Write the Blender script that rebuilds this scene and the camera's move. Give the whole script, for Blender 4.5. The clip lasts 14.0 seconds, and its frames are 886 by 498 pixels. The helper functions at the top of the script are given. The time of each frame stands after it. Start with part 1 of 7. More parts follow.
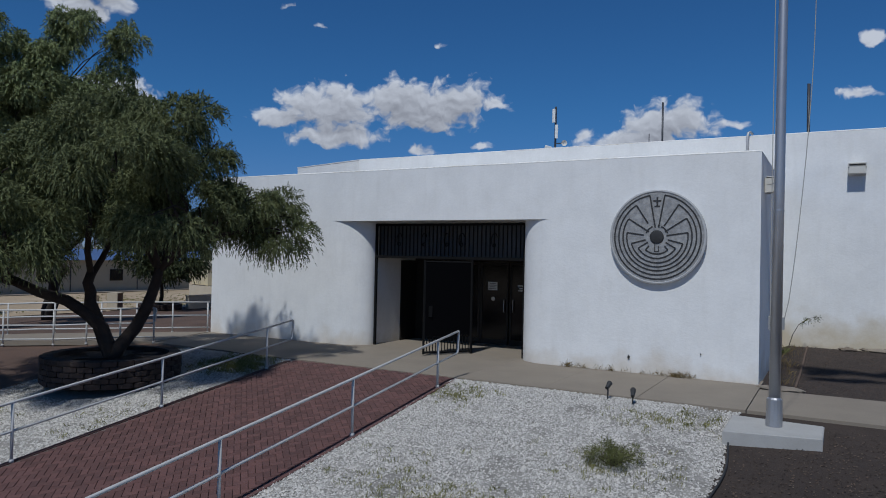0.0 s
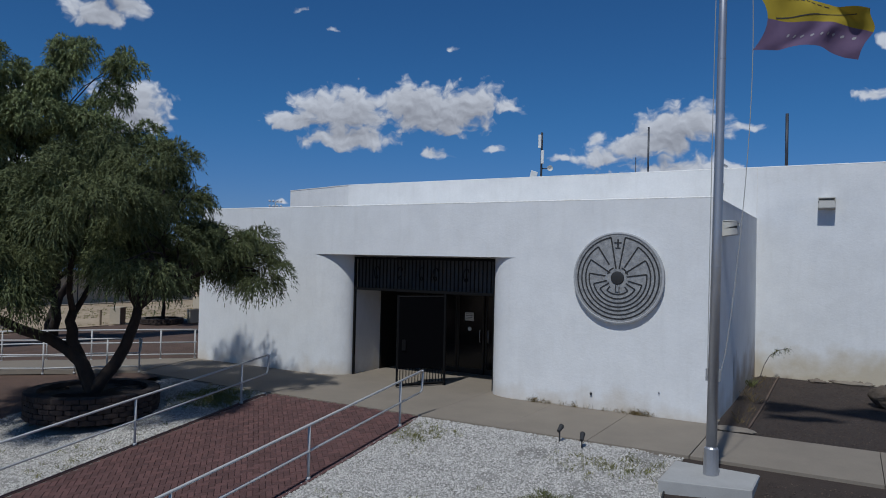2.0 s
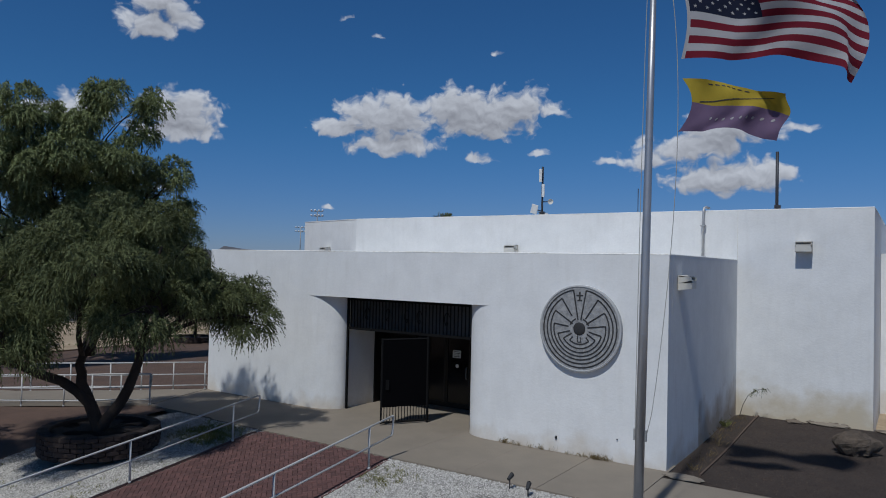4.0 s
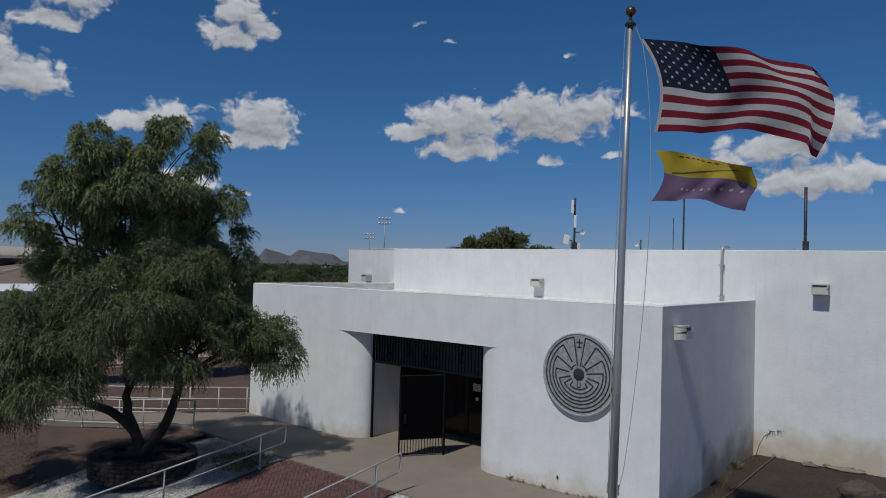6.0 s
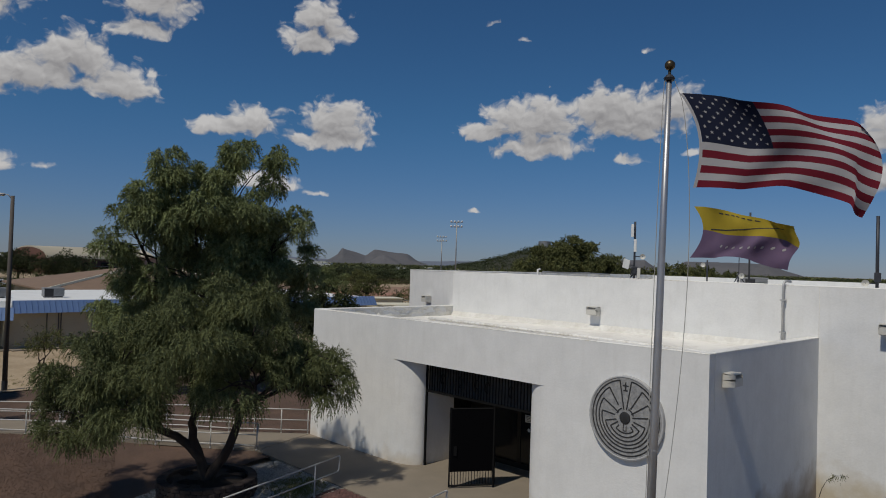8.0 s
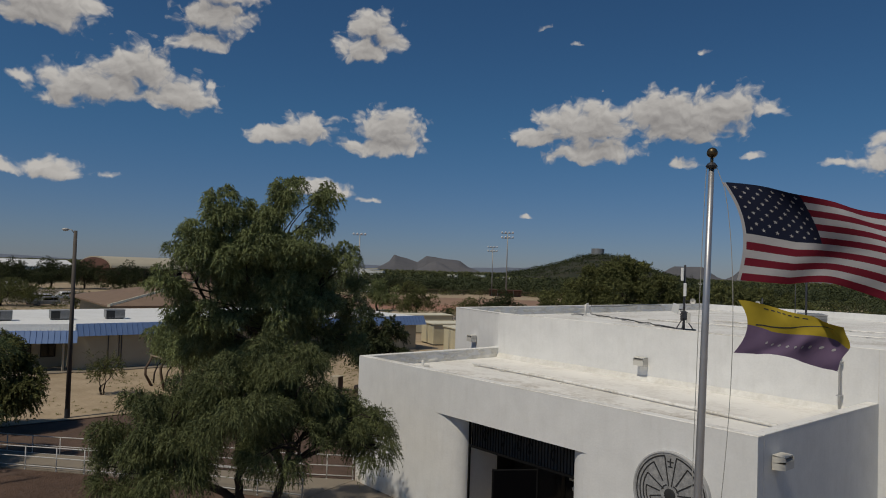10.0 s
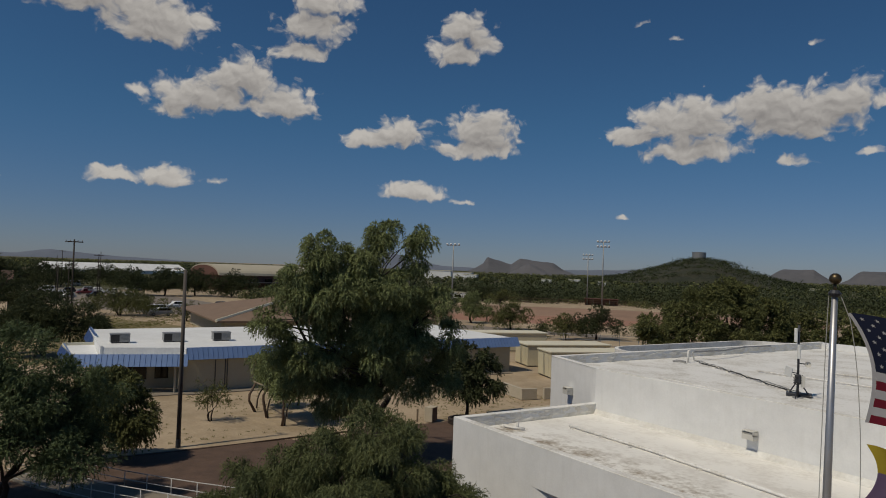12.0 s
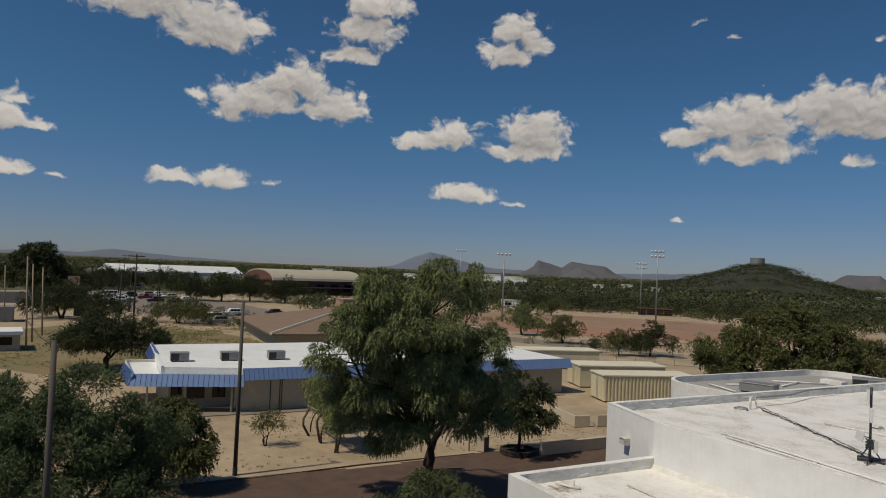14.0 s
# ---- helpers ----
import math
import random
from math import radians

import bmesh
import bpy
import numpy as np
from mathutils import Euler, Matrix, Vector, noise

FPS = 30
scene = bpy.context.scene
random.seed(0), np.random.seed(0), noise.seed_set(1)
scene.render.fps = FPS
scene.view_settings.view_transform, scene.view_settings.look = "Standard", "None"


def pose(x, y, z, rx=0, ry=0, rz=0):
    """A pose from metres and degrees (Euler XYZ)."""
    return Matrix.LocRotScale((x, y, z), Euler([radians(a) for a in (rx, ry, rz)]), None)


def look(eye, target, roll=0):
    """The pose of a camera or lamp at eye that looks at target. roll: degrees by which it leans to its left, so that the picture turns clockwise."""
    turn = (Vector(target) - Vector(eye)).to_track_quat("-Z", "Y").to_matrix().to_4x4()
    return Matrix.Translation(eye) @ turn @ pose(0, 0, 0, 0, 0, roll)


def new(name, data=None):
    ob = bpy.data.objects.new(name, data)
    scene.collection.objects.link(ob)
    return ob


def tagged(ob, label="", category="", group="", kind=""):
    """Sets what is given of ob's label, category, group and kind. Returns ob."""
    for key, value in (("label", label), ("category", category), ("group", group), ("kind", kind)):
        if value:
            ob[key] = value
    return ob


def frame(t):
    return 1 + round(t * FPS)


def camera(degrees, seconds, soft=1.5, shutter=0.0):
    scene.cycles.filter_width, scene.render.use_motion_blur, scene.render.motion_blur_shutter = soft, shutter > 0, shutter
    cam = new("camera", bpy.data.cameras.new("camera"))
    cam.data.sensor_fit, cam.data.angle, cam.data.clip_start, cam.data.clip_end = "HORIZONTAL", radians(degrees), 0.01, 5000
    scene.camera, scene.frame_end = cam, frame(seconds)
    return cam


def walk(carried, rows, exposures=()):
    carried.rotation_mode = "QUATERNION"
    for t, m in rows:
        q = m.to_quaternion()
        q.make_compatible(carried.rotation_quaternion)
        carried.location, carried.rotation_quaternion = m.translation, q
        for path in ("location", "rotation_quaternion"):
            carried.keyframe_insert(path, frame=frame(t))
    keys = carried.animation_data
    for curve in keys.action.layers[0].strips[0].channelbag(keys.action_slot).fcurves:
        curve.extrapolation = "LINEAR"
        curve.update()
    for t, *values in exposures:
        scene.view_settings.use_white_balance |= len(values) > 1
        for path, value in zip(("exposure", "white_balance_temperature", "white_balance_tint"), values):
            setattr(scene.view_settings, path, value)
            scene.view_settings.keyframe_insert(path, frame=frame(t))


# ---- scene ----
cam = camera(64.2, 14.0, 1.0)
PATH = [
    (0, (1.361, -15.972, 2.475), (0.389, -14.224, 2.502), 1.2),
    (0.5, (1.441, -15.971, 2.699), (0.463, -14.226, 2.727), 1.2),
    (1, (1.687, -15.921, 2.919), (0.701, -14.182, 2.947), 1.2),
    (1.5, (2.047, -15.945, 3.107), (1.055, -14.209, 3.14), 1.3),
    (2, (2.506, -15.959, 3.336), (1.504, -14.228, 3.371), 1.3),
    (4.5, (5.114, -16.058, 4.82), (3.964, -14.423, 4.865), 1.3),
    (5, (5.621, -15.952, 5.123), (4.428, -14.347, 5.167), 1.4),
    (5.5, (6.026, -15.976, 5.397), (4.795, -14.4, 5.444), 1.5),
    (6, (6.5, -16.005, 5.645), (5.229, -14.461, 5.696), 1.5),
    (6.5, (6.865, -15.986, 5.791), (5.566, -14.466, 5.846), 1.6),
    (7, (7.047, -15.942, 6.121), (5.697, -14.468, 6.169), 1.6),
    (9.5, (7.376, -15.621, 7.792), (5.882, -14.292, 7.848), 1.9),
    (10, (7.408, -15.616, 8.351), (5.884, -14.322, 8.408), 1.8),
    (10.5, (7.365, -15.647, 8.914), (5.804, -14.398, 8.971), 1.9),
    (11, (7.281, -15.605, 9.443), (5.678, -14.41, 9.501), 2.0),
    (11.5, (7.208, -15.57, 10.069), (5.566, -14.43, 10.125), 2.0),
    (12, (7.156, -15.562, 10.648), (5.475, -14.48, 10.702), 1.9),
    (12.5, (7.094, -15.66, 11.178), (5.389, -14.616, 11.232), 2.0),
    (13, (7.026, -15.573, 11.738), (5.285, -14.59, 11.792), 2.1),
    (13.5, (6.993, -15.606, 12.272), (5.239, -14.646, 12.325), 2.2),
    (14, (6.937, -15.783, 12.703), (5.184, -14.823, 12.757), 2.4),
]
EXPOSURES = [(0.0, -0.4, 5700, 9), (5.0, -0.48, 5900, 9), (7.0, -0.5, 6400, 9), (9.5, -0.58, 7000, 9), (11.0, -0.66, 7150, 9), (12.3, -0.62, 7200, 9), (14.0, -0.4, 7300, 9)]
walk(cam, [(t, look(eye, target, roll)) for t, eye, target, roll in PATH], EXPOSURES)

# ---- world, sun, exposure ----
SUN_TRAVEL = Vector((-0.045, 0.66, -1.0))
sun = new("sun", bpy.data.lights.new("sun", "SUN"))
sun.data.energy, sun.data.angle, sun.data.color = 3.6, radians(1.8), (1.0, 0.95, 0.85)
sun.matrix_world = look((0, -60, 90), Vector((0, -60, 90)) + SUN_TRAVEL)


def build_world():
    world = bpy.data.worlds.new("sky")
    scene.world = world
    world.use_nodes = True
    nt = world.node_tree
    nt.nodes.clear()
    N, L = nt.nodes.new, nt.links.new

    def math_node(op, a, b=None, c=None, clamp=False):
        n = N("ShaderNodeMath")
        n.operation, n.use_clamp = op, clamp
        for i, v in enumerate((a, b, c)):
            if v is None:
                continue
            if isinstance(v, (int, float)):
                n.inputs[i].default_value = v
            else:
                L(v, n.inputs[i])
        return n.outputs[0]

    sky = N("ShaderNodeTexSky")
    sky.sky_type, sky.sun_disc = "NISHITA", False
    sky.sun_elevation, sky.sun_rotation = radians(56), math.pi
    sky.air_density, sky.dust_density, sky.ozone_density = 0.9, 0.1, 4.0
    co = N("ShaderNodeTexCoord")
    sep = N("ShaderNodeSeparateXYZ")
    L(co.outputs["Generated"], sep.inputs[0])
    az = math_node("MULTIPLY", math_node("ARCTAN2", sep.outputs[0], sep.outputs[1]), 180 / math.pi)
    el = math_node("MULTIPLY", math_node("ARCSINE", sep.outputs[2]), 180 / math.pi)

    # cloud banks: azimuth, elevation, half width, half height in degrees, and body (low: a wisp)
    banks_west = [(-85.1, 18.5, 5.1, 2.0, 1), (-80.1, 17.0, 3.4, 2.1, 1), (-77.0, 17.8, 2.3, 1.7, 0.6), (-67.5, 20.1, 2.8, 1.2, 1), (-68.3, 18.1, 2.7, 1.4, 1),
                  (-69.5, 16.3, 2.8, 1.1, 0.8), (-73.6, 13.8, 2.7, 1.9, 1), (-76.2, 12.3, 3.9, 1.5, 1), (-78.4, 11.2, 1.7, 1.3, 0.9), (-70.5, 12.2, 2.7, 1.4, 1),
                  (-68.3, 13.5, 1.7, 0.9, 0.5), (-81.1, 12.4, 1.2, 0.6, 0.8), (-93.1, 10.5, 1.8, 1.1, 0.6), (-91.8, 8.7, 1.7, 0.6, 0.9), (-93.8, 9.0, 1.6, 1.1, 1),
                  (-93.2, 5.6, 1.4, 0.8, 0.9), (-90.4, 5.5, 1.9, 0.5, 0.53), (-82.9, 6.0, 1.8, 0.7, 0.9)]
    banks_middle = [(-79.0, 6.1, 2.4, 0.9, 1), (-75.2, 6.1, 1.0, 0.6, 0.6), (-55.8, 18.6, 1.8, 1.6, 1),
                    (-56.7, 16.9, 2.2, 1.3, 1), (-54.6, 17.6, 1.9, 0.9, 0.7), (-60.7, 10.5, 2.3, 1.3, 1), (-63.2, 10.0, 2.3, 0.9, 1), (-54.3, 11.1, 2.7, 1.6, 1),
                    (-54.8, 9.6, 3.3, 1.0, 1), (-59.9, 6.0, 2.6, 0.9, 1), (-55.7, 5.4, 1.5, 0.7, 0.6), (-41.4, 19.1, 1.4, 0.6, 0.42), (-39.2, 17.9, 1.2, 0.6, 0.42),
                    (-42.5, 10.6, 2.3, 1.0, 1), (-40.4, 11.7, 2.2, 1.4, 1), (-37.5, 11.5, 2.8, 2.0, 1)]
    banks_east = [(-37.9, 9.4, 3.3, 1.1, 1), (-43.2, 4.4, 0.9, 0.5, 0.6), (-33.0, 12.5, 2.3, 1.7, 1), (-30.9, 11.6, 3.8, 2.4, 1), (-27.9, 12.3, 2.2, 1.8, 1),
                  (-25.0, 12.4, 1.8, 1.1, 0.7), (-31.1, 8.7, 2.1, 0.8, 0.6), (-20.4, 8.4, 1.7, 0.7, 0.6), (-17.8, 8.4, 1.8, 1.1, 0.9), (-29.7, 16.8, 0.8, 0.5, 0.53),
                  (-11.5, 10.6, 3.1, 1.8, 1), (-13.8, 9.3, 3.0, 1.4, 1), (-12.2, 6.7, 4.3, 1.5, 1), (-9.0, 7.1, 1.6, 1.1, 1), (-18.0, 9.8, 1.0, 1.2, 0.6),
                  (-25.9, 9.1, 1.5, 0.8, 0.5), (-6.5, 10.3, 1.9, 0.8, 0.6), (1.2, 11.9, 1.9, 0.8, 0.7), (2.3, 15.5, 0.9, 0.9, 0.7)]

    def vec(op, a, b):
        n = N("ShaderNodeVectorMath")
        n.operation = op
        for k, v in enumerate((a, b)):
            if isinstance(v, tuple):
                n.inputs[k].default_value = v
            else:
                L(v, n.inputs[k])
        return n.outputs[0]

    flat = N("ShaderNodeCombineXYZ")
    L(az, flat.inputs[0])
    L(el, flat.inputs[1])
    swirl = N("ShaderNodeTexNoise")
    swirl.noise_dimensions = "2D"
    swirl.inputs["Scale"].default_value, swirl.inputs["Detail"].default_value = 0.5, 3.0
    L(flat.outputs[0], swirl.inputs["Vector"])
    here = vec("ADD", flat.outputs[0], vec("MULTIPLY", vec("SUBTRACT", swirl.outputs["Color"], (0.5, 0.5, 0.5)), (1.7, 1.1, 0.0)))

    def mass(place, least):
        """How deep in the cloud banks a place lies: rounded above, flatter below."""
        total = None
        for a, e, w, h, body in banks_west + banks_middle + banks_east:
            if body < least:
                continue
            sub = N("ShaderNodeVectorMath")
            sub.operation = "MULTIPLY_ADD"
            L(place, sub.inputs[0])
            sub.inputs[1].default_value = (0.8 / w, 0.8 / h, 0)
            sub.inputs[2].default_value = (-0.8 * a / w, -0.8 * e / h, 0)
            bent = vec("MAXIMUM", sub.outputs[0], vec("MULTIPLY", sub.outputs[0], (-1.0, -1.65, 0.0)))
            ln = N("ShaderNodeVectorMath")
            ln.operation = "LENGTH"
            L(bent, ln.inputs[0])
            one = math_node("SUBTRACT", body, ln.outputs["Value"])
            total = one if total is None else math_node("SMOOTH_MAX", total, one)
        return math_node("MAXIMUM", total, -1.6)

    def puffs(place):
        """Billows: soft cells on broad noise."""
        n = N("ShaderNodeTexNoise")
        n.noise_dimensions = "2D"
        n.inputs["Scale"].default_value, n.inputs["Detail"].default_value, n.inputs["Roughness"].default_value = 0.55, 5.0, 0.56
        cells = N("ShaderNodeTexVoronoi")
        cells.voronoi_dimensions, cells.feature = "2D", "SMOOTH_F1"
        cells.inputs["Scale"].default_value, cells.inputs["Detail"].default_value, cells.inputs["Roughness"].default_value = 0.75, 2.0, 0.55
        for node in (n, cells):
            L(vec("MULTIPLY", place, (1.0, 1.35, 1.0)), node.inputs["Vector"])
        return math_node("ADD", math_node("MULTIPLY", math_node("SUBTRACT", n.outputs[0], 0.5), 1.0), math_node("MULTIPLY", math_node("SUBTRACT", 0.42, cells.outputs["Distance"]), 0.6))

    billow, billow_up = puffs(here), puffs(vec("ADD", here, (0.12, 0.32, 0.0)))
    dense = math_node("ADD", math_node("MULTIPLY_ADD", mass(here, 0.0), 1.25, 0.11), billow)
    ramp = N("ShaderNodeMapRange")
    ramp.interpolation_type = "SMOOTHSTEP"
    ramp.inputs["From Min"].default_value, ramp.inputs["From Max"].default_value = 0.0, 0.55
    L(dense, ramp.inputs["Value"])
    under = N("ShaderNodeMapRange")
    under.inputs["From Min"].default_value, under.inputs["From Max"].default_value, under.inputs["To Max"].default_value = -0.3, 0.8, 0.72
    L(mass(vec("ADD", here, (0.0, 1.1, 0.0)), 0.8), under.inputs["Value"])
    shade = math_node("ADD", under.outputs[0], math_node("MULTIPLY", math_node("SUBTRACT", billow_up, billow), 0.55), clamp=True)
    tone = N("ShaderNodeMix")
    tone.data_type = "RGBA"
    tone.inputs["A"].default_value, tone.inputs["B"].default_value = (10.6, 10.5, 10.6, 1), (4.3, 4.2, 4.4, 1)
    L(shade, tone.inputs["Factor"])
    both = N("ShaderNodeMix")
    both.data_type = "RGBA"
    L(math_node("MULTIPLY", ramp.outputs[0], 0.96), both.inputs["Factor"])
    tint = N("ShaderNodeMapRange")
    tint.data_type, tint.interpolation_type = "FLOAT_VECTOR", "SMOOTHSTEP"
    deg = N("ShaderNodeCombineXYZ")
    for i in range(3):
        L(el, deg.inputs[i])
    L(deg.outputs[0], tint.inputs["Vector"])
    tint.inputs[7].default_value, tint.inputs[8].default_value = (0.0, 0.0, 0.0), (13.0, 13.0, 13.0)
    tint.inputs[9].default_value, tint.inputs[10].default_value = (0.53, 0.65, 1.0), (0.42, 0.78, 1.05)
    deep = N("ShaderNodeVectorMath")
    deep.operation = "MULTIPLY"
    L(sky.outputs[0], deep.inputs[0])
    L(tint.outputs["Vector"], deep.inputs[1])
    L(deep.outputs[0], both.inputs["A"])
    L(tone.outputs["Result"], both.inputs["B"])
    bg = N("ShaderNodeBackground")
    bg.inputs["Strength"].default_value = 0.07
    L(both.outputs["Result"], bg.inputs["Color"])
    out = N("ShaderNodeOutputWorld")
    L(bg.outputs[0], out.inputs[0])


build_world()


# ---- materials ----
def material(name, base, other=None, rough=0.8, metal=0.0, scale=6.0, fine=60.0, bump=0.3, spread=0.0, amount=0.6, spec=0.5, extra=None, bump_scale=None, leafy=False, bias=0.0):
    """Two colours mixed by coarse and fine noise, with relief; spread varies the tone from object to object or island to island."""
    m = bpy.data.materials.new(name)
    m.use_nodes = True
    nt = m.node_tree
    b = nt.nodes["Principled BSDF"]
    N, L = nt.nodes.new, nt.links.new
    co = N("ShaderNodeTexCoord")
    geo = N("ShaderNodeNewGeometry")
    src = geo.outputs["Position"] if extra != "object" else co.outputs["Object"]
    n1, n2 = N("ShaderNodeTexNoise"), N("ShaderNodeTexNoise")
    for n, s in ((n1, scale), (n2, fine)):
        n.inputs["Scale"].default_value, n.inputs["Detail"].default_value, n.inputs["Roughness"].default_value = s, 5.0, 0.62
        L(src, n.inputs["Vector"])
    add = N("ShaderNodeMath")
    add.operation = "MULTIPLY_ADD"
    L(n1.outputs[0], add.inputs[0])
    add.inputs[1].default_value = 0.65
    half = N("ShaderNodeMath")
    half.operation = "MULTIPLY"
    L(n2.outputs[0], half.inputs[0])
    half.inputs[1].default_value = 0.35
    L(half.outputs[0], add.inputs[2])
    mr = N("ShaderNodeMapRange")
    mr.inputs["From Min"].default_value, mr.inputs["From Max"].default_value = 0.5 + bias - 0.125 / amount, 0.5 + bias + 0.125 / amount
    L(add.outputs[0], mr.inputs["Value"])
    mix = N("ShaderNodeMix")
    mix.data_type = "RGBA"
    mix.inputs["A"].default_value = (*base, 1)
    mix.inputs["B"].default_value = (*(other or [c * 0.8 for c in base]), 1)
    L(mr.outputs[0], mix.inputs["Factor"])
    colour = mix.outputs["Result"]
    if spread:
        info = N("ShaderNodeObjectInfo")
        rnd = N("ShaderNodeMath")
        rnd.operation = "ADD"
        L(info.outputs["Random"], rnd.inputs[0])
        L(geo.outputs["Random Per Island"], rnd.inputs[1])
        fr = N("ShaderNodeMath")
        fr.operation = "FRACT"
        L(rnd.outputs[0], fr.inputs[0])
        hsv = N("ShaderNodeHueSaturation")
        val = N("ShaderNodeMapRange")
        val.inputs["To Min"].default_value, val.inputs["To Max"].default_value = 1 - spread, 1 + spread
        L(fr.outputs[0], val.inputs["Value"])
        L(val.outputs[0], hsv.inputs["Value"])
        L(colour, hsv.inputs["Color"])
        colour = hsv.outputs[0]
    L(colour, b.inputs["Base Color"])
    b.inputs["Roughness"].default_value, b.inputs["Metallic"].default_value = rough, metal
    b.inputs["Specular IOR Level"].default_value = 0.15 if leafy else spec
    if leafy:
        tr = N("ShaderNodeBsdfTranslucent")
        L(colour, tr.inputs["Color"])
        ms = N("ShaderNodeMixShader")
        ms.inputs[0].default_value = 0.17
        L(b.outputs[0], ms.inputs[1])
        L(tr.outputs[0], ms.inputs[2])
        L(ms.outputs[0], nt.nodes["Material Output"].inputs["Surface"])
    if bump:
        bp = N("ShaderNodeBump")
        bp.inputs["Strength"].default_value, bp.inputs["Distance"].default_value = bump, bump_scale or 0.02
        L(add.outputs[0], bp.inputs["Height"])
        L(bp.outputs[0], b.inputs["Normal"])
    return m


def stained_stucco(name, base, dirt, reach=0.0):
    """White rolled stucco with grey runs, and brown splash stains low down with an uneven edge."""
    m = material(name, base, [c * 0.9 for c in base], rough=0.92, scale=1.3, fine=16.0, bump=0.45, amount=1.0, bump_scale=0.025)
    nt = m.node_tree
    b = nt.nodes["Principled BSDF"]
    N, L = nt.nodes.new, nt.links.new
    old = b.inputs["Base Color"].links[0].from_socket
    geo = N("ShaderNodeNewGeometry")
    sep = N("ShaderNodeSeparateXYZ")
    L(geo.outputs["Position"], sep.inputs[0])
    n = N("ShaderNodeTexNoise")
    n.inputs["Scale"].default_value, n.inputs["Detail"].default_value = 1.3, 6.0
    L(geo.outputs["Position"], n.inputs["Vector"])
    add = N("ShaderNodeMath")
    add.operation = "MULTIPLY_ADD"
    L(n.outputs[0], add.inputs[0])
    add.inputs[1].default_value = -2.0 if reach else -1.5
    L(sep.outputs[2], add.inputs[2])
    mr = N("ShaderNodeMapRange")
    mr.inputs["From Min"].default_value, mr.inputs["From Max"].default_value = -0.3 + reach * 1.2, -1.1 + reach
    mr.inputs["To Max"].default_value = 0.75
    L(add.outputs[0], mr.inputs["Value"])
    mix = N("ShaderNodeMix")
    mix.data_type = "RGBA"
    L(mr.outputs[0], mix.inputs["Factor"])
    L(old, mix.inputs["A"])
    mix.inputs["B"].default_value = (*dirt, 1)
    # faint vertical rain runs
    st = N("ShaderNodeVectorMath")
    st.operation = "MULTIPLY"
    L(geo.outputs["Position"], st.inputs[0])
    st.inputs[1].default_value = (3.6, 3.6, 0.6)
    n2 = N("ShaderNodeTexNoise")
    n2.inputs["Scale"].default_value, n2.inputs["Detail"].default_value = 1.4, 4.0
    L(st.outputs[0], n2.inputs["Vector"])
    m2 = N("ShaderNodeMapRange")
    m2.inputs["From Min"].default_value, m2.inputs["From Max"].default_value, m2.inputs["To Max"].default_value = 0.52, 0.8, 0.14
    L(n2.outputs[0], m2.inputs["Value"])
    mix2 = N("ShaderNodeMix")
    mix2.data_type = "RGBA"
    L(m2.outputs[0], mix2.inputs["Factor"])
    L(mix.outputs["Result"], mix2.inputs["A"])
    mix2.inputs["B"].default_value = (0.46, 0.44, 0.4, 1)
    L(mix2.outputs["Result"], b.inputs["Base Color"])
    return m


SPLASHED = stained_stucco("mud_splashed_stucco", (0.77, 0.768, 0.755), (0.31, 0.215, 0.12), 0.42)
YELLOWED = stained_stucco("rain_yellowed_stucco", (0.77, 0.768, 0.755), (0.48, 0.39, 0.24), 0.38)
STUCCO = stained_stucco("white_stucco", (0.77, 0.768, 0.755), (0.5, 0.4, 0.27))
ROOFDIRTY = material("stained_roof_coating", (0.84, 0.815, 0.76), (0.26, 0.2, 0.13), rough=0.75, scale=0.75, fine=5, amount=1.6, bias=0.04, bump=0.3)


def puddled(m, y0, y1, rest):
    """Keeps most of a roof's stains to the strip where water stands, from y0 fading out by y1."""
    nt = m.node_tree
    N, L = nt.nodes.new, nt.links.new
    mix = next(n for n in nt.nodes if n.bl_idname == "ShaderNodeMix")
    old = mix.inputs["Factor"].links[0].from_socket
    geo, sep, fade, mul = N("ShaderNodeNewGeometry"), N("ShaderNodeSeparateXYZ"), N("ShaderNodeMapRange"), N("ShaderNodeMath")
    L(geo.outputs["Position"], sep.inputs[0])
    L(sep.outputs[1], fade.inputs["Value"])
    fade.inputs["From Min"].default_value, fade.inputs["From Max"].default_value = y0, y1
    fade.inputs["To Min"].default_value, fade.inputs["To Max"].default_value = 1.0, rest
    mul.operation = "MULTIPLY"
    L(old, mul.inputs[0])
    L(fade.outputs[0], mul.inputs[1])
    L(mul.outputs[0], mix.inputs["Factor"])
    return m


puddled(ROOFDIRTY, 1.6, 3.4, 0.25)
ROOFCOAT = material("white_roof_coating", (0.8, 0.785, 0.75), (0.52, 0.485, 0.42), rough=0.75, scale=0.5, fine=8, amount=1.25, bias=0.07, bump=0.6)
PARAPET_IN = material("patched_roof_membrane", (0.77, 0.755, 0.71), (0.6, 0.575, 0.52), rough=0.85, scale=1.4, fine=7, amount=1.0, bump=1.0, bump_scale=0.05)
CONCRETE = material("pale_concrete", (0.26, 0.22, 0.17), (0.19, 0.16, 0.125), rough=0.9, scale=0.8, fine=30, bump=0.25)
CONCRETE_SLAB = material("grey_concrete", (0.42, 0.41, 0.39), (0.33, 0.32, 0.3), rough=0.9, scale=2, fine=40, bump=0.3)
BRICK = material("red_paver", (0.12, 0.055, 0.047), (0.085, 0.044, 0.04), rough=0.9, scale=5, fine=70, bump=0.4, spread=0.22)
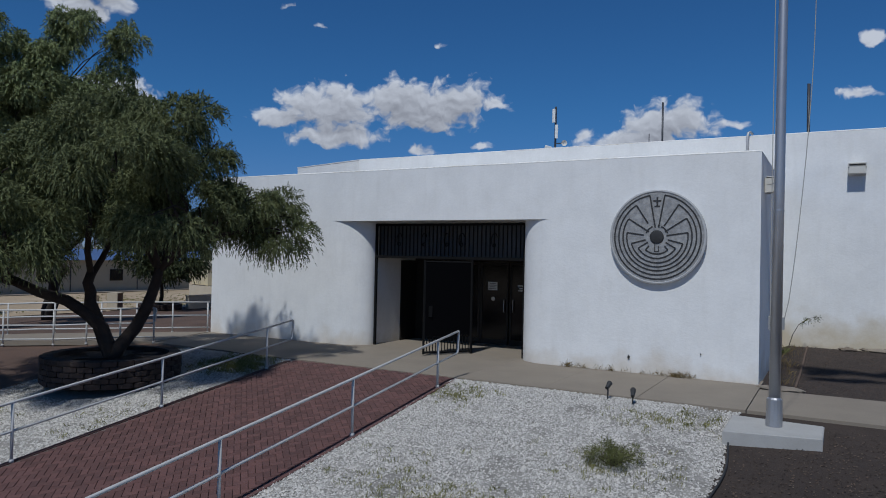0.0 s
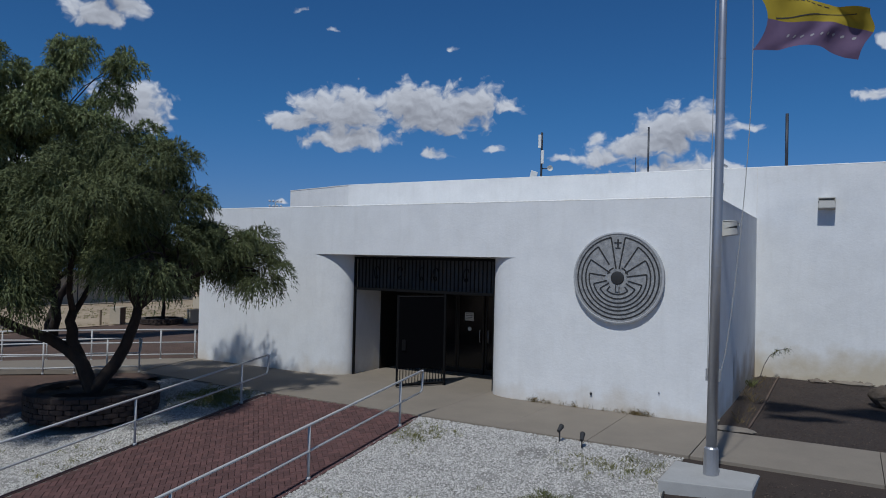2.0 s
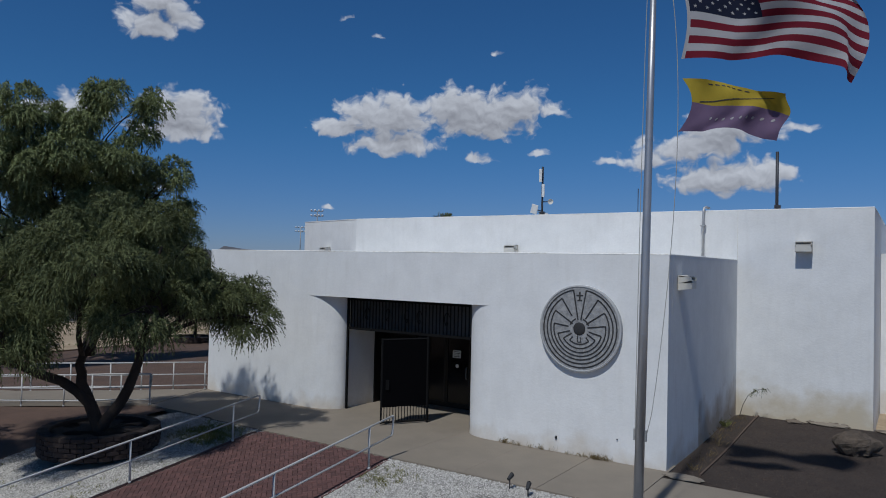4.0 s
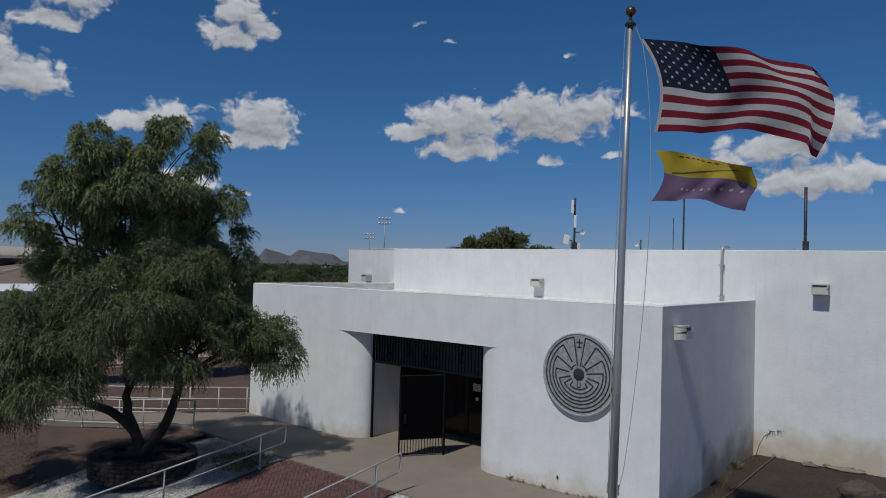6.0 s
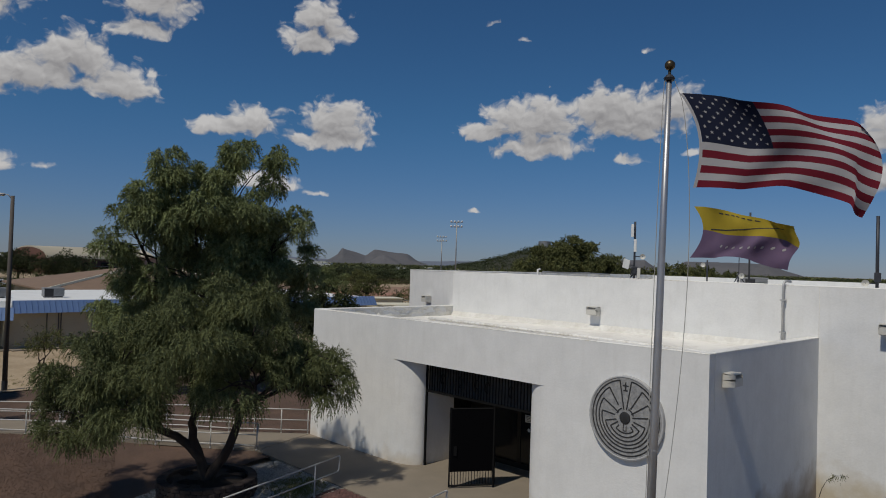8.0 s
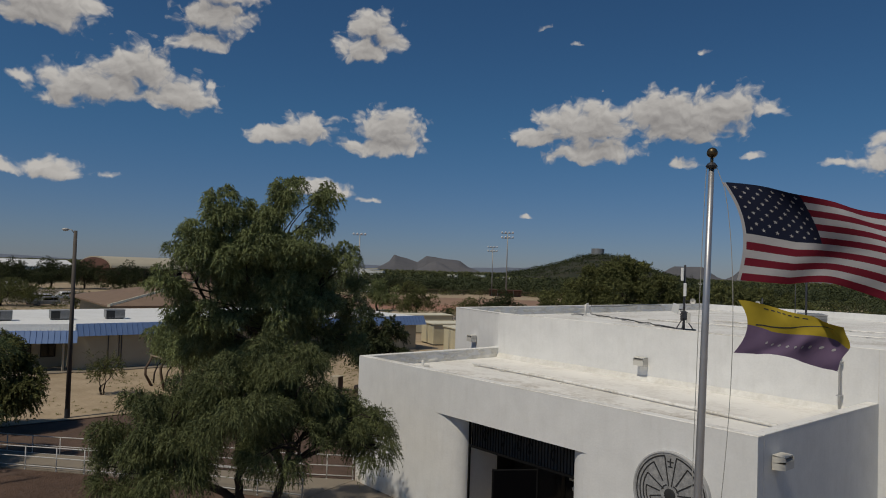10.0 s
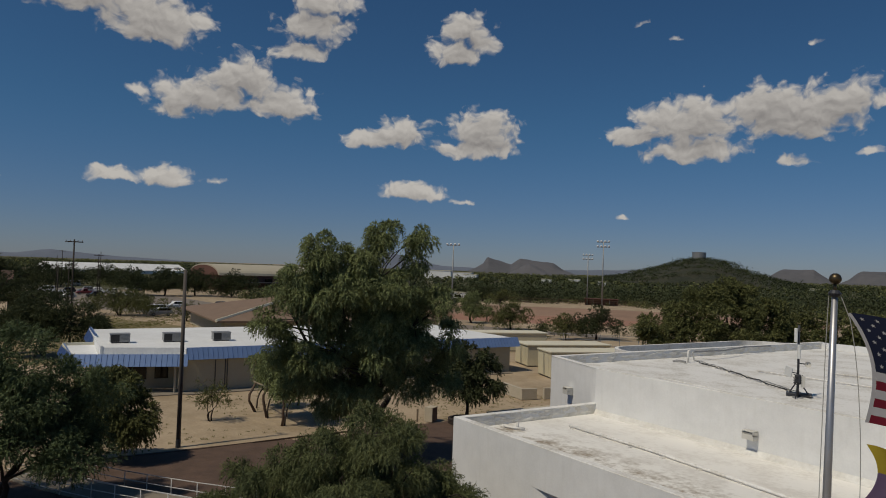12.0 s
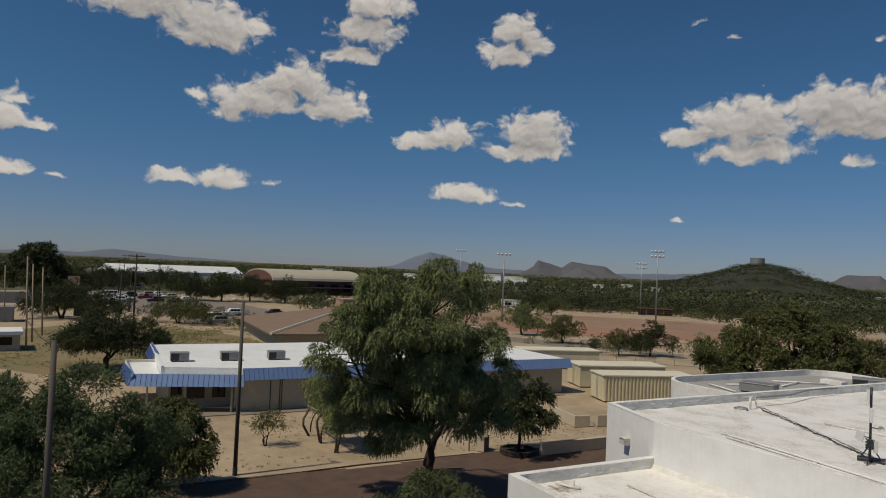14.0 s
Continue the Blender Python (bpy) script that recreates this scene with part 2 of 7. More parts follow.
JOINT = material("paver_joint_sand", (0.09, 0.056, 0.047), (0.065, 0.042, 0.036), rough=1.0, scale=8, fine=90)
BLOCK = material("brown_retaining_block", (0.05, 0.034, 0.028), (0.03, 0.022, 0.019), rough=0.95, scale=7, fine=50, bump=0.9, spread=0.3, bump_scale=0.03)
SOIL = material("dark_brown_soil", (0.052, 0.037, 0.028), (0.028, 0.02, 0.016), rough=1.0, scale=1.5, fine=35, bump=0.9, bump_scale=0.05)
REDGRAVEL = material("red_brown_gravel", (0.14, 0.085, 0.06), (0.062, 0.04, 0.03), rough=1.0, scale=0.8, fine=24, bump=0.8, bump_scale=0.05)
WHITESTONE = material("white_landscape_stone", (0.53, 0.505, 0.465), (0.36, 0.34, 0.31), rough=0.9, scale=9, fine=60, spread=0.32, bump=0.2)
# darker than the stones: shade in the gaps between them is in this colour
GAPBED = material("stone_gap_shade", (0.33, 0.31, 0.28), (0.17, 0.16, 0.14), rough=1.0, scale=3, fine=40, bump=1.0, amount=1.0, bump_scale=0.04)
DIRT = material("desert_ground", (0.45, 0.35, 0.24), (0.28, 0.21, 0.13), rough=1.0, scale=0.3, fine=4.5, bump=0.5, amount=0.9, bump_scale=0.06)
GALV = material("galvanised_pipe", (0.52, 0.52, 0.52), (0.42, 0.42, 0.42), rough=0.5, metal=0.4, scale=6, fine=60, bump=0.05)
WHITEPAINT = material("weathered_pale_paint", (0.55, 0.54, 0.52), (0.42, 0.41, 0.39), rough=0.6, scale=4, fine=40, bump=0.08)
POLEMETAL = material("brushed_aluminium", (0.5, 0.5, 0.51), (0.4, 0.4, 0.41), rough=0.42, metal=0.75, scale=3, fine=40, bump=0.05)
BLACKIRON = material("black_ironwork", (0.005, 0.005, 0.006), (0.008, 0.008, 0.008), rough=0.8, scale=8, fine=60, bump=0.1, spec=0.12)
DARKFRAME = material("dark_bronze_frame", (0.02, 0.018, 0.016), (0.03, 0.026, 0.022), rough=0.4, metal=0.5, scale=5, fine=50, bump=0.05)
LAMPGLASS = material("cloudy_lamp_glass", (0.36, 0.35, 0.33), (0.24, 0.235, 0.22), rough=0.25, scale=6, fine=30)
DARKGLASS = material("dark_tinted_glass", (0.005, 0.005, 0.006), (0.008, 0.008, 0.009), rough=0.12, scale=2, fine=9, bump=0.0, spec=0.3)
BARK = material("dark_bark", (0.05, 0.036, 0.028), (0.025, 0.019, 0.016), rough=1.0, scale=8, fine=45, bump=1.0, extra="object", bump_scale=0.04)
LEAF = material("mesquite_leaf", (0.165, 0.18, 0.075), (0.06, 0.077, 0.035), rough=0.6, scale=0.7, fine=5, spread=0.35, bump=0.0, leafy=True)
LEAF_FEATHER = material("feathery_mesquite_leaf", (0.15, 0.19, 0.085), (0.06, 0.085, 0.042), rough=0.6, scale=0.7, fine=5, spread=0.35, bump=0.0, leafy=True)
LEAF_TALL = material("willow_leaf", (0.27, 0.305, 0.125), (0.1, 0.125, 0.058), rough=0.55, scale=0.6, fine=4, spread=0.35, bump=0.0, leafy=True)
LEAF_DARK = material("dark_green_leaf", (0.078, 0.09, 0.038), (0.034, 0.045, 0.022), rough=0.6, scale=0.7, fine=4, spread=0.35, bump=0.0, leafy=True)
LEAF_OLIVE = material("olive_desert_leaf", (0.16, 0.165, 0.06), (0.085, 0.095, 0.038), rough=0.7, scale=0.4, fine=3, spread=0.4, bump=0.0, leafy=True)
STRAW = material("withered_straw", (0.27, 0.2, 0.1), (0.12, 0.095, 0.045), rough=0.9, scale=1, fine=9, spread=0.35, bump=0.0, leafy=True)
DRYGRASS = material("dry_grass_blade", (0.26, 0.24, 0.09), (0.13, 0.14, 0.05), rough=0.9, scale=1, fine=9, spread=0.35, bump=0.0, leafy=True)
BLUEMETAL = material("blue_standing_seam_metal", (0.17, 0.265, 0.48), (0.14, 0.225, 0.41), rough=0.45, metal=0.2, scale=1, fine=12, bump=0.05)
TANWALL = material("tan_painted_wall", (0.42, 0.38, 0.29), (0.36, 0.32, 0.24), rough=0.9, scale=0.7, fine=12, bump=0.2)
CREAM = material("cream_painted_steel", (0.66, 0.6, 0.42), (0.52, 0.46, 0.32), rough=0.6, scale=0.6, fine=8, bump=0.1)
SHINGLE = material("brown_shingle", (0.24, 0.165, 0.115), (0.18, 0.12, 0.085), rough=0.95, scale=0.6, fine=8, bump=0.4)
TANMETAL = material("tan_roof_metal", (0.5, 0.45, 0.34), (0.42, 0.37, 0.28), rough=0.6, scale=0.1, fine=3, bump=0.1)
DARKBRICK = material("dark_red_brick", (0.15, 0.07, 0.05), (0.1, 0.05, 0.04), rough=0.95, scale=0.2, fine=6, bump=0.2)
WOODPOLE = material("weathered_pole_wood", (0.13, 0.085, 0.06), (0.08, 0.055, 0.04), rough=0.95, scale=4, fine=50, bump=0.5)
PALEWOOD = material("bleached_wood", (0.34, 0.27, 0.19), (0.24, 0.19, 0.13), rough=0.95, scale=4, fine=50, bump=0.5)
GREYMETAL = material("dull_grey_metal", (0.36, 0.36, 0.355), (0.25, 0.25, 0.245), rough=0.55, metal=0.5, scale=3, fine=30, bump=0.1)
STONEGREY = material("carved_grey_stone", (0.36, 0.36, 0.355), (0.2, 0.2, 0.205), rough=0.95, scale=9, fine=60, bump=0.8, amount=1.1)
INK = material("black_inlay", (0.02, 0.02, 0.022), (0.03, 0.03, 0.03), rough=0.7, scale=9, fine=60, bump=0.1)
DARKPOLE = material("dark_painted_steel", (0.035, 0.037, 0.045), (0.05, 0.052, 0.06), rough=0.5, metal=0.3, scale=5, fine=40, bump=0.05)


# ---- mesh helpers ----
class Shape:
    """Gathers vertices and faces for one mesh."""

    def __init__(self):
        self.v, self.f = [], []

    def add(self, verts, faces):
        n = len(self.v)
        self.v += [tuple(p) for p in verts]
        self.f += [tuple(i + n for i in face) for face in faces]
        return self

    def box(self, x0, x1, y0, y1, z0, z1, c=0.0):
        """A box; with c its upright edges and top edge are chamfered."""
        if c <= 0:
            self.add([(x, y, z) for z in (z0, z1) for x, y in ((x0, y0), (x1, y0), (x1, y1), (x0, y1))],
                     [(3, 2, 1, 0), (4, 5, 6, 7), (0, 1, 5, 4), (1, 2, 6, 5), (2, 3, 7, 6), (3, 0, 4, 7)])
            return self
        ring = lambda i: [(x0 + c + i, y0 + i), (x1 - c - i, y0 + i), (x1 - i, y0 + c + i), (x1 - i, y1 - c - i), (x1 - c - i, y1 - i), (x0 + c + i, y1 - i), (x0 + i, y1 - c - i), (x0 + i, y0 + c + i)]
        rows = [[(*p, z0) for p in ring(0)], [(*p, z1 - c) for p in ring(0)], [(*p, z1) for p in ring(c * 0.8)]]
        return self.loft(rows, caps=True)

    def loft(self, rows, caps=False, closed=True):
        n, k = len(rows[0]), len(rows)
        faces = []
        for a in range(k - 1):
            for b in range(n if closed else n - 1):
                c = (b + 1) % n
                faces.append((a * n + b, a * n + c, (a + 1) * n + c, (a + 1) * n + b))
        if caps:
            faces += [tuple(reversed(range(n))), tuple(range((k - 1) * n, k * n))]
        return self.add([p for r in rows for p in r], faces)

    def prism(self, outline, z0, z1):
        """An upright prism over a counter-clockwise outline."""
        return self.loft([[(x, y, z0) for x, y in outline], [(x, y, z1) for x, y in outline]], caps=True)

    def tube(self, pts, radii, sides=8, caps=True):
        pts = [Vector(p) for p in pts]
        if isinstance(radii, (int, float)):
            radii = [radii] * len(pts)
        rows, up = [], None
        for i, p in enumerate(pts):
            d = (pts[min(i + 1, len(pts) - 1)] - pts[max(i - 1, 0)]).normalized()
            if up is None:
                up = Vector((1, 0, 0)) if abs(d.x) < 0.8 else Vector((0, 1, 0))
            a = d.cross(up).normalized()
            up = a.cross(d).normalized()
            rows.append([p + radii[i] * (math.cos(t) * a + math.sin(t) * up) for t in [2 * math.pi * s / sides for s in range(sides)]])
        return self.loft([list(reversed(r)) for r in rows], caps=caps)

    def ball(self, c, r, rings=6, sides=10, squash=1.0):
        rows = []
        for i in range(1, rings):
            a = math.pi * i / rings
            rows.append([(c[0] + r * math.sin(a) * math.cos(t), c[1] + r * math.sin(a) * math.sin(t), c[2] - squash * r * math.cos(a)) for t in [2 * math.pi * s / sides for s in range(sides)]])
        return self.loft(rows, caps=True)

    def mesh(self, name):
        me = bpy.data.meshes.new(name)
        me.from_pydata(self.v, [], self.f)
        me.validate()
        return me


def finish(ob, mat, smooth=False, bevel=0.0):
    if mat is not None:
        ob.data.materials.append(mat)
    if smooth:
        ob.data.polygons.foreach_set("use_smooth", [True] * len(ob.data.polygons))
    if bevel:
        mod = ob.modifiers.new("bevel", "BEVEL")
        mod.width, mod.segments, mod.limit_method = bevel, 2, "ANGLE"
    return ob


def part(name, shape, mat, parent, label="", smooth=False, bevel=0.0):
    ob = new(name, shape.mesh(name) if isinstance(shape, Shape) else shape)
    finish(ob, mat, smooth, bevel)
    ob.parent = parent
    return tagged(ob, label)


def single(name, shape, mat, label, category="", kind="", group="", at=None, smooth=False, bevel=0.0):
    ob = new(name, shape.mesh(name) if isinstance(shape, Shape) else shape)
    finish(ob, mat, smooth, bevel)
    if at is not None:
        ob.matrix_basis = at
    return tagged(ob, label, category, group, kind)


def thing(name, at, label, category, group="", kind=""):
    ob = new(name)
    ob.empty_display_size = 0.2
    ob.matrix_basis = at
    return tagged(ob, label, category, group, kind)


def mesh_np(name, verts, faces):
    """A mesh from arrays: verts n x 3, faces m x k."""
    me = bpy.data.meshes.new(name)
    m, k = faces.shape
    me.vertices.add(len(verts))
    me.vertices.foreach_set("co", np.asarray(verts, np.float32).ravel())
    me.loops.add(m * k)
    me.loops.foreach_set("vertex_index", faces.astype(np.int32).ravel())
    me.polygons.add(m)
    me.polygons.foreach_set("loop_start", np.arange(0, m * k, k, dtype=np.int32))
    me.polygons.foreach_set("loop_total", np.full(m, k, dtype=np.int32))
    me.update(calc_edges=True)
    return me


def smooth_step(a, b, x):
    t = np.clip((np.asarray(x, float) - a) / (b - a), 0, 1)
    return t * t * (3 - 2 * t)


def ground_z(x, y):
    """The lie of the land: level at the building, falling away to the front and to the west."""
    x, y = np.asarray(x, float), np.asarray(y, float)
    front = 0.132 * np.clip(-3.17 - y, 0, 9.0)
    west = 1.3 * smooth_step(-17.0, -37.0, x)
    far = 1.3 * smooth_step(20.0, 60.0, np.hypot(x + 5, y - 10) - 15)
    w = np.maximum(west, far)
    kerb = 0.08 * smooth_step(-0.9, -0.05, x) * smooth_step(-2.75, -3.3, y)
    near = (front + kerb) * (1 - smooth_step(-13.5, -24, x)) * (1 - smooth_step(12, 40, x))
    bank = 0.15 * smooth_step(2.0, 7.0, y) * smooth_step(-0.3, 0.0, x) * (1 - smooth_step(7.6, 9.0, y)) * (1 - smooth_step(12, 14, x))
    return bank - np.maximum(w, near)


def gz(x, y):
    return float(ground_z(x, y))


def sheet(name, mat, inside, x0, x1, y0, y1, step, lift, label, kind="structure", thick=0.0):
    """A thin sheet that lies on the land where inside(x, y) holds."""
    xs, ys = np.arange(x0, x1 + step / 2, step), np.arange(y0, y1 + step / 2, step)
    gx, gy = np.meshgrid(xs, ys)
    v = np.stack([gx, gy, ground_z(gx, gy) + lift], -1).reshape(-1, 3)
    nx = len(xs)
    quads = []
    for j in range(len(ys) - 1):
        for i in range(nx - 1):
            if inside(xs[i] + step / 2, ys[j] + step / 2):
                a = j * nx + i
                quads.append((a, a + 1, a + nx + 1, a + nx))
    return single(name, mesh_np(name, v, np.array(quads)), mat, label, kind=kind, smooth=True)


# ---- the building ----
H_LOW, H_UP, ROOF_LOW, ROOF_UP = 4.87, 6.43, 4.42, 5.98
LEFT, GATE_L, GATE_R, SOFFIT = -15.85, -10.05, -5.46, 3.47


def flare(x_out, x_in, n=26):
    """Plan of the curved cheek that leads from the wall's face in to the gate."""
    return [(x_out + (x_in - x_out) * math.sin(a) ** 1.0, 0.62 * (1 - math.cos(a))) for a in [math.pi / 2 * i / n for i in range(n + 1)]]


def build_building():
    s = Shape().prism([(LEFT, 0.0), *flare(-11.2, GATE_L), (GATE_L, 2.8), (LEFT + 0.3, 2.8), (LEFT, 2.8)], -0.6, SOFFIT)
    single("wall_front_west", s, STUCCO, "white stucco front wall curving in to the gate", kind="structure")
    right = list(reversed(flare(-4.59, GATE_R)))
    s = Shape().prism([*right, (0, 0), (0, 2.8), (GATE_R, 2.8)], -0.6, SOFFIT)
    single("wall_front_east", s, STUCCO, "white stucco front wall beside the entrance", kind="structure")
    s = Shape().box(LEFT, 0, 0, 0.28, SOFFIT, H_LOW - 0.03)
    s.box(LEFT + 0.3, -0.3, 0.28, 2.8, SOFFIT, SOFFIT + 0.3)
    single("wall_front_lintel", s, STUCCO, "white stucco lintel band above the entrance", kind="structure")
    s = Shape().box(LEFT - 0.003, 0.003, -0.003, 0.3, H_LOW - 0.03, H_LOW, 0.02)
    single("trim_front_parapet", s, ROOFCOAT, "white coated cap of the front parapet", kind="structure")
    s = Shape().box(-0.28, 0, 2.8, 7.39, -0.6, H_LOW - 0.03).box(-0.28, 0, 0.3, 2.8, SOFFIT, H_LOW - 0.03)
    single("wall_side_east", s, SPLASHED, "white stucco side wall with mud splashes at its foot", kind="structure")
    single("trim_side_parapet", Shape().box(-0.3, 0.003, 0.3, 7.38, H_LOW - 0.03, H_LOW, 0.015), ROOFCOAT, "white coated cap of the side parapet", kind="structure")
    s = Shape().box(LEFT, LEFT + 0.28, 0.28, 7.5, ROOF_LOW - 0.3, H_LOW - 0.03).box(LEFT, LEFT + 0.28, 2.8, 7.5, -0.6, ROOF_LOW)
    single("wall_side_west", s, STUCCO, "white stucco west wall of the entrance block", kind="structure")
    single("trim_west_parapet", Shape().box(LEFT - 0.01, LEFT + 0.3, 0.3, 7.5, H_LOW - 0.03, H_LOW, 0.015), ROOFCOAT, "white coated cap of the west parapet", kind="structure")
    # patched inner face of the west parapet, slightly uneven
    rows = []
    for i in range(90):
        y = 0.32 + (7.36 - 0.32) * i / 89
        rows.append([(LEFT + 0.285 + 0.035 * noise.noise((y * 2.6, z * 7.0, 3)) + 0.02 * noise.noise((y * 7.0, z * 16.0, 1)), y, z) for z in np.linspace(ROOF_LOW, H_LOW - 0.032, 9)])
    single("trim_west_upstand", Shape().loft(rows, closed=False), PARAPET_IN, "patched cream membrane upstand of the west parapet", kind="structure")
    single("roof_low", Shape().box(LEFT + 0.28, -0.28, 0.28, 7.39, ROOF_LOW - 0.25, ROOF_LOW), ROOFDIRTY, "white coated flat roof with brown puddle stains", kind="structure")
    cant = [[(x, 7.385, ROOF_LOW + 0.2), (x, 7.385, ROOF_LOW + 0.001), (x, 7.2, ROOF_LOW + 0.001), (x, 7.28, ROOF_LOW + 0.05)] for x in (LEFT + 0.3, -0.3)]
    single("trim_roof_cant", Shape().loft(cant, caps=True), PARAPET_IN, "white coated cant where roof meets wall", kind="structure")
    # upper block
    s = Shape()
    t = 0.28
    s.box(-15.6, 3.65, 7.39, 7.39 + t, -0.6, H_UP - 0.03)
    single("wall_upper_front", s, YELLOWED, "white stucco front wall of the upper block", kind="structure")
    s = Shape().prism([(-19.8, 8.5), (-15.6, 7.39), (-15.6, 7.39 + t), (-19.8, 8.5 + t)], -1.5, H_UP - 0.03)
    single("wall_upper_angled", s, STUCCO, "white stucco wall turned back from the corner", kind="structure")
    single("wall_upper_west", Shape().box(-19.8, -19.8 + t, 8.5 + t, 33.0, -1.5, H_UP - 0.03), STUCCO, "white stucco west wall of the upper block", kind="structure")
    single("wall_upper_east", Shape().box(3.65 - t, 3.65, 7.39 + t, 33.0, -0.6, H_UP - 0.03), STUCCO, "white stucco east wall of the upper block", kind="structure")
    single("wall_upper_north", Shape().box(-19.8 + t, 3.65 - t, 33.0 - t, 33.0, -1.5, H_UP - 0.03), STUCCO, "white stucco rear wall of the upper block", kind="structure")
    single("trim_wall_joint", Shape().box(-0.012, 0.004, 7.384, 7.3895, H_LOW, H_UP - 0.035), PARAPET_IN, "thin vertical joint in the stucco", kind="structure")
    c = Shape()
    c.box(-15.61, 3.653, 7.387, 7.39 + t + 0.01, H_UP - 0.03, H_UP, 0.015)
    c.prism([(-19.81, 8.49), (-15.62, 7.38), (-15.62, 7.39 + t + 0.01), (-19.81, 8.5 + t + 0.01)], H_UP - 0.03, H_UP)
    c.box(-19.81, -19.8 + t + 0.01, 8.5 + t + 0.012, 33.0, H_UP - 0.03, H_UP, 0.015)
    c.box(3.65 - t - 0.01, 3.66, 7.39 + t + 0.012, 33.0, H_UP - 0.03, H_UP, 0.015)
    single("trim_upper_parapet", c, ROOFCOAT, "white coated cap of the upper parapet", kind="structure")
    s = Shape().prism([(-19.52, 8.72), (-15.55, 7.67), (3.37, 7.67), (3.37, 32.7), (-19.52, 32.7)], ROOF_UP - 0.25, ROOF_UP)
    single("roof_upper", s, ROOFCOAT, "white coated flat roof of the upper block", kind="structure")
    rows = []
    for i in range(180):
        y = 8.8 + (32.6 - 8.8) * i / 179
        rows.append([(-19.515 + 0.05 * noise.noise((y * 1.8, z * 7.0, 5)) + 0.025 * noise.noise((y * 5.0, z * 14.0, 2)), y, z) for z in np.linspace(ROOF_UP, H_UP - 0.032, 8)])
    single("trim_upper_upstand", Shape().loft(rows, closed=False), PARAPET_IN, "patched cream membrane upstand of the upper parapet", kind="structure")
    # rounded block behind
    r, x0, x1, x2, y0, y1 = 3.2, -36.0, -19.82, -8.0, 28.2, 50.3
    arc = lambda cx, cy, a0, a1, q: [(cx + q * math.cos(radians(a)), cy + q * math.sin(radians(a))) for a in np.linspace(a0, a1, 12)]
    ring = lambda e: [(x1 - e, y0 + e), (x1 - e, 33.02 + e), (x2 - e, 33.02 + e), (x2 - e, y1 - e), *arc(x0 + r, y1 - r, 90, 180, r - e), *arc(x0 + r, y0 + r, 180, 270, r - e)]
    outer, inner = ring(0.0), ring(0.3)
    s = Shape().prism(outer, -1.6, 3.85)
    single("wall_rear_block", s, STUCCO, "white stucco block with rounded corners", kind="structure")
    k = len(outer)
    vs = [(x, y, 3.85) for x, y in outer] + [(x, y, 4.42) for x, y in outer] + [(x, y, 4.42) for x, y in inner] + [(x, y, 3.9) for x, y in inner]
    fs = [(b * k + i, b * k + (i + 1) % k, (b + 1) * k + (i + 1) % k, (b + 1) * k + i) for b in range(3) for i in range(k)]
    single("trim_rear_parapet", Shape().add(vs, fs), ROOFCOAT, "white rounded parapet of the rear block", kind="structure")
    single("roof_rear", Shape().prism(inner, 3.86, 3.9), GREYROOF, "grey weathered flat roof behind a rounded parapet", kind="structure")
    # lower wing seen past the east corner
    single("wall_east_wing", Shape().box(3.66, 14, 12.0, 12.3, -0.6, 5.2).box(13.7, 14, 12.3, 33, -0.6, 5.2), STUCCO, "white stucco wall of the east wing", kind="structure")
    single("roof_east_wing", Shape().box(3.66, 13.7, 12.3, 33, 4.7, 4.9), ROOFCOAT, "white coated roof of the east wing", kind="structure")
    # entrance recess
    single("wall_entrance_back", Shape().box(GATE_L, -9.0, 2.8, 2.95, -0.02, SOFFIT).box(-9.0, GATE_R, 2.8, 2.95, 2.42, SOFFIT), DARKFRAME, "dark panelled back wall of the entrance recess", kind="structure")
    single("ceiling_entrance", Shape().box(GATE_L + 0.01, GATE_R - 0.01, 0.64, 2.79, SOFFIT - 0.02, SOFFIT - 0.004), STUCCO, "white stucco soffit of the entrance", kind="structure")
    single("wall_lobby_back", Shape().box(-10.5, -4.5, 5.4, 5.6, 0, 3.4).box(-10.5, -10.3, 2.95, 5.4, 0, 3.4).box(-4.7, -4.5, 2.95, 5.4, 0, 3.4), TANWALL, "plain lobby wall behind the glass doors", kind="structure")
    single("ceiling_lobby", Shape().box(-10.5, -4.5, 2.95, 5.6, 3.4, 3.5), STUCCO, "plain lobby ceiling", kind="structure")


GREYROOF = material("grey_gravel_roof", (0.4, 0.395, 0.38), (0.28, 0.275, 0.265), rough=0.95, scale=0.4, fine=9, bump=0.3)
build_building()


# ---- ground ----
def build_ground():
    near = np.concatenate([np.arange(-70, -40, 2.0), np.arange(-40, 24, 0.5), np.arange(24, 60, 3.0)])
    far = np.array([80, 110, 150, 220, 320, 480, 700, 1100, 1800, 3000, 4800.0])
    xs = np.concatenate([-far[::-1] - 0.0, near[near > -79], far])
    neary = np.concatenate([np.arange(-60, -24, 3.0), np.arange(-24, 12, 0.5), np.arange(12, 70, 2.0)])
    ys = np.concatenate([-far[::-1], neary, far])
    gx, gy = np.meshgrid(xs, ys)
    v = np.stack([gx, gy, ground_z(gx, gy) - 0.05 - 0.12 * (1 - smooth_step(26, 44, np.hypot(gx + 4, gy + 4)))], -1).reshape(-1, 3)
    nx = len(xs)
    i, j = np.meshgrid(np.arange(nx - 1), np.arange(len(ys) - 1))
    a = (j * nx + i).ravel()
    single("ground", mesh_np("ground", v, np.stack([a, a + 1, a + nx + 1, a + nx], 1)), DIRT, "sandy tan desert ground", kind="structure", smooth=True)


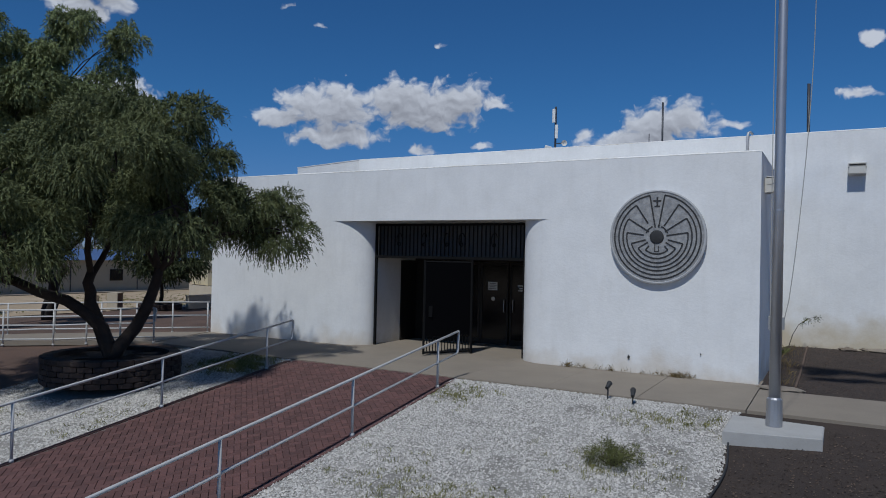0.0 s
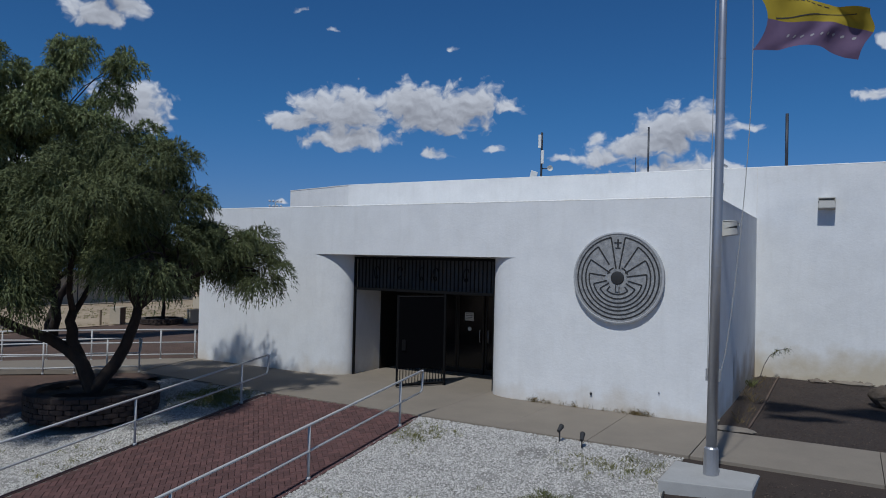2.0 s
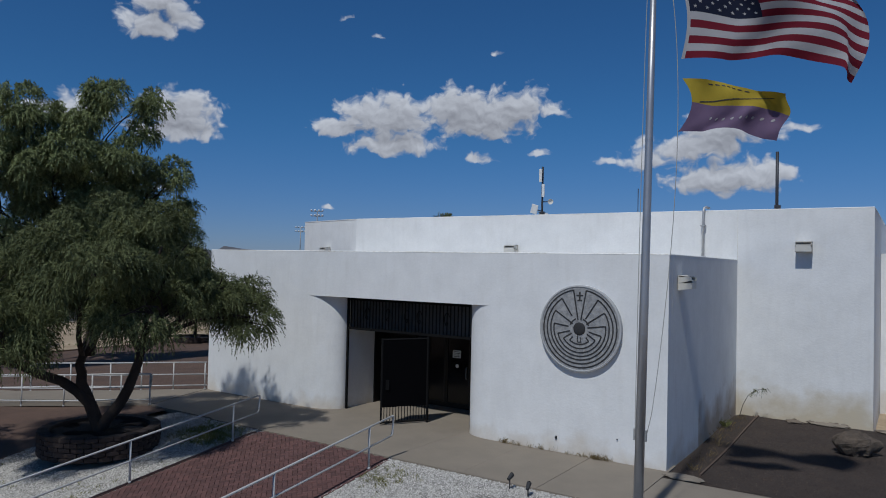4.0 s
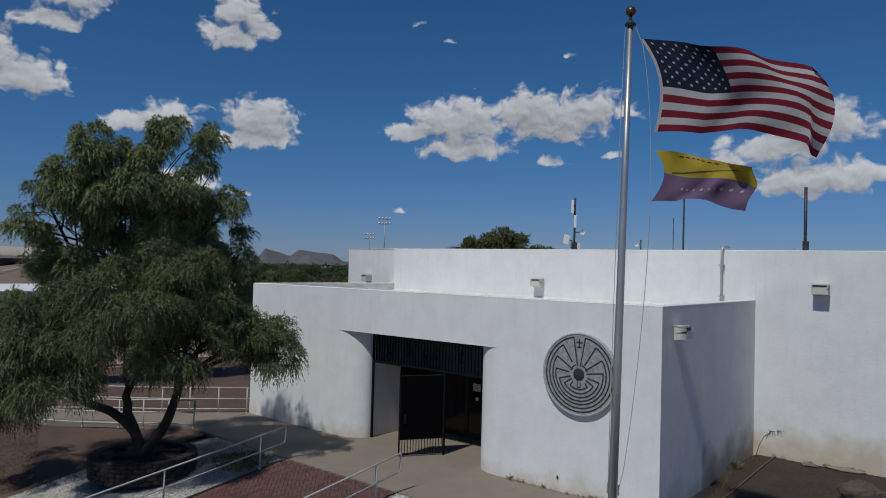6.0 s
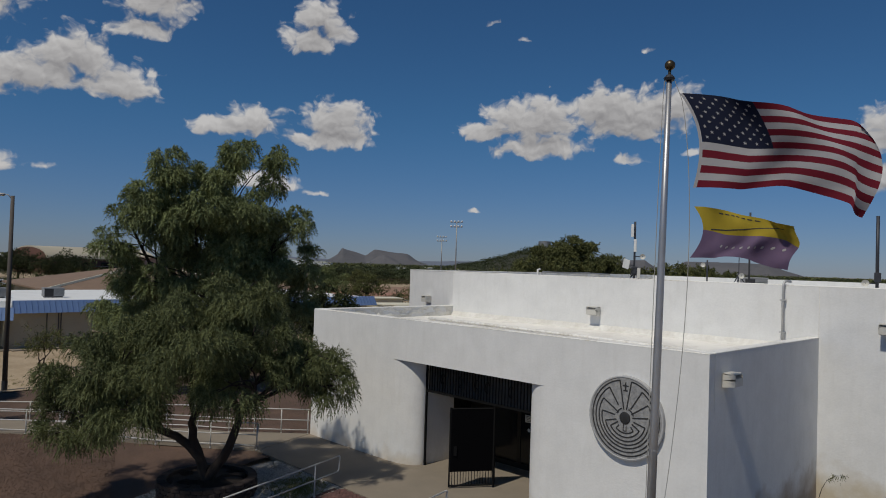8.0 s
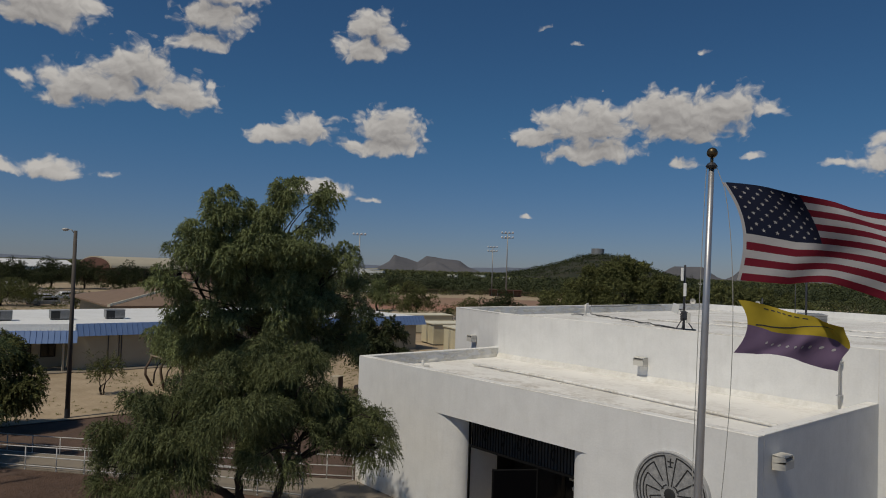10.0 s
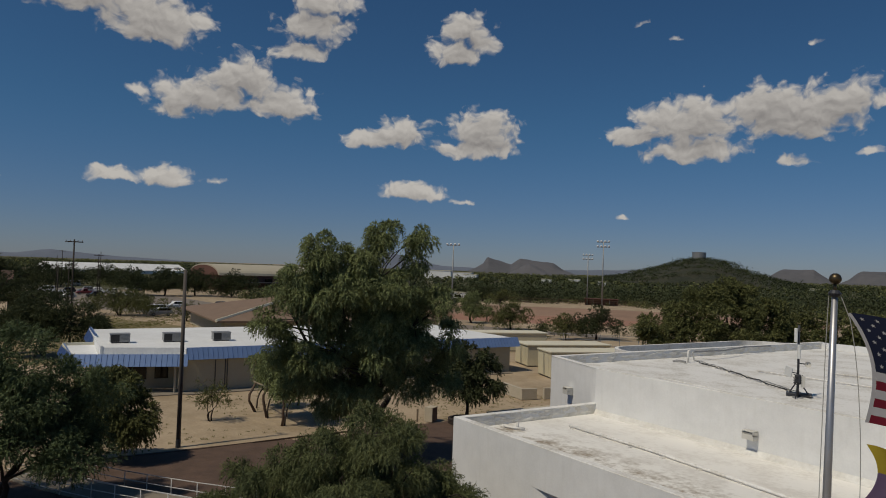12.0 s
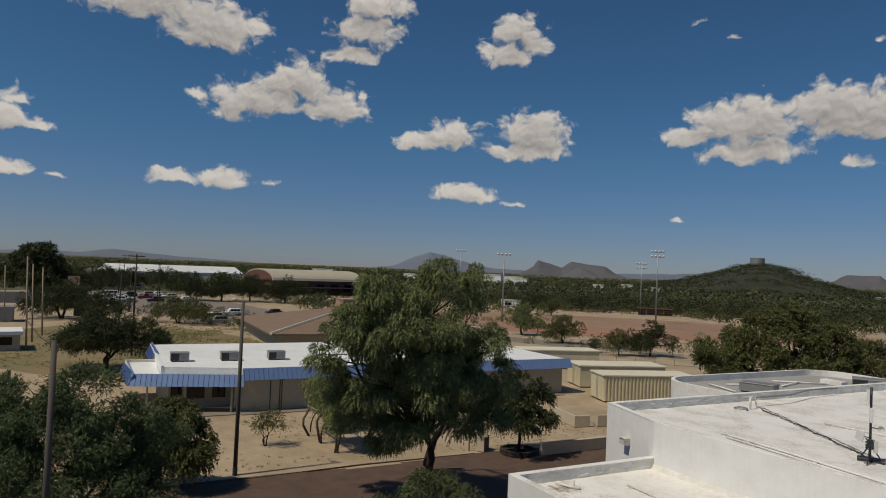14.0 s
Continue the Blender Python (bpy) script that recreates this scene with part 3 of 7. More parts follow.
build_ground()
RAMP_L, RAMP_R, WALK_Y = -9.85, -5.55, -2.9
WALK_NEAR = [(-15.0, -2.75), (-17.2, -4.2), (-20.5, -6.3), (-25.0, -8.5), (-30, -10.9), (-37, -14.2)]
WALK_FAR = [(-15.88, -0.02), (-18.0, -2.2), (-21.5, -4.3), (-26.5, -6.9), (-31.5, -9.2), (-38.2, -12.5)]


def ribbon(near, far, n=30, lift=0.02, thick=0.12):
    """A band between two polylines that lies on the land, with a real edge."""
    def along(p, t):
        t = t * (len(p) - 1)
        i = min(int(t), len(p) - 2)
        f = t - i
        return (p[i][0] * (1 - f) + p[i + 1][0] * f, p[i][1] * (1 - f) + p[i + 1][1] * f)
    rows = []
    for k in range(n + 1):
        a, b = along(near, k / n), along(far, k / n)
        za, zb = gz(*a) + lift, gz(*b) + lift
        z = max(za, zb)
        rows.append([(*a, z - thick), (*a, z), (*b, z), (*b, z - thick)])
    return Shape().loft(rows, caps=True)


def build_paving():
    # front sidewalk slabs, with open joints
    xs = [-15.9, -14.2, -12.0, RAMP_L, -7.7, RAMP_R, -3.6, -1.8, 0.06, 3.0, 6.0, 9.0, 12.0]
    paving = thing("pavement", pose(0, 0, 0), "pale concrete sidewalk of poured slabs along the wall", "sidewalk", kind="structure")
    for a, b in zip(xs, xs[1:]):
        y0 = WALK_Y if a > -12.1 else WALK_Y + 0.1
        y1 = 0.6 if b < 0.1 else -0.55
        e = 0.008 if abs(a) < 0.2 or abs(b) < 0.2 else 0.0015
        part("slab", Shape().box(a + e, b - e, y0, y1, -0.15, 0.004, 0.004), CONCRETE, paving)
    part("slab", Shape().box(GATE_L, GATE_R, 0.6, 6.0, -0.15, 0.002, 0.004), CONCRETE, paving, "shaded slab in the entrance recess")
    single("pavement_west_walk", ribbon(WALK_NEAR, WALK_FAR), CONCRETE, "pale concrete walkway sloping down to the west", kind="structure")
    # beds
    sheet("ground_paver_bed", JOINT, lambda x, y: True, RAMP_L, RAMP_R, -24.0, WALK_Y - 0.02, 0.43, -0.03, "dark jointing sand under the red pavers")
    sheet("ground_white_bed_east", GAPBED, lambda x, y: x < 0.0 + 0.05 * math.sin(y * 2), RAMP_R, 0.2, -24.0, WALK_Y, 0.25, -0.03, "bed of the white stones beside the ramp, darkened for shade in their gaps")
    sheet("ground_white_bed_west", GAPBED, lambda x, y: x > -14.4 + 0.25 * (y + 6.5) * (y > -6.5) - 0.1 * (y + 6.5) * (y < -6.5), -17.0, RAMP_L, -24.0, WALK_Y + 0.1, 0.25, -0.03, "bed of the white stones round the planter, darkened for shade in their gaps")
    sheet("ground_soil_east", SOIL, lambda x, y: (x > -0.05 and y < -2.9) or (y > -0.6 and x > -0.1), -0.2, 14.0, -24.0, 7.4, 0.4, -0.035, "bare dark brown soil")
    sheet("ground_red_gravel", REDGRAVEL, lambda x, y: x < -14.2 and (y < 14 or x < -19.8) and x > -39.1 + 0.35 * math.sin(y * 0.35) and y > -26, -42, -14.0, -27, 26, 0.3, -0.04, "red brown gravel bed")
    single("pavement_west_kerb", ribbon([(-39.0, -13), (-38.9, -4), (-39.4, 4), (-39.2, 13)], [(-39.07, -13), (-38.97, -4), (-39.47, 4), (-39.27, 13)], 24, 0.0), WOODPOLE, "thin dark edging of the gravel bed", kind="structure")


build_paving()


# ---- railings ----
def railing(label, route, posts, height, low, mat, ends=True, name="handrail", group="handrails", radius=0.024, level=gz, foot=0.0):
    """Posts with a top and a middle pipe that follow a level along a route of points; at its end the pipe turns back in a bend."""
    o = Vector((*route[0], gz(*route[0])))
    ob = thing(name, pose(*o), label, "railing", group)
    top = [Vector((x, y, level(x, y) + height)) - o for x, y in route]
    mid = [Vector((x, y, level(x, y) + low)) - o for x, y in route]
    if ends:
        along = (top[-1] - top[-2]).normalized() * 0.07
        a, b, down = top[-1], mid[-1] - along * 0.4, Vector((0, 0, -0.07))
        bend = [a - along, a - along * 0.3 + down * 0.08, a + down * 0.4, a + down, b - down, b - along * 0.3 - down * 0.3, b - along]
        top[-1], mid[-1] = bend[0], bend[-1]
        part("end_bend", Shape().tube(bend, radius, 8), mat, ob, smooth=True)
    part("top_rail", Shape().tube(top, radius, 8), mat, ob, smooth=True)
    part("middle_rail", Shape().tube(mid, radius * 0.92, 8), mat, ob, smooth=True)
    if foot:
        part("bottom_rail", Shape().tube([Vector((x, y, level(x, y) + foot)) - o for x, y in route], radius * 0.92, 8), mat, ob, smooth=True)
    for x, y in posts:
        p = Vector((x, y, gz(x, y))) - o
        head = level(x, y) + height - gz(x, y)
        s = Shape().tube([p + Vector((0, 0, -0.1)), p + Vector((0, 0, head))], radius, 8)
        s.tube([p + Vector((0, 0, -0.02)), p + Vector((0, 0, 0.03))], radius * 1.6, 8)
        part("post", s, mat, ob, smooth=True)
    return ob


def build_rails():
    slope = lambda x, y: 0.132 * (y + 3.17)
    for x, end, posts, who in ((-9.88, -3.0, (-14.9, -12.2, -9.52, -6.71, -3.87), "planter"), (-5.52, -2.84, (-14.9, -12.2, -9.38, -6.53, -3.71), "white stone bed")):
        railing("galvanised two-pipe handrail beside the brick ramp and the " + who, [(x, y) for y in (-15.0, -12.0, -9.0, -6.0, end)], [(x, y) for y in posts], 0.92, 0.47, WHITEPAINT, level=slope)
    mid = lambda p, q, t: (p[0] + (q[0] - p[0]) * t, p[1] + (q[1] - p[1]) * t)
    for pts, who, flip in ((WALK_NEAR, "planter side of the west walkway", 1), (WALK_FAR, "outer side of the west walkway", 0)):
        route = [mid(p, q, t) for p, q in zip(pts, pts[1:]) for t in (0, 0.5)] + [pts[-1]]
        posts = [mid(p, q, t) for p, q in zip(pts, pts[1:]) for t in (0.02, 0.36, 0.7)]
        railing("weathered pale pipe railing on the " + who, list(reversed(route)), posts, 0.94, 0.53, WHITEPAINT, name="ramp_railing", group="ramp railings", ends=bool(flip), foot=0.15)


build_rails()


# ---- trees ----
def strands(rng, start, out, length, k, leaf, wide, droop, face=None):
    """Leaf blades along hanging twigs. start, out: arrays n x 3; face: the way their flat sides lean. Returns vertices and faces."""
    n = len(start)
    length = length * rng.uniform(0.6, 1.3, (n, 1))
    vs = []
    for i in range(k):
        t = (i + rng.random((n, 1))) / k
        p = start + out * length * t * (1 - 0.3 * t) - np.array([0, 0, 1.0]) * droop * length * t * t
        d = out * (1 - 0.6 * t) - np.array([0, 0, 2.0]) * droop * t + rng.normal(0, 0.45, (n, 3))
        d /= np.linalg.norm(d, axis=1, keepdims=True)
        s = np.cross(d, rng.normal(0, 1, (n, 3)) if face is None else face + rng.normal(0, 0.42, (n, 3)))
        s /= np.linalg.norm(s, axis=1, keepdims=True) + 1e-9
        L = leaf * rng.uniform(0.6, 1.4, (n, 1))
        vs.append(np.stack([p + s * wide, p + d * L, p - s * wide], 1))
    v = np.concatenate(vs).reshape(-1, 3)
    f = np.arange(len(v)).reshape(-1, 3)
    return v, f


def crown_mesh(rng, lobes, count, length, k, leaf, wide, droop, gap=0.35, clump=0.33, clusters=0):
    """lobes: (x, y, z, radius, half height). Twigs hang in clumps spread over each lobe, with gaps between them."""
    lob = np.array(lobes)
    share = lob[:, 3] ** 2 / (lob[:, 3] ** 2).sum()
    starts, outs, faces = [], [], []
    for (x, y, z, r, h), w in zip(lobes, share):
        m = clusters or max(9, int(15 * (1.6 - gap)))
        n = max(4, int(count * w / m))
        for _ in range(m):
            u = rng.normal(0, 1, 3)
            u /= np.linalg.norm(u)
            u[2] = u[2] if u[2] > -0.45 else u[2] * 0.6
            q = rng.uniform(0.45, 1.0) ** 0.6
            c = np.array([x, y, z]) + u * q * np.array([r, r, h])
            s = clump * r * rng.uniform(0.65, 1.2)
            d = rng.normal(0, 1, (n, 3))
            d /= np.linalg.norm(d, axis=1, keepdims=True)
            p = c + d * s * rng.random((n, 1)) ** 0.45 * np.array([1, 1, 0.75])
            starts.append(p)
            faces.append(d + 0.5 * u)
            o = 0.75 * d + 0.5 * u + np.array([0, 0, 0.2]) + rng.normal(0, 0.2, (n, 3))
            outs.append(o / np.linalg.norm(o, axis=1, keepdims=True))
    return mesh_np("crown", *strands(rng, np.concatenate(starts), np.concatenate(outs), length, k, leaf, wide, droop, np.concatenate(faces)))


def limb(a, b, ra, rb, rng, bend=0.25, n=6):
    """Points and radii of a bent, tapered limb."""
    a, b = Vector(a), Vector(b)
    d = (b - a).length
    w = Vector((rng.normal(), rng.normal(), abs(rng.normal()) + 0.3)) * bend * d * 0.3
    pts, rad = [], []
    for i in range(n + 1):
        t = i / n
        pts.append(a.lerp(b, t) + w * math.sin(math.pi * t) + Vector(rng.normal(0, 0.015 * d, 3)) * (0 < i < n))
        rad.append(ra + (rb - ra) * t)
    return pts, rad


def tree(label, at, lobes, seed, stems=1, girth=0.16, fork=1.2, count=2500, length=0.7, k=9, leaf=0.14, wide=0.014, droop=0.5, mat=None, category="tree", group="trees", spread=0.6, gap=0.35, lean=(0, 0), name="tree", tops=None, clusters=0, clump=0.33):
    """A trunk (or several stems) that forks into limbs reaching every lobe of the crown. Lobes are given from the base."""
    rng = np.random.default_rng(seed)
    ob = thing(name, pose(*at), label, category, group)
    wood = Shape()
    forks = []
    for i in range(stems):
        a = 2 * math.pi * i / stems + rng.uniform(-0.4, 0.4)
        top = tops[i] if tops else (lean[0] + spread * math.cos(a) * (stems > 1), lean[1] + spread * math.sin(a) * (stems > 1), fork * rng.uniform(0.9, 1.15))
        pts, rad = limb((0.1 * math.cos(a) * (stems > 1), 0.1 * math.sin(a) * (stems > 1), -0.15), top, girth * 1.15, girth * 0.72, rng, 0.3)
        wood.tube(pts, rad, 9)
        forks.append((Vector(top), girth * 0.7))
    part("trunk", wood, BARK, ob, smooth=True)
    for x, y, z, r, h in lobes:
        f, g = min(forks, key=lambda q: (q[0] - Vector((x, y, z))).length)
        s = Shape()
        pts, rad = limb(f - Vector((0, 0, 0.08)), (x, y, z), g * 0.75, 0.03, rng, 0.3)
        s.tube(pts, rad, 7)
        for _ in range(5):
            i = rng.integers(2, 6)
            d = Vector(rng.normal(0, 1, 3)).normalized()
            e = Vector((x, y, z)) + Vector((d.x * r, d.y * r, d.z * h * 0.8)) * 0.75
            q, w = limb(pts[i], e, rad[i] * 0.6, 0.012, rng, 0.3, 4)
            s.tube(q, w, 5)
        part("branch", s, BARK, ob, smooth=True)
    part("crown", crown_mesh(rng, lobes, count, length, k, leaf, wide, droop, gap, clump, clusters), mat or LEAF, ob)
    return ob


def across(yaw, rows):
    """Lobes from (sideways, depth, z, r, h), sideways being to the right of a viewer who looks along yaw."""
    c, s = math.cos(radians(yaw)), math.sin(radians(yaw))
    return [(u * c - w * s, u * s + w * c, z, r, h) for u, w, z, r, h in rows]


def moved(by, rows):
    """Lobes set aside from a leaning base."""
    return [(x + by[0], y + by[1], z + by[2], r, h) for x, y, z, r, h in rows]


def build_trees():
    tree("spreading dark green mesquite with three leaning stems in a block planter", (-12.6, -5.8, 0.1),
         across(44, [(-3.4, 0, 3.0, 1.5, 1.3), (-2.5, 0.9, 3.7, 1.5, 1.1), (-0.7, -0.6, 4.6, 1.25, 1.0), (0.6, 0.2, 5.4, 1.25, 1.0), (1.5, -0.8, 4.7, 1.0, 1.0), (2.7, 0.3, 3.5, 1.15, 0.85), (3.6, 0.2, 2.9, 0.9, 0.8),
                     (0.2, -1.8, 4.0, 1.5, 1.2), (0.3, 2.0, 4.2, 1.6, 1.2), (-3.6, -0.8, 1.9, 1.1, 1.0), (-2.2, -1.6, 3.4, 1.3, 1.1), (1.4, -1.8, 3.2, 1.1, 0.9), (0.0, 0.2, 3.9, 1.6, 1.1), (1.8, 1.6, 3.4, 1.2, 0.9), (-1.6, -2.0, 2.7, 1.2, 1.0)]),
         11, stems=3, girth=0.14, fork=1.7, count=32000, length=0.42, k=10, leaf=0.09, wide=0.0135, droop=0.6, mat=LEAF, spread=0.85, clusters=14, clump=0.28, tops=[(-1.5, -1.45, 1.75), (-0.4, -0.3, 1.9), (0.75, 0.55, 2.05)])
    upper = [(-6.7, -5.5, 8.6, 0.87, 1.05), (-5.5, -6.0, 10.2, 1.04, 1.12), (-3.8, -6.5, 12.5, 1.07, 1.12), (-4.9, -6.5, 11.3, 0.92, 0.93), (-3.1, -6.0, 12.5, 0.82, 0.84), (-0.4, -6.0, 13.7, 0.97, 0.93),
             (-1.1, -6.0, 12.7, 0.82, 0.84), (1.8, -6.0, 13.4, 0.77, 0.74), (1.4, -5.8, 12.1, 0.61, 0.65), (2.8, -6.0, 10.0, 0.86, 0.94), (-3.9, -6.1, 9.8, 1.62, 1.6), (0.4, -4.8, 8.9, 1.74, 1.72),
             (-1.9, -6.6, 10.6, 1.23, 1.12), (0.3, -6.3, 10.4, 1.23, 1.22), (-3.0, -3.4, 10.3, 1.51, 1.5), (-1.6, -6.1, 11.7, 0.92, 0.84)]
    skirt = [(-6.4, -4.3, 6.8, 1.09, 1.47), (3.4, -4.6, 7.5, 0.93, 1.46), (3.0, -3.5, 5.5, 1.01, 1.39), (-2.4, -4.7, 8.7, 1.84, 1.82), (-3.1, -4.8, 6.9, 1.68, 1.76), (-0.6, -5.0, 7.2, 1.67, 1.75),
             (1.3, -4.8, 7.8, 1.37, 1.55), (-4.6, -5.7, 6.6, 0.89, 0.98), (0.3, -2.3, 8.3, 1.75, 1.73), (-4.6, -3.7, 5.4, 1.31, 1.3), (1.1, -3.5, 5.1, 1.41, 1.3), (-1.7, -3.9, 4.8, 1.52, 1.3),
             (-3.3, -3.0, 3.8, 1.22, 1.31), (-5.9, -2.7, 4.7, 1.01, 1.21)]
    tree("tall drooping willow-like tree with bright upper crown", (-36.3, 7.45, -1.25),
         moved((3.1, -0.85, 0.0), across(60, upper + skirt)),
         12, stems=2, girth=0.26, fork=2.6, count=43000, length=0.48, k=8, leaf=0.15, wide=0.026, droop=0.55, mat=LEAF_TALL, clusters=14, clump=0.42, tops=[(0.9, -0.9, 2.7), (0.4, 0.7, 2.9)])
    tree("round dark-leaved tree in a stone ring", (-38.1, 16.2, -1.2), across(58, [(-1.2, 0, 3.4, 1.7, 1.7), (1.3, 0, 3.2, 1.7, 1.6), (0.2, 0.5, 4.6, 1.7, 1.5), (0, -1.2, 3.0, 1.6, 1.4)]),
         13, girth=0.13, fork=1.4, count=2600, length=0.6, k=8, leaf=0.2, wide=0.05, droop=0.4, mat=LEAF_DARK)
    for k, (x, y, tall) in enumerate(((-49.9, 3.5, 4.6), (-45.9, 3.1, 4.2), (-43.1, 3.4, 4.6))):
        tree("small tree with a thin leaning stem beside the willow-like tree", (x, y, -1.3), across(58, [(0.9, 0, tall * 0.62, 1.2, 1.1), (1.4, 0.3, tall * 0.82, 1.2, 1.0), (0.3, 0.3, tall * 0.8, 1.1, 1.0)]),
             60 + k, girth=0.06, fork=1.7, count=1500, length=0.6, k=9, leaf=0.16, wide=0.03, droop=0.8, mat=LEAF_TALL, lean=(0.25, 0.35), group="leaning young trees")
    tree("thin young tree with sparse leaves", (-46.7, -1.1, -1.3), across(60, [(0, 0, 2.2, 1.0, 1.0), (-0.5, 0, 1.6, 0.7, 0.7), (0.5, 0, 1.7, 0.8, 0.8)]),
         14, stems=3, girth=0.05, fork=0.8, count=420, length=0.6, k=8, leaf=0.16, wide=0.02, droop=0.1, mat=LEAF_OLIVE, spread=0.25)
    tree("small rounded tree with drooping dark leaves by the walkway", (-38.7, -9.5, -1.2), across(60, [(-0.7, 0, 2.9, 1.5, 1.5), (1.2, 0, 2.8, 1.6, 1.6), (0.4, 0.3, 4.0, 1.6, 1.3), (1.8, -0.3, 1.9, 1.1, 1.0)]),
         15, girth=0.12, fork=1.3, count=4200, length=0.7, k=8, leaf=0.17, wide=0.045, droop=0.6, mat=LEAF_OLIVE)
    tree("feathery spreading mesquite beside the walkway", (-31.5, -14.6, -1.1), across(61, [(-2.5, 0, 6.0, 2.3, 2.0), (0.6, 0, 6.5, 2.2, 1.9), (3.0, 0, 5.2, 1.9, 1.7), (0, -1.5, 3.8, 2.6, 2.0), (-3.5, 1, 3.0, 2.2, 1.8), (1.6, 1.5, 3.6, 2.2, 1.8), (-4.6, 0.5, 5.2, 2.0, 1.7), (3.6, -0.6, 2.8, 1.9, 1.6), (-1.0, -0.6, 5.0, 2.2, 1.8)]),
         16, stems=3, girth=0.14, fork=1.5, count=25000, length=0.5, k=8, leaf=0.13, wide=0.025, droop=0.2, mat=LEAF_FEATHER, spread=0.8)
    tree("broad mesquite standing in dry grass", (-89, -9.5, -1.3), across(61, [(-3.8, 0, 3.6, 3.0, 2.0), (0, 0, 5.4, 3.4, 2.4), (3.6, 0, 4.0, 3.0, 2.1), (5.6, 0, 3.0, 2.0, 1.5), (-1, -2, 4.0, 3.0, 2.0)]),
         17, stems=2, girth=0.22, fork=1.6, count=9000, length=0.9, k=8, leaf=0.26, wide=0.035, droop=0.25, mat=LEAF_DARK, spread=0.9)
    tree("large olive-green tree behind the building", (-42.0, 54.0, -1.3), across(50, [(-6.8, 0, 5.6, 2.6, 2.4), (-3.8, 0, 8.0, 2.6, 2.4), (-0.5, 0.5, 10.0, 2.4, 2.0), (2.2, 0, 9.2, 2.2, 2.0), (4.6, 0, 7.6, 2.4, 2.2), (7.4, 0, 6.2, 2.4, 2.2), (0, -2, 6.4, 3.0, 2.6), (-4.5, -1.5, 4.4, 2.6, 2.2), (4.0, -1.5, 4.4, 2.6, 2.4)]),
         18, stems=3, girth=0.3, fork=2.2, count=14000, length=0.8, k=8, leaf=0.26, wide=0.055, droop=0.2, mat=LEAF_OLIVE, spread=1.0)
    tree("wide olive-green tree beyond the roof", (-31.0, 58.0, -1.3), across(45, [(0.0, 0, 6.8, 2.6, 2.2), (3.4, 0, 6.2, 2.6, 2.2), (6.4, 0, 5.6, 2.4, 2.2), (1.0, -1.5, 4.0, 3.0, 2.2)]),
         19, stems=2, girth=0.25, fork=1.8, count=7000, length=0.8, k=8, leaf=0.26, wide=0.055, droop=0.2, mat=LEAF_OLIVE, spread=1.0)
    def field_tree(label, x, y, tall, wide, seed, mat, count=1500, stems=1):
        rng = np.random.default_rng(seed)
        rows = [(wide * (0.34 * k - 0.34 * 1.5) * 0.9, rng.uniform(-0.15, 0.15) * wide, tall * rng.uniform(0.34, 0.62), wide * rng.uniform(0.22, 0.29), tall * rng.uniform(0.22, 0.3)) for k in range(4)]
        rows += [(rng.uniform(-0.12, 0.12) * wide, 0, tall * 0.78, wide * 0.24, tall * 0.2), (rng.uniform(-0.2, 0.2) * wide, -0.15 * wide, tall * 0.36, wide * 0.28, tall * 0.24), (rng.uniform(-0.1, 0.1) * wide, 0.2 * wide, tall * 0.5, wide * 0.28, tall * 0.24)]
        tree(label, (x, y, -1.35), across(60, rows), seed, stems=stems, girth=0.03 * tall, fork=tall * 0.28, count=count, length=0.11 * tall, k=8, leaf=0.045 * tall, wide=0.0075 * tall, droop=0.25, mat=mat, spread=0.5 + 0.05 * wide)

    field_tree("dark spreading tree by the ball field", -85.0, 77.0, 6.2, 7.6, 20, LEAF_DARK, 2200)
    field_tree("low bushy tree by the ball field", -86.5, 71.2, 4.8, 5.6, 21, LEAF_OLIVE)
    field_tree("small rounded bush tree behind the sheds", -91.7, 70.5, 3.2, 4.0, 24, LEAF_DARK, 900)
    field_tree("pale green tree by the dirt road", -106.0, 74.3, 6.0, 6.6, 22, LEAF_OLIVE, 1800)
    field_tree("tall pale green tree beside a street", -121.6, 75.5, 7.4, 6.4, 23, LEAF_TALL, 1700)
    field_tree("small brownish tree beside the infield", -127.8, 84.5, 4.0, 4.4, 25, LEAF_OLIVE, 800)
    field_tree("young pale tree on the edge of the field", -81.5, 86.0, 4.4, 5.0, 26, LEAF_TALL, 800)
    field_tree("mesquite on the far side of the field", -179.0, 127.5, 6.0, 8.0, 27, LEAF_OLIVE, 1300)
    field_tree("dark mesquite behind the field", -200.0, 158.0, 6.5, 9.0, 28, LEAF_DARK, 1300)
    field_tree("dark mesquite at the end of the field", -206.0, 140.0, 7.0, 9.0, 29, LEAF_DARK, 1300)
    field_tree("tall dark tree standing over the yard", -223.0, -19.3, 17.0, 17.0, 40, LEAF_DARK, 5200)
    field_tree("broad bushy mesquite at the edge of the yard", -163.0, -14.0, 8.0, 15.0, 41, LEAF_DARK, 3600, 3)
    field_tree("dark mesquite beside the small shed", -155.0, -6.6, 6.2, 9.0, 42, LEAF_DARK, 2400, 2)
    field_tree("wide green mesquite by the parked van", -152.0, 8.0, 6.2, 14.5, 43, LEAF_OLIVE, 3400, 3)
    field_tree("small bush tree in front of the parked cars", -136.0, 17.5, 4.0, 5.0, 44, LEAF_OLIVE, 1200)
    for k, (x, y, tall, wide) in enumerate(((-237, 24, 9.0, 13), (-234, 33, 9.5, 12), (-236, 43, 9.0, 13), (-228, 53, 9.0, 13), (-300, 0, 10, 17), (-312, 12, 9, 15), (-292, -10, 10, 16), (-330, 30, 9, 17))):
        field_tree("shady dark tree beside the parking lot", x, y, tall, wide, 50 + k, LEAF_DARK, 2600)


build_trees()


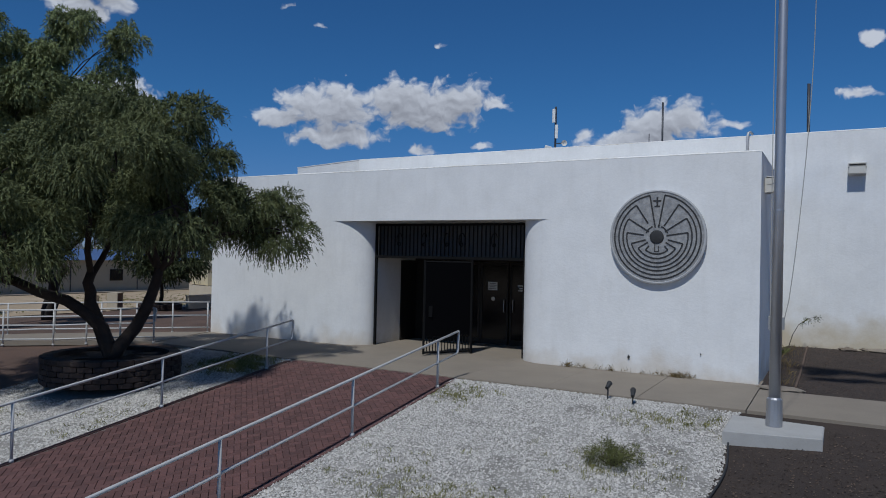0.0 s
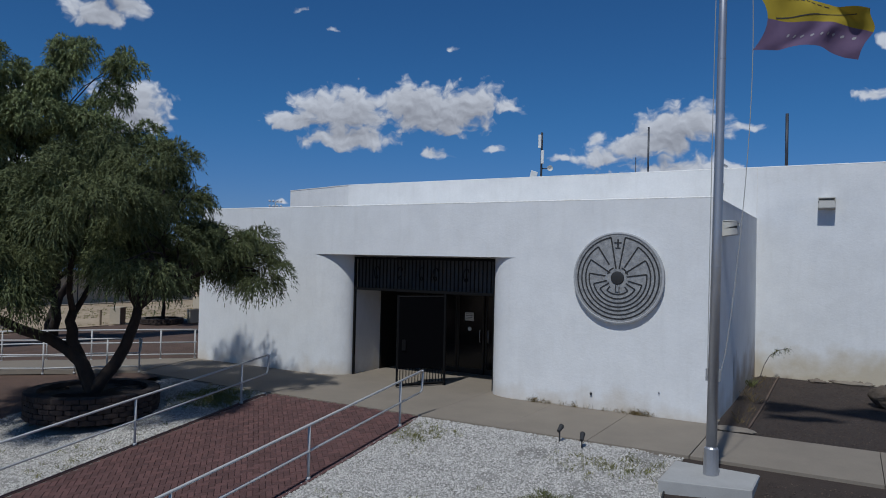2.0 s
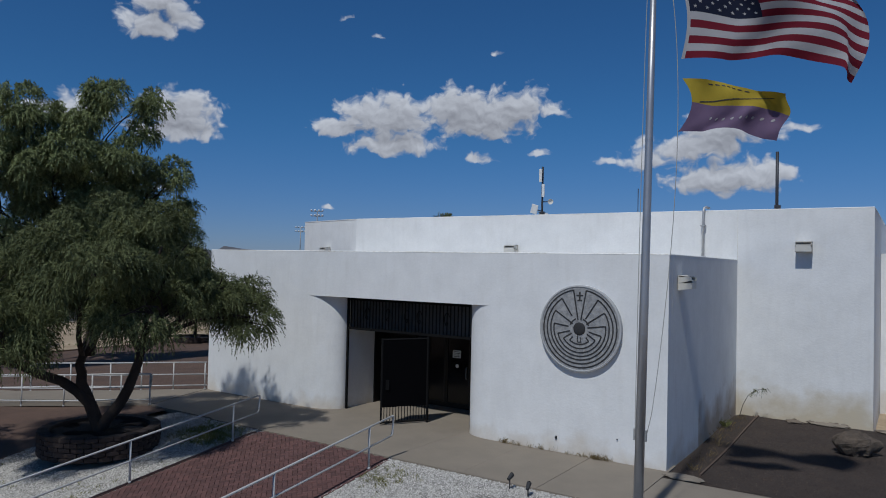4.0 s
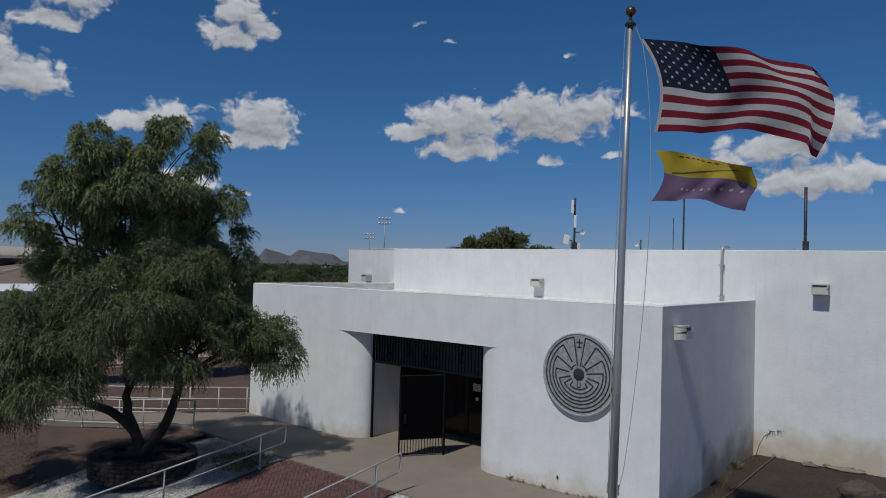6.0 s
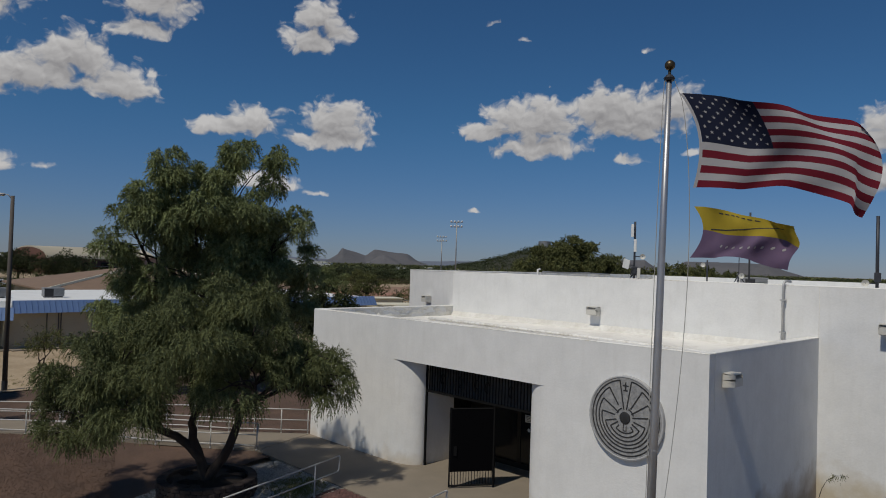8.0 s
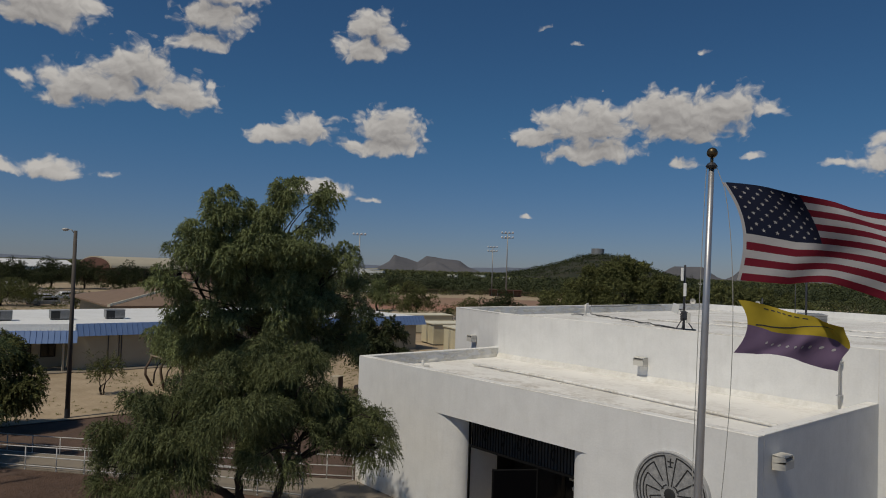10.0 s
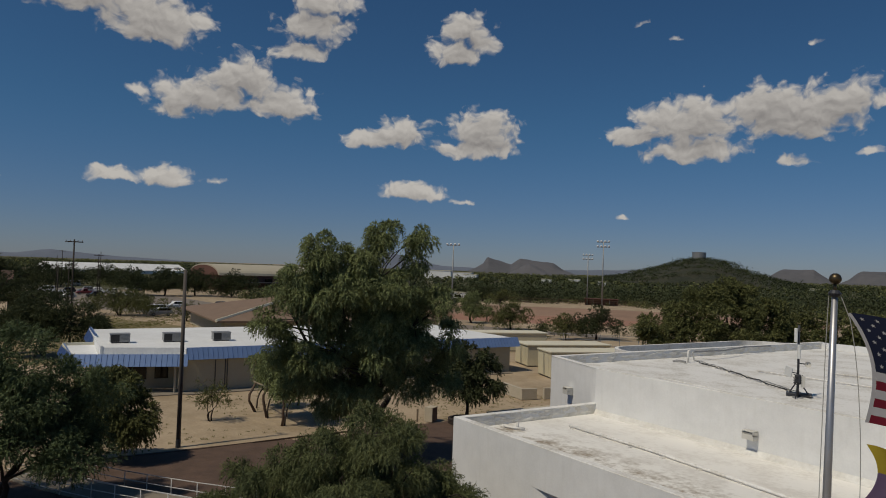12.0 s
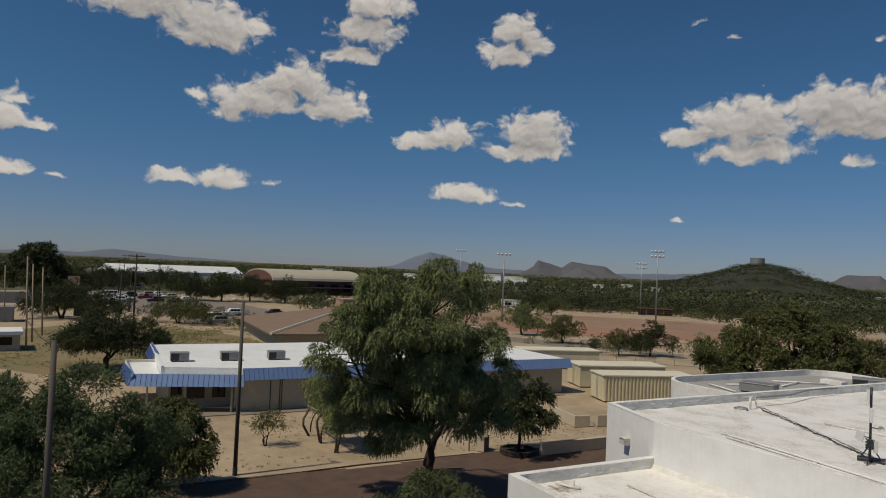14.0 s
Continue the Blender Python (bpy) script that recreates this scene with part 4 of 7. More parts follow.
# ---- far country ----
SCRUBLAND = material("brushy_desert_plain", (0.14, 0.115, 0.062), (0.06, 0.065, 0.032), rough=1.0, scale=0.03, fine=0.3, bump=0.7, bump_scale=0.6, amount=1.2)

def wedge(rng, n, near, far, a0, a1, power=1.0):
    """Places in a sector round the camera's side of the plot: azimuth in degrees from +y towards +x."""
    d = near + (far - near) * rng.random(n) ** power
    a = np.radians(rng.uniform(a0, a1, n))
    return 7 + d * np.sin(a), -15 + d * np.cos(a), d


def clumps(name, rng, x, y, size, tris, mat, label, tall=0.8, blade=0.3):
    """Bushes of many three-cornered leaf sprays that lie along each bush's uneven skin."""
    n = len(x)
    c = np.repeat(np.stack([x, y, np.full(n, -1.3)], 1), tris, 0)
    s = np.repeat(size, tris)[:, None]
    u = rng.normal(0, 1, (n * tris, 3))
    u /= np.linalg.norm(u, axis=1, keepdims=True)
    u[:, 2] = np.abs(u[:, 2])
    k = rng.uniform(2.0, 4.0, (n, 3)).repeat(tris, 0)
    bumpy = 1 + 0.16 * np.sin(k[:, :1] * u[:, :1] * 2 + k[:, 1:2] * 9) + 0.16 * np.sin(k[:, 1:2] * u[:, 1:2] * 2 + k[:, 2:] * 7)
    p = c + u * s * bumpy * np.array([1, 1, tall * 1.35]) * (0.55 + 0.45 * rng.random((n * tris, 1)) ** 0.4)
    a = np.cross(u, rng.normal(0, 1, (n * tris, 3))) + rng.normal(0, 0.3, (n * tris, 3))
    a /= np.linalg.norm(a, axis=1, keepdims=True)
    b = np.cross(u, a) + rng.normal(0, 0.3, (n * tris, 3))
    b /= np.linalg.norm(b, axis=1, keepdims=True)
    w = s * blade
    v = np.stack([p - a * w, p + a * w * 0.8, p + b * w * 1.3], 1).reshape(-1, 3)
    v[:, 2] = np.maximum(v[:, 2], -1.3)
    return single(name, mesh_np(name, v, np.arange(len(v)).reshape(-1, 3)), mat, label, kind="stuff")


def keep_out(x, y, boxes):
    ok = np.ones(len(x), bool)
    for x0, x1, y0, y1 in boxes:
        ok &= ~((x > x0) & (x < x1) & (y > y0) & (y < y1))
    return ok


def build_far():
    rng = np.random.default_rng(5)
    clear = [(-142, -50, -60, 66), (-190, -60, 62, 176), (-292, -130, -34, 48), (-320, -255, 50, 125), (-60, 5, 60, 120), (-660, -520, 0, 140)]
    for lo, hi, n, size, mat, label in ((115, 420, 3300, (1.2, 3.8), LEAF_DARK, "dark green desert scrub trees"), (130, 500, 2000, (1.0, 3.0), LEAF_OLIVE, "olive desert scrub"),
                                        (420, 1600, 8500, (2.0, 5.2), LEAF_DARK, "far band of dark scrub woods"), (500, 2600, 5000, (2.5, 6.0), LEAF_OLIVE, "far olive scrub plain")):
        x, y, d = wedge(rng, n, lo, hi, -102, 10, 0.8)
        ok = keep_out(x, y, clear)
        x, y = x[ok], y[ok]
        clumps("scrub", rng, x, y, rng.uniform(*size, len(x)), 75 if hi <= 500 else 22, mat, label, 0.8, 0.125 if hi <= 500 else 0.25)
    a, rows = np.radians(np.linspace(-106, 20, 64)), []
    for r in (300, 340, 420, 700, 1200, 2200, 4200):
        rows.append([(7 + (r + 14 * math.sin(9 * t) + 9 * math.sin(23 * t)) * math.sin(t), -15 + (r + 14 * math.sin(9 * t) + 9 * math.sin(23 * t)) * math.cos(t), -1.344) for t in a])
    single("ground_scrubland", Shape().loft(rows, closed=False), SCRUBLAND, "olive brown scrubland with low brush", kind="structure")
    # dense grove behind the ball field
    x = rng.uniform(-260, -110, 700)
    y = 186 + (x + 190) * 0.9 + rng.uniform(0, 80, 700)
    clumps("grove", rng, x, y, rng.uniform(2.5, 5.5, 700), 150, LEAF_DARK, "dense dark grove behind the ball field", 0.95, 0.085)
    # thin bushes between the field and the street
    x, y = rng.uniform(-175, -88, 80), rng.uniform(66, 100, 80)
    ok = (y - 84 - 0.9 * (x + 120) * -0.3) < 8
    clumps("field_bushes", rng, x[ok], y[ok], rng.uniform(0.5, 1.2, ok.sum()), 110, LEAF_OLIVE, "low olive bushes between street and ball field", 0.9, 0.12)


build_far()


def ridge(name, profile, dist, depth, mat, label, base=-2.0, rough=0.12, seed=0):
    """A mountain: a height field along an arc. profile: (azimuth degrees, height as elevation degrees)."""
    az = np.linspace(profile[0][0], profile[-1][0], 90)
    hgt = np.interp(az, [p[0] for p in profile], [p[1] for p in profile])
    rows = []
    for j in range(13):
        w = j / 12
        shape = math.sin(math.pi * w) ** 0.8
        row = []
        for a, h in zip(az, hgt):
            r = dist + depth * (w - 0.5)
            x, y = 7 + r * math.sin(radians(a)), -15 + r * math.cos(radians(a))
            n = noise.fractal((x * 6.0 / dist, y * 6.0 / dist, seed), 1.0, 2.0, 5)
            n2 = noise.fractal((x * 40.0 / dist, y * 40.0 / dist, seed), 1.0, 2.0, 4)
            z = math.tan(radians(max(h, 0))) * dist * shape * (1 + rough * n + rough * 0.9 * n2)
            row.append((x, y, base + z))
        rows.append(row)
    return single(name, Shape().loft(rows, closed=False), mat, label, kind="structure", smooth=True)


# rock colour greyed in the base to imitate distance haze
ROCK = material("haze_greyed_rock", (0.13, 0.125, 0.13), (0.085, 0.086, 0.095), rough=1.0, scale=0.004, fine=0.03, bump=0.6, bump_scale=6.0, amount=0.9)
# blue base colour stands for the haze over the farthest ranges
FARROCK = material("haze_blued_mountain", (0.15, 0.172, 0.215), (0.12, 0.14, 0.18), rough=1.0, scale=0.002, fine=0.02, bump=0.3, bump_scale=6.0)
SCRUBHILL = material("scrub_covered_hill", (0.045, 0.042, 0.024), (0.02, 0.025, 0.013), rough=1.0, scale=0.05, fine=0.35, bump=0.8, bump_scale=2.0, amount=1.2)


def build_hills():
    ridge("backdrop_mesa", [(-55.4, 0), (-54.5, 0.4), (-53.95, 0.75), (-53.6, 1.3), (-53.2, 1.15), (-52.4, 0.9), (-51.7, 0.72), (-51.3, 1.0), (-51.0, 1.18), (-50, 1.06), (-49, 0.98), (-48.3, 0.88), (-47.6, 0.45), (-46.3, 0)], 2900, 500, ROCK, "grey-brown twin-peaked mesa, haze mixed into its colour", seed=1, rough=0.06)
    ridge("backdrop_butte", [(-52.2, 0), (-51.3, 0.35), (-50.6, 0.8), (-50.2, 0.86), (-49.7, 0.7), (-48.9, 0.3), (-48.2, 0)], 2300, 300, ROCK, "dark cone-shaped butte before the mesa", seed=9, rough=0.06)
    ridge("backdrop_mountain", [(-67, 0), (-65.2, 0.25), (-64, 0.8), (-63.2, 1.15), (-62.4, 1.4), (-61.8, 1.28), (-61.2, 1.25), (-60.2, 0.95), (-58.6, 0.55), (-57.3, 0.35), (-55, 0.3), (-52, 0)], 4200, 500, FARROCK, "mountain coloured blue-grey for haze", seed=2, rough=0.08)
    ridge("backdrop_range_west", [(-95, 0.1), (-91, 0.35), (-88.5, 0.25), (-86.3, 0.6), (-84, 0.4), (-81.5, 0.25), (-76, 0)], 4300, 500, FARROCK, "low range on the horizon, coloured pale blue for haze", seed=3)
    ridge("backdrop_range_north", [(-50, 0), (-47, 0.35), (-45, 0.4), (-43, 0.45), (-41, 0.6), (-38, 0.3), (-30, 0)], 4300, 500, FARROCK, "low range on the horizon, coloured pale for haze", seed=4)
    ridge("backdrop_mesa_north", [(-33.2, 0), (-32.5, 0.35), (-31.8, 0.82), (-31.5, 0.96), (-29.5, 0.98), (-29.2, 0.75), (-28.4, 0.25), (-27.8, 0)], 3000, 400, ROCK, "flat-topped mesa, haze mixed into its colour", seed=5, rough=0.04)
    ridge("backdrop_mesa_east", [(-28.0, 0), (-27.3, 0.35), (-26.8, 0.8), (-26.5, 0.94), (-22.5, 0.95), (-20.6, 0.88), (-19.6, 0.45), (-18, 0)], 3200, 400, ROCK, "second flat-topped mesa, haze mixed into its colour", seed=15, rough=0.04)
    hill = ridge("backdrop_hill", [(-47, 0), (-44.5, 0.4), (-43, 0.7), (-41, 1.2), (-39.2, 1.75), (-38, 2.15), (-36.8, 2.25), (-35.6, 1.95), (-34.4, 1.4), (-32.6, 0.85), (-30.5, 0.4), (-28, 0)], 850, 330, SCRUBHILL, "scrub-covered hill with a tank on top", seed=6, rough=0.06)
    rng = np.random.default_rng(8)
    mesh = hill.data
    place = np.array([mesh.polygons[i].center for i in rng.integers(0, len(mesh.polygons), 5200)]) + rng.normal(0, 6, (5200, 3)) * np.array([1, 1, 0])
    ob = clumps("hill_scrub", rng, place[:, 0], place[:, 1], rng.uniform(1.2, 3.4, 5200), 14, LEAF_DARK, "scrub bushes on the hillside", 0.8, 0.26)
    co = np.empty(len(ob.data.vertices) * 3, np.float32)
    ob.data.vertices.foreach_get("co", co)
    co = co.reshape(-1, 3)
    co[:, 2] += np.repeat(place[:, 2] + 1.0, 14 * 3)
    ob.data.vertices.foreach_set("co", co.ravel())
    a = radians(-37.3)
    x, y = 7 + 850 * math.sin(a), -15 + 850 * math.cos(a)
    ob = thing("water_tank", pose(x, y, 29.5), "pale grey cylindrical water tank on the hilltop", "water tank")
    part("shell", Shape().loft([[(7.5 * math.cos(t), 7.5 * math.sin(t), z) for t in np.linspace(0, 2 * math.pi, 25)[:-1]] for z in (0, 8.2)], caps=True), GREYMETAL, ob, smooth=False)
    part("roof", Shape().loft([[(r * math.cos(t), r * math.sin(t), z) for t in np.linspace(0, 2 * math.pi, 25)[:-1]] for r, z in ((7.6, 8.2), (7.6, 8.5), (0.5, 9.0))], caps=True), GREYMETAL, ob)


build_hills()


# ---- entrance ----
def build_entrance():
    gate = thing("entrance_gate", pose(0, 0.62, 0), "black iron gate with barred transom, one leaf standing open", "gate")
    y0, y1 = -0.03, 0.03
    for x in (GATE_L + 0.035, GATE_R - 0.035):
        part("jamb", Shape().box(x - 0.035, x + 0.035, y0, y1, 0, 3.42, 0.006), BLACKIRON, gate)
    part("mullion", Shape().box(-7.0, -6.94, y0, y1, 0, 2.46, 0.006), BLACKIRON, gate)
    part("head_rail", Shape().box(GATE_L + 0.07, GATE_R - 0.07, y0, y1, 3.36, 3.42), BLACKIRON, gate)
    part("transom_rail", Shape().box(GATE_L + 0.07, GATE_R - 0.07, y0, y1, 2.46, 2.53), BLACKIRON, gate)
    part("transom_panel", Shape().box(GATE_L + 0.07, GATE_R - 0.07, 0.06, 0.075, 2.5, 3.4), GATEPANEL, gate, "dull grey panel behind the bars")
    bar = Shape().box(-0.012, 0.012, -0.012, 0.012, 0, 0.83).mesh("bar")
    bar.materials.append(BLACKIRON)
    for i in range(36):
        b = new("bar", bar)
        b.parent = gate
        b.location = (GATE_L + 0.16 + i * (GATE_R - GATE_L - 0.32) / 35, 0, 2.53)
    # scroll ornaments in the transom
    for x in (-9.25, -8.45, -7.75, -7.3, -6.35):
        s = Shape()
        pts = [(x + 0.09 * math.cos(a) * (1 - a / 14), -0.035, 3.05 + 0.16 * math.sin(a) * (1 - a / 14) - 0.03 * a) for a in np.linspace(0, 9, 22)]
        s.tube(pts, 0.012, 5)
        part("scroll", s, BLACKIRON, gate, "wrought scroll")
    # open leaf, hinged on the mullion
    ax, ay, bx, by = -6.97, 0.07, -7.76, -1.16
    d = Vector((bx - ax, by - ay, 0))
    n, w = d.normalized(), d.length
    leaf_frame = Shape()
    P = lambda s, z: Vector((ax, ay, z)) + n * s
    for s in (0.03, w - 0.03):
        leaf_frame.tube([P(s, 0.04), P(s, 2.42)], 0.035, 4)
    for z in (0.08, 2.38):
        leaf_frame.tube([P(0.03, z), P(w - 0.03, z)], 0.03, 4)
    leaf = part("gate_leaf", leaf_frame, BLACKIRON, gate, "open gate leaf")
    for i in range(15):
        s = 0.03 + (w - 0.06) * (i + 1) / 16
        part("bar", Shape().tube([P(s, 0.1), P(s, 2.36)], 0.014, 4), BLACKIRON, leaf)
    # black sheet added behind the upper bars to stand for the recess's shade
    sheet_at = [P(q, z) + Vector((n.y, -n.x, 0)) * d for d in (-0.018, -0.026) for q, z in ((0.05, 0.5), (w - 0.05, 0.5), (w - 0.05, 2.36), (0.05, 2.36))]
    part("bar_shade", Shape().add(sheet_at, [(0, 1, 2, 3), (7, 6, 5, 4), (0, 4, 5, 1), (1, 5, 6, 2), (2, 6, 7, 3), (3, 7, 4, 0)]), BARSHADE, leaf, "black sheet added for the shade seen between the bars")
    part("lock_box", Shape().tube([P(w - 0.2, 0.98), P(w - 0.2, 1.26)], 0.07, 4), BLACKIRON, leaf)
    for z in (1.0, 1.22):
        part("cross_rail", Shape().tube([P(0.03, z), P(w - 0.03, z)], 0.022, 4), BLACKIRON, leaf)
    side = Vector((-n.y, n.x, 0))
    part("handle", Shape().tube([P(w - 0.09, 1.02) - side * 0.02, P(w - 0.09, 1.02) - side * 0.07, P(w - 0.09, 1.2) - side * 0.07, P(w - 0.09, 1.2) - side * 0.02], 0.012, 6), GALV, leaf, "worn steel handle")
    # inner glass doors
    doors = thing("door_1", pose(-9.0, 2.86, 0), "dark-framed double glass entrance doors with a posted notice", "door", kind="structure")
    for a, b in ((0.0, 1.18), (1.2, 2.1), (2.14, 3.5)):
        s = Shape().box(a, a + 0.06, -0.03, 0.03, 0, 2.4).box(b - 0.06, b, -0.03, 0.03, 0, 2.4).box(a + 0.06, b - 0.06, -0.03, 0.03, 2.32, 2.4).box(a + 0.06, b - 0.06, -0.03, 0.03, 0.0, 0.16)
        leaf = part("door_leaf" if a > 1 else "side_light", s, DARKFRAME, doors)
        part("pane", Shape().box(a + 0.06, b - 0.06, -0.008, 0.008, 0.16, 2.32), DARKGLASS, leaf, "dark tinted glass")
        if a > 1:
            x = b - 0.12 if a < 2 else a + 0.12
            part("handle", Shape().tube([(x, -0.03, 0.95), (x, -0.08, 0.97), (x, -0.08, 1.3), (x, -0.03, 1.32)], 0.012, 6), GALV, leaf, "steel pull handle")
    part("side_panel", Shape().box(-1.04, -1.0, -0.9, -0.06, 0, 2.4), DARKFRAME, doors, "dark bronze panel lining the recess")
    notice = part("notice", Shape().box(1.45, 1.75, -0.036, -0.032, 1.58, 1.82, 0), WHITEPAPER, doors, "white printed notice")
    for i, wd in enumerate((0.2, 0.24, 0.17, 0.22)):
        part("text_line", Shape().box(1.6 - wd / 2, 1.6 + wd / 2, -0.0375, -0.0365, 1.77 - i * 0.05, 1.785 - i * 0.05), INK, notice)
    part("sticker", Shape().loft([[(1.62 + 0.06 * math.cos(t), y, 1.33 + 0.06 * math.sin(t)) for t in np.linspace(0, 2 * math.pi, 17)[:-1]] for y in (-0.036, -0.032)], caps=True), WHITEPAPER, doors, "round white sticker")
    part("lettering", Shape().box(2.4, 2.66, -0.036, -0.034, 1.72, 1.75).box(2.43, 2.63, -0.036, -0.034, 1.65, 1.68).box(2.4, 2.6, -0.036, -0.034, 1.58, 1.61), WHITEPAPER, doors, "white lettering on the glass")


GATEPANEL = material("dull_grey_panel", (0.1, 0.098, 0.092), (0.07, 0.07, 0.067), rough=0.9, scale=3, fine=30, bump=0.2)
# flat black for the gate leaf's added sheet, imitating shade between bars
BARSHADE = material("black_bar_shade", (0.003, 0.003, 0.0035), (0.005, 0.005, 0.006), rough=1.0, scale=30, fine=120, bump=0.3, spec=0.02)
WHITEPAPER = material("white_paper", (0.7, 0.7, 0.68), (0.62, 0.62, 0.6), rough=0.8, scale=9, fine=60, bump=0.0)
build_entrance()


def arc_strip(r, a0, a1, wide, y, x=0.0, z=0.0, n=48):
    """A flat curved band on the medallion's face; angles run clockwise from the top."""
    rows = []
    for i in range(n + 1):
        a = radians(a0 + (a1 - a0) * i / n)
        s, c = math.sin(a), math.cos(a)
        rows.append([((r - wide) * s, y - 0.006, (r - wide) * c), ((r + wide) * s, y - 0.006, (r + wide) * c), ((r + wide) * s, y + 0.01, (r + wide) * c), ((r - wide) * s, y + 0.01, (r - wide) * c)])
    return Shape().loft(rows, caps=True)


def build_medallion():
    R = 1.04
    ob = thing("wall_medallion", pose(-2.085, -0.1, 3.05), "round grey stone medallion with a carved black maze", "medallion")
    circ = lambda r, y: [(r * math.cos(t), y, r * math.sin(t)) for t in np.linspace(0, 2 * math.pi, 73)[:-1]]
    part("disc", Shape().loft([circ(R * 0.965, 0.1), circ(R * 0.965, 0.0), circ(0.01, 0.0)], caps=True), STONEGREY, ob, smooth=False)
    part("rim", Shape().loft([circ(R * 0.955, 0.1), circ(R * 0.955, -0.008), circ(R * 0.97, -0.016), circ(R, -0.006), circ(R, 0.1)]), STONERIM, ob, "pale stone rim")
    w = 0.016
    for r, gap in ((0.895, 10), (0.805, 33), (0.715, 57), (0.635, 82), (0.55, 105), (0.455, 122), (0.36, 140)):
        part("ring", arc_strip(R * r, gap, 360 - gap, w, -0.001), INK, ob)
    for a, r0, r1 in ((10, 0.2, 0.895), (33, 0.27, 0.805), (57, 0.2, 0.715), (82, 0.2, 0.635), (105, 0.24, 0.55), (122, 0.22, 0.455), (140, 0.25, 0.36)):
        for sgn in (1, -1):
            t = radians(a * sgn)
            d, p = Vector((math.sin(t), 0, math.cos(t))), Vector((math.cos(t), 0, -math.sin(t))) * w
            rr0 = r0 + (0.07 if (sgn < 0 and a in (33, 82)) else 0)
            vs = [d * R * q + s * p + Vector((0, y, 0)) for q in (rr0, r1) for s in (-1, 1) for y in (-0.007, 0.009)]
            part("spoke", Shape().add(vs, [(0, 2, 6, 4), (1, 5, 7, 3), (0, 1, 3, 2), (4, 6, 7, 5), (0, 4, 5, 1), (2, 3, 7, 6)]), INK, ob)
    for sgn in (1, -1):
        part("ring", arc_strip(R * 0.235, sgn * 22, sgn * 70, w, -0.0012, n=12), INK, ob)
    part("spoke", Shape().box(-0.05, -0.03, -0.007, 0.009, -0.33, -0.15).box(0.03, 0.05, -0.007, 0.009, -0.33, -0.2).box(-0.03, 0.03, -0.007, 0.009, -0.33, -0.31), INK, ob)
    part("hub", Shape().loft([circ(R * 0.145, 0.01), circ(R * 0.145, -0.012), circ(R * 0.13, -0.018), circ(0.01, -0.018)], caps=True), INK, ob, "black round hub", smooth=True)
    part("mark", Shape().box(-0.018, 0.018, -0.008, 0.009, 0.66, 0.88).box(-0.085, -0.018, -0.008, 0.009, 0.78, 0.81).box(0.018, 0.085, -0.008, 0.009, 0.78, 0.81).box(-0.06, -0.018, -0.008, 0.009, 0.66, 0.69).box(0.018, 0.06, -0.008, 0.009, 0.66, 0.69), INK, ob, "small plain black cross mark")


STONERIM = material("pale_stone_rim", (0.46, 0.46, 0.46), (0.36, 0.36, 0.36), rough=0.9, scale=6, fine=60, bump=0.5)
build_medallion()


def wall_lamp(at, label):
    """A boxy cream wall-pack lamp with an open hood above a slanted lens."""
    ob = thing("wall_lamp", at, label, "wall lamp", "wall lamps")
    part("back_plate", Shape().box(-0.16, 0.16, -0.03, 0.0, -0.14, 0.18, 0.006), LAMPBOX, ob)
    s = Shape()
    s.loft([[(-0.22, -0.03, -0.14), (0.22, -0.03, -0.14), (0.22, -0.03, 0.02), (-0.22, -0.03, 0.02)], [(-0.22, -0.33, -0.1), (0.22, -0.33, -0.1), (0.22, -0.33, 0.085), (-0.22, -0.33, 0.085)]], caps=True)
    part("housing", s, LAMPBOX, ob)
    for x in (-0.22, 0.2):
        part("cheek", Shape().add([(x, -0.03, 0.02), (x + 0.02, -0.03, 0.02), (x + 0.02, -0.33, 0.04), (x, -0.33, 0.04), (x, -0.03, 0.2), (x + 0.02, -0.03, 0.2), (x + 0.02, -0.33, 0.16), (x, -0.33, 0.16)],
                               [(3, 2, 1, 0), (4, 5, 6, 7), (0, 1, 5, 4), (1, 2, 6, 5), (2, 3, 7, 6), (3, 0, 4, 7)]), LAMPBOX, ob)
    part("hood", Shape().box(-0.22, 0.22, -0.31, -0.03, 0.17, 0.205, 0.008), LAMPBOX, ob)
    part("lens", Shape().add([(x, y, z) for y, z in ((-0.3, 0.07), (-0.3, 0.1), (-0.2, 0.168), (-0.16, 0.168)) for x in (-0.198, 0.198)], [(0, 1, 3, 2), (2, 3, 5, 4), (4, 5, 7, 6), (6, 7, 1, 0), (0, 2, 4, 6), (1, 7, 5, 3)]), LAMPGLASS, ob, "cloudy grey glass lens")
    return ob


LAMPBOX = material("cream_lamp_enamel", (0.62, 0.6, 0.55), (0.5, 0.48, 0.43), rough=0.55, scale=4, fine=40, bump=0.1)
wall_lamp(pose(-7.9, 7.385, 5.1), "cream box wall lamp on the upper wall")
wall_lamp(pose(1.87, 7.385, 5.23), "cream box wall lamp on the tall plain wall")
wall_lamp(pose(0.004, 0.85, 4.18, 0, 0, 90), "cream box wall lamp on the shaded side wall")
wall_lamp(pose(-17.75, 7.953, 5.0, 0, 0, -14.8), "cream box wall lamp on the angled wall")


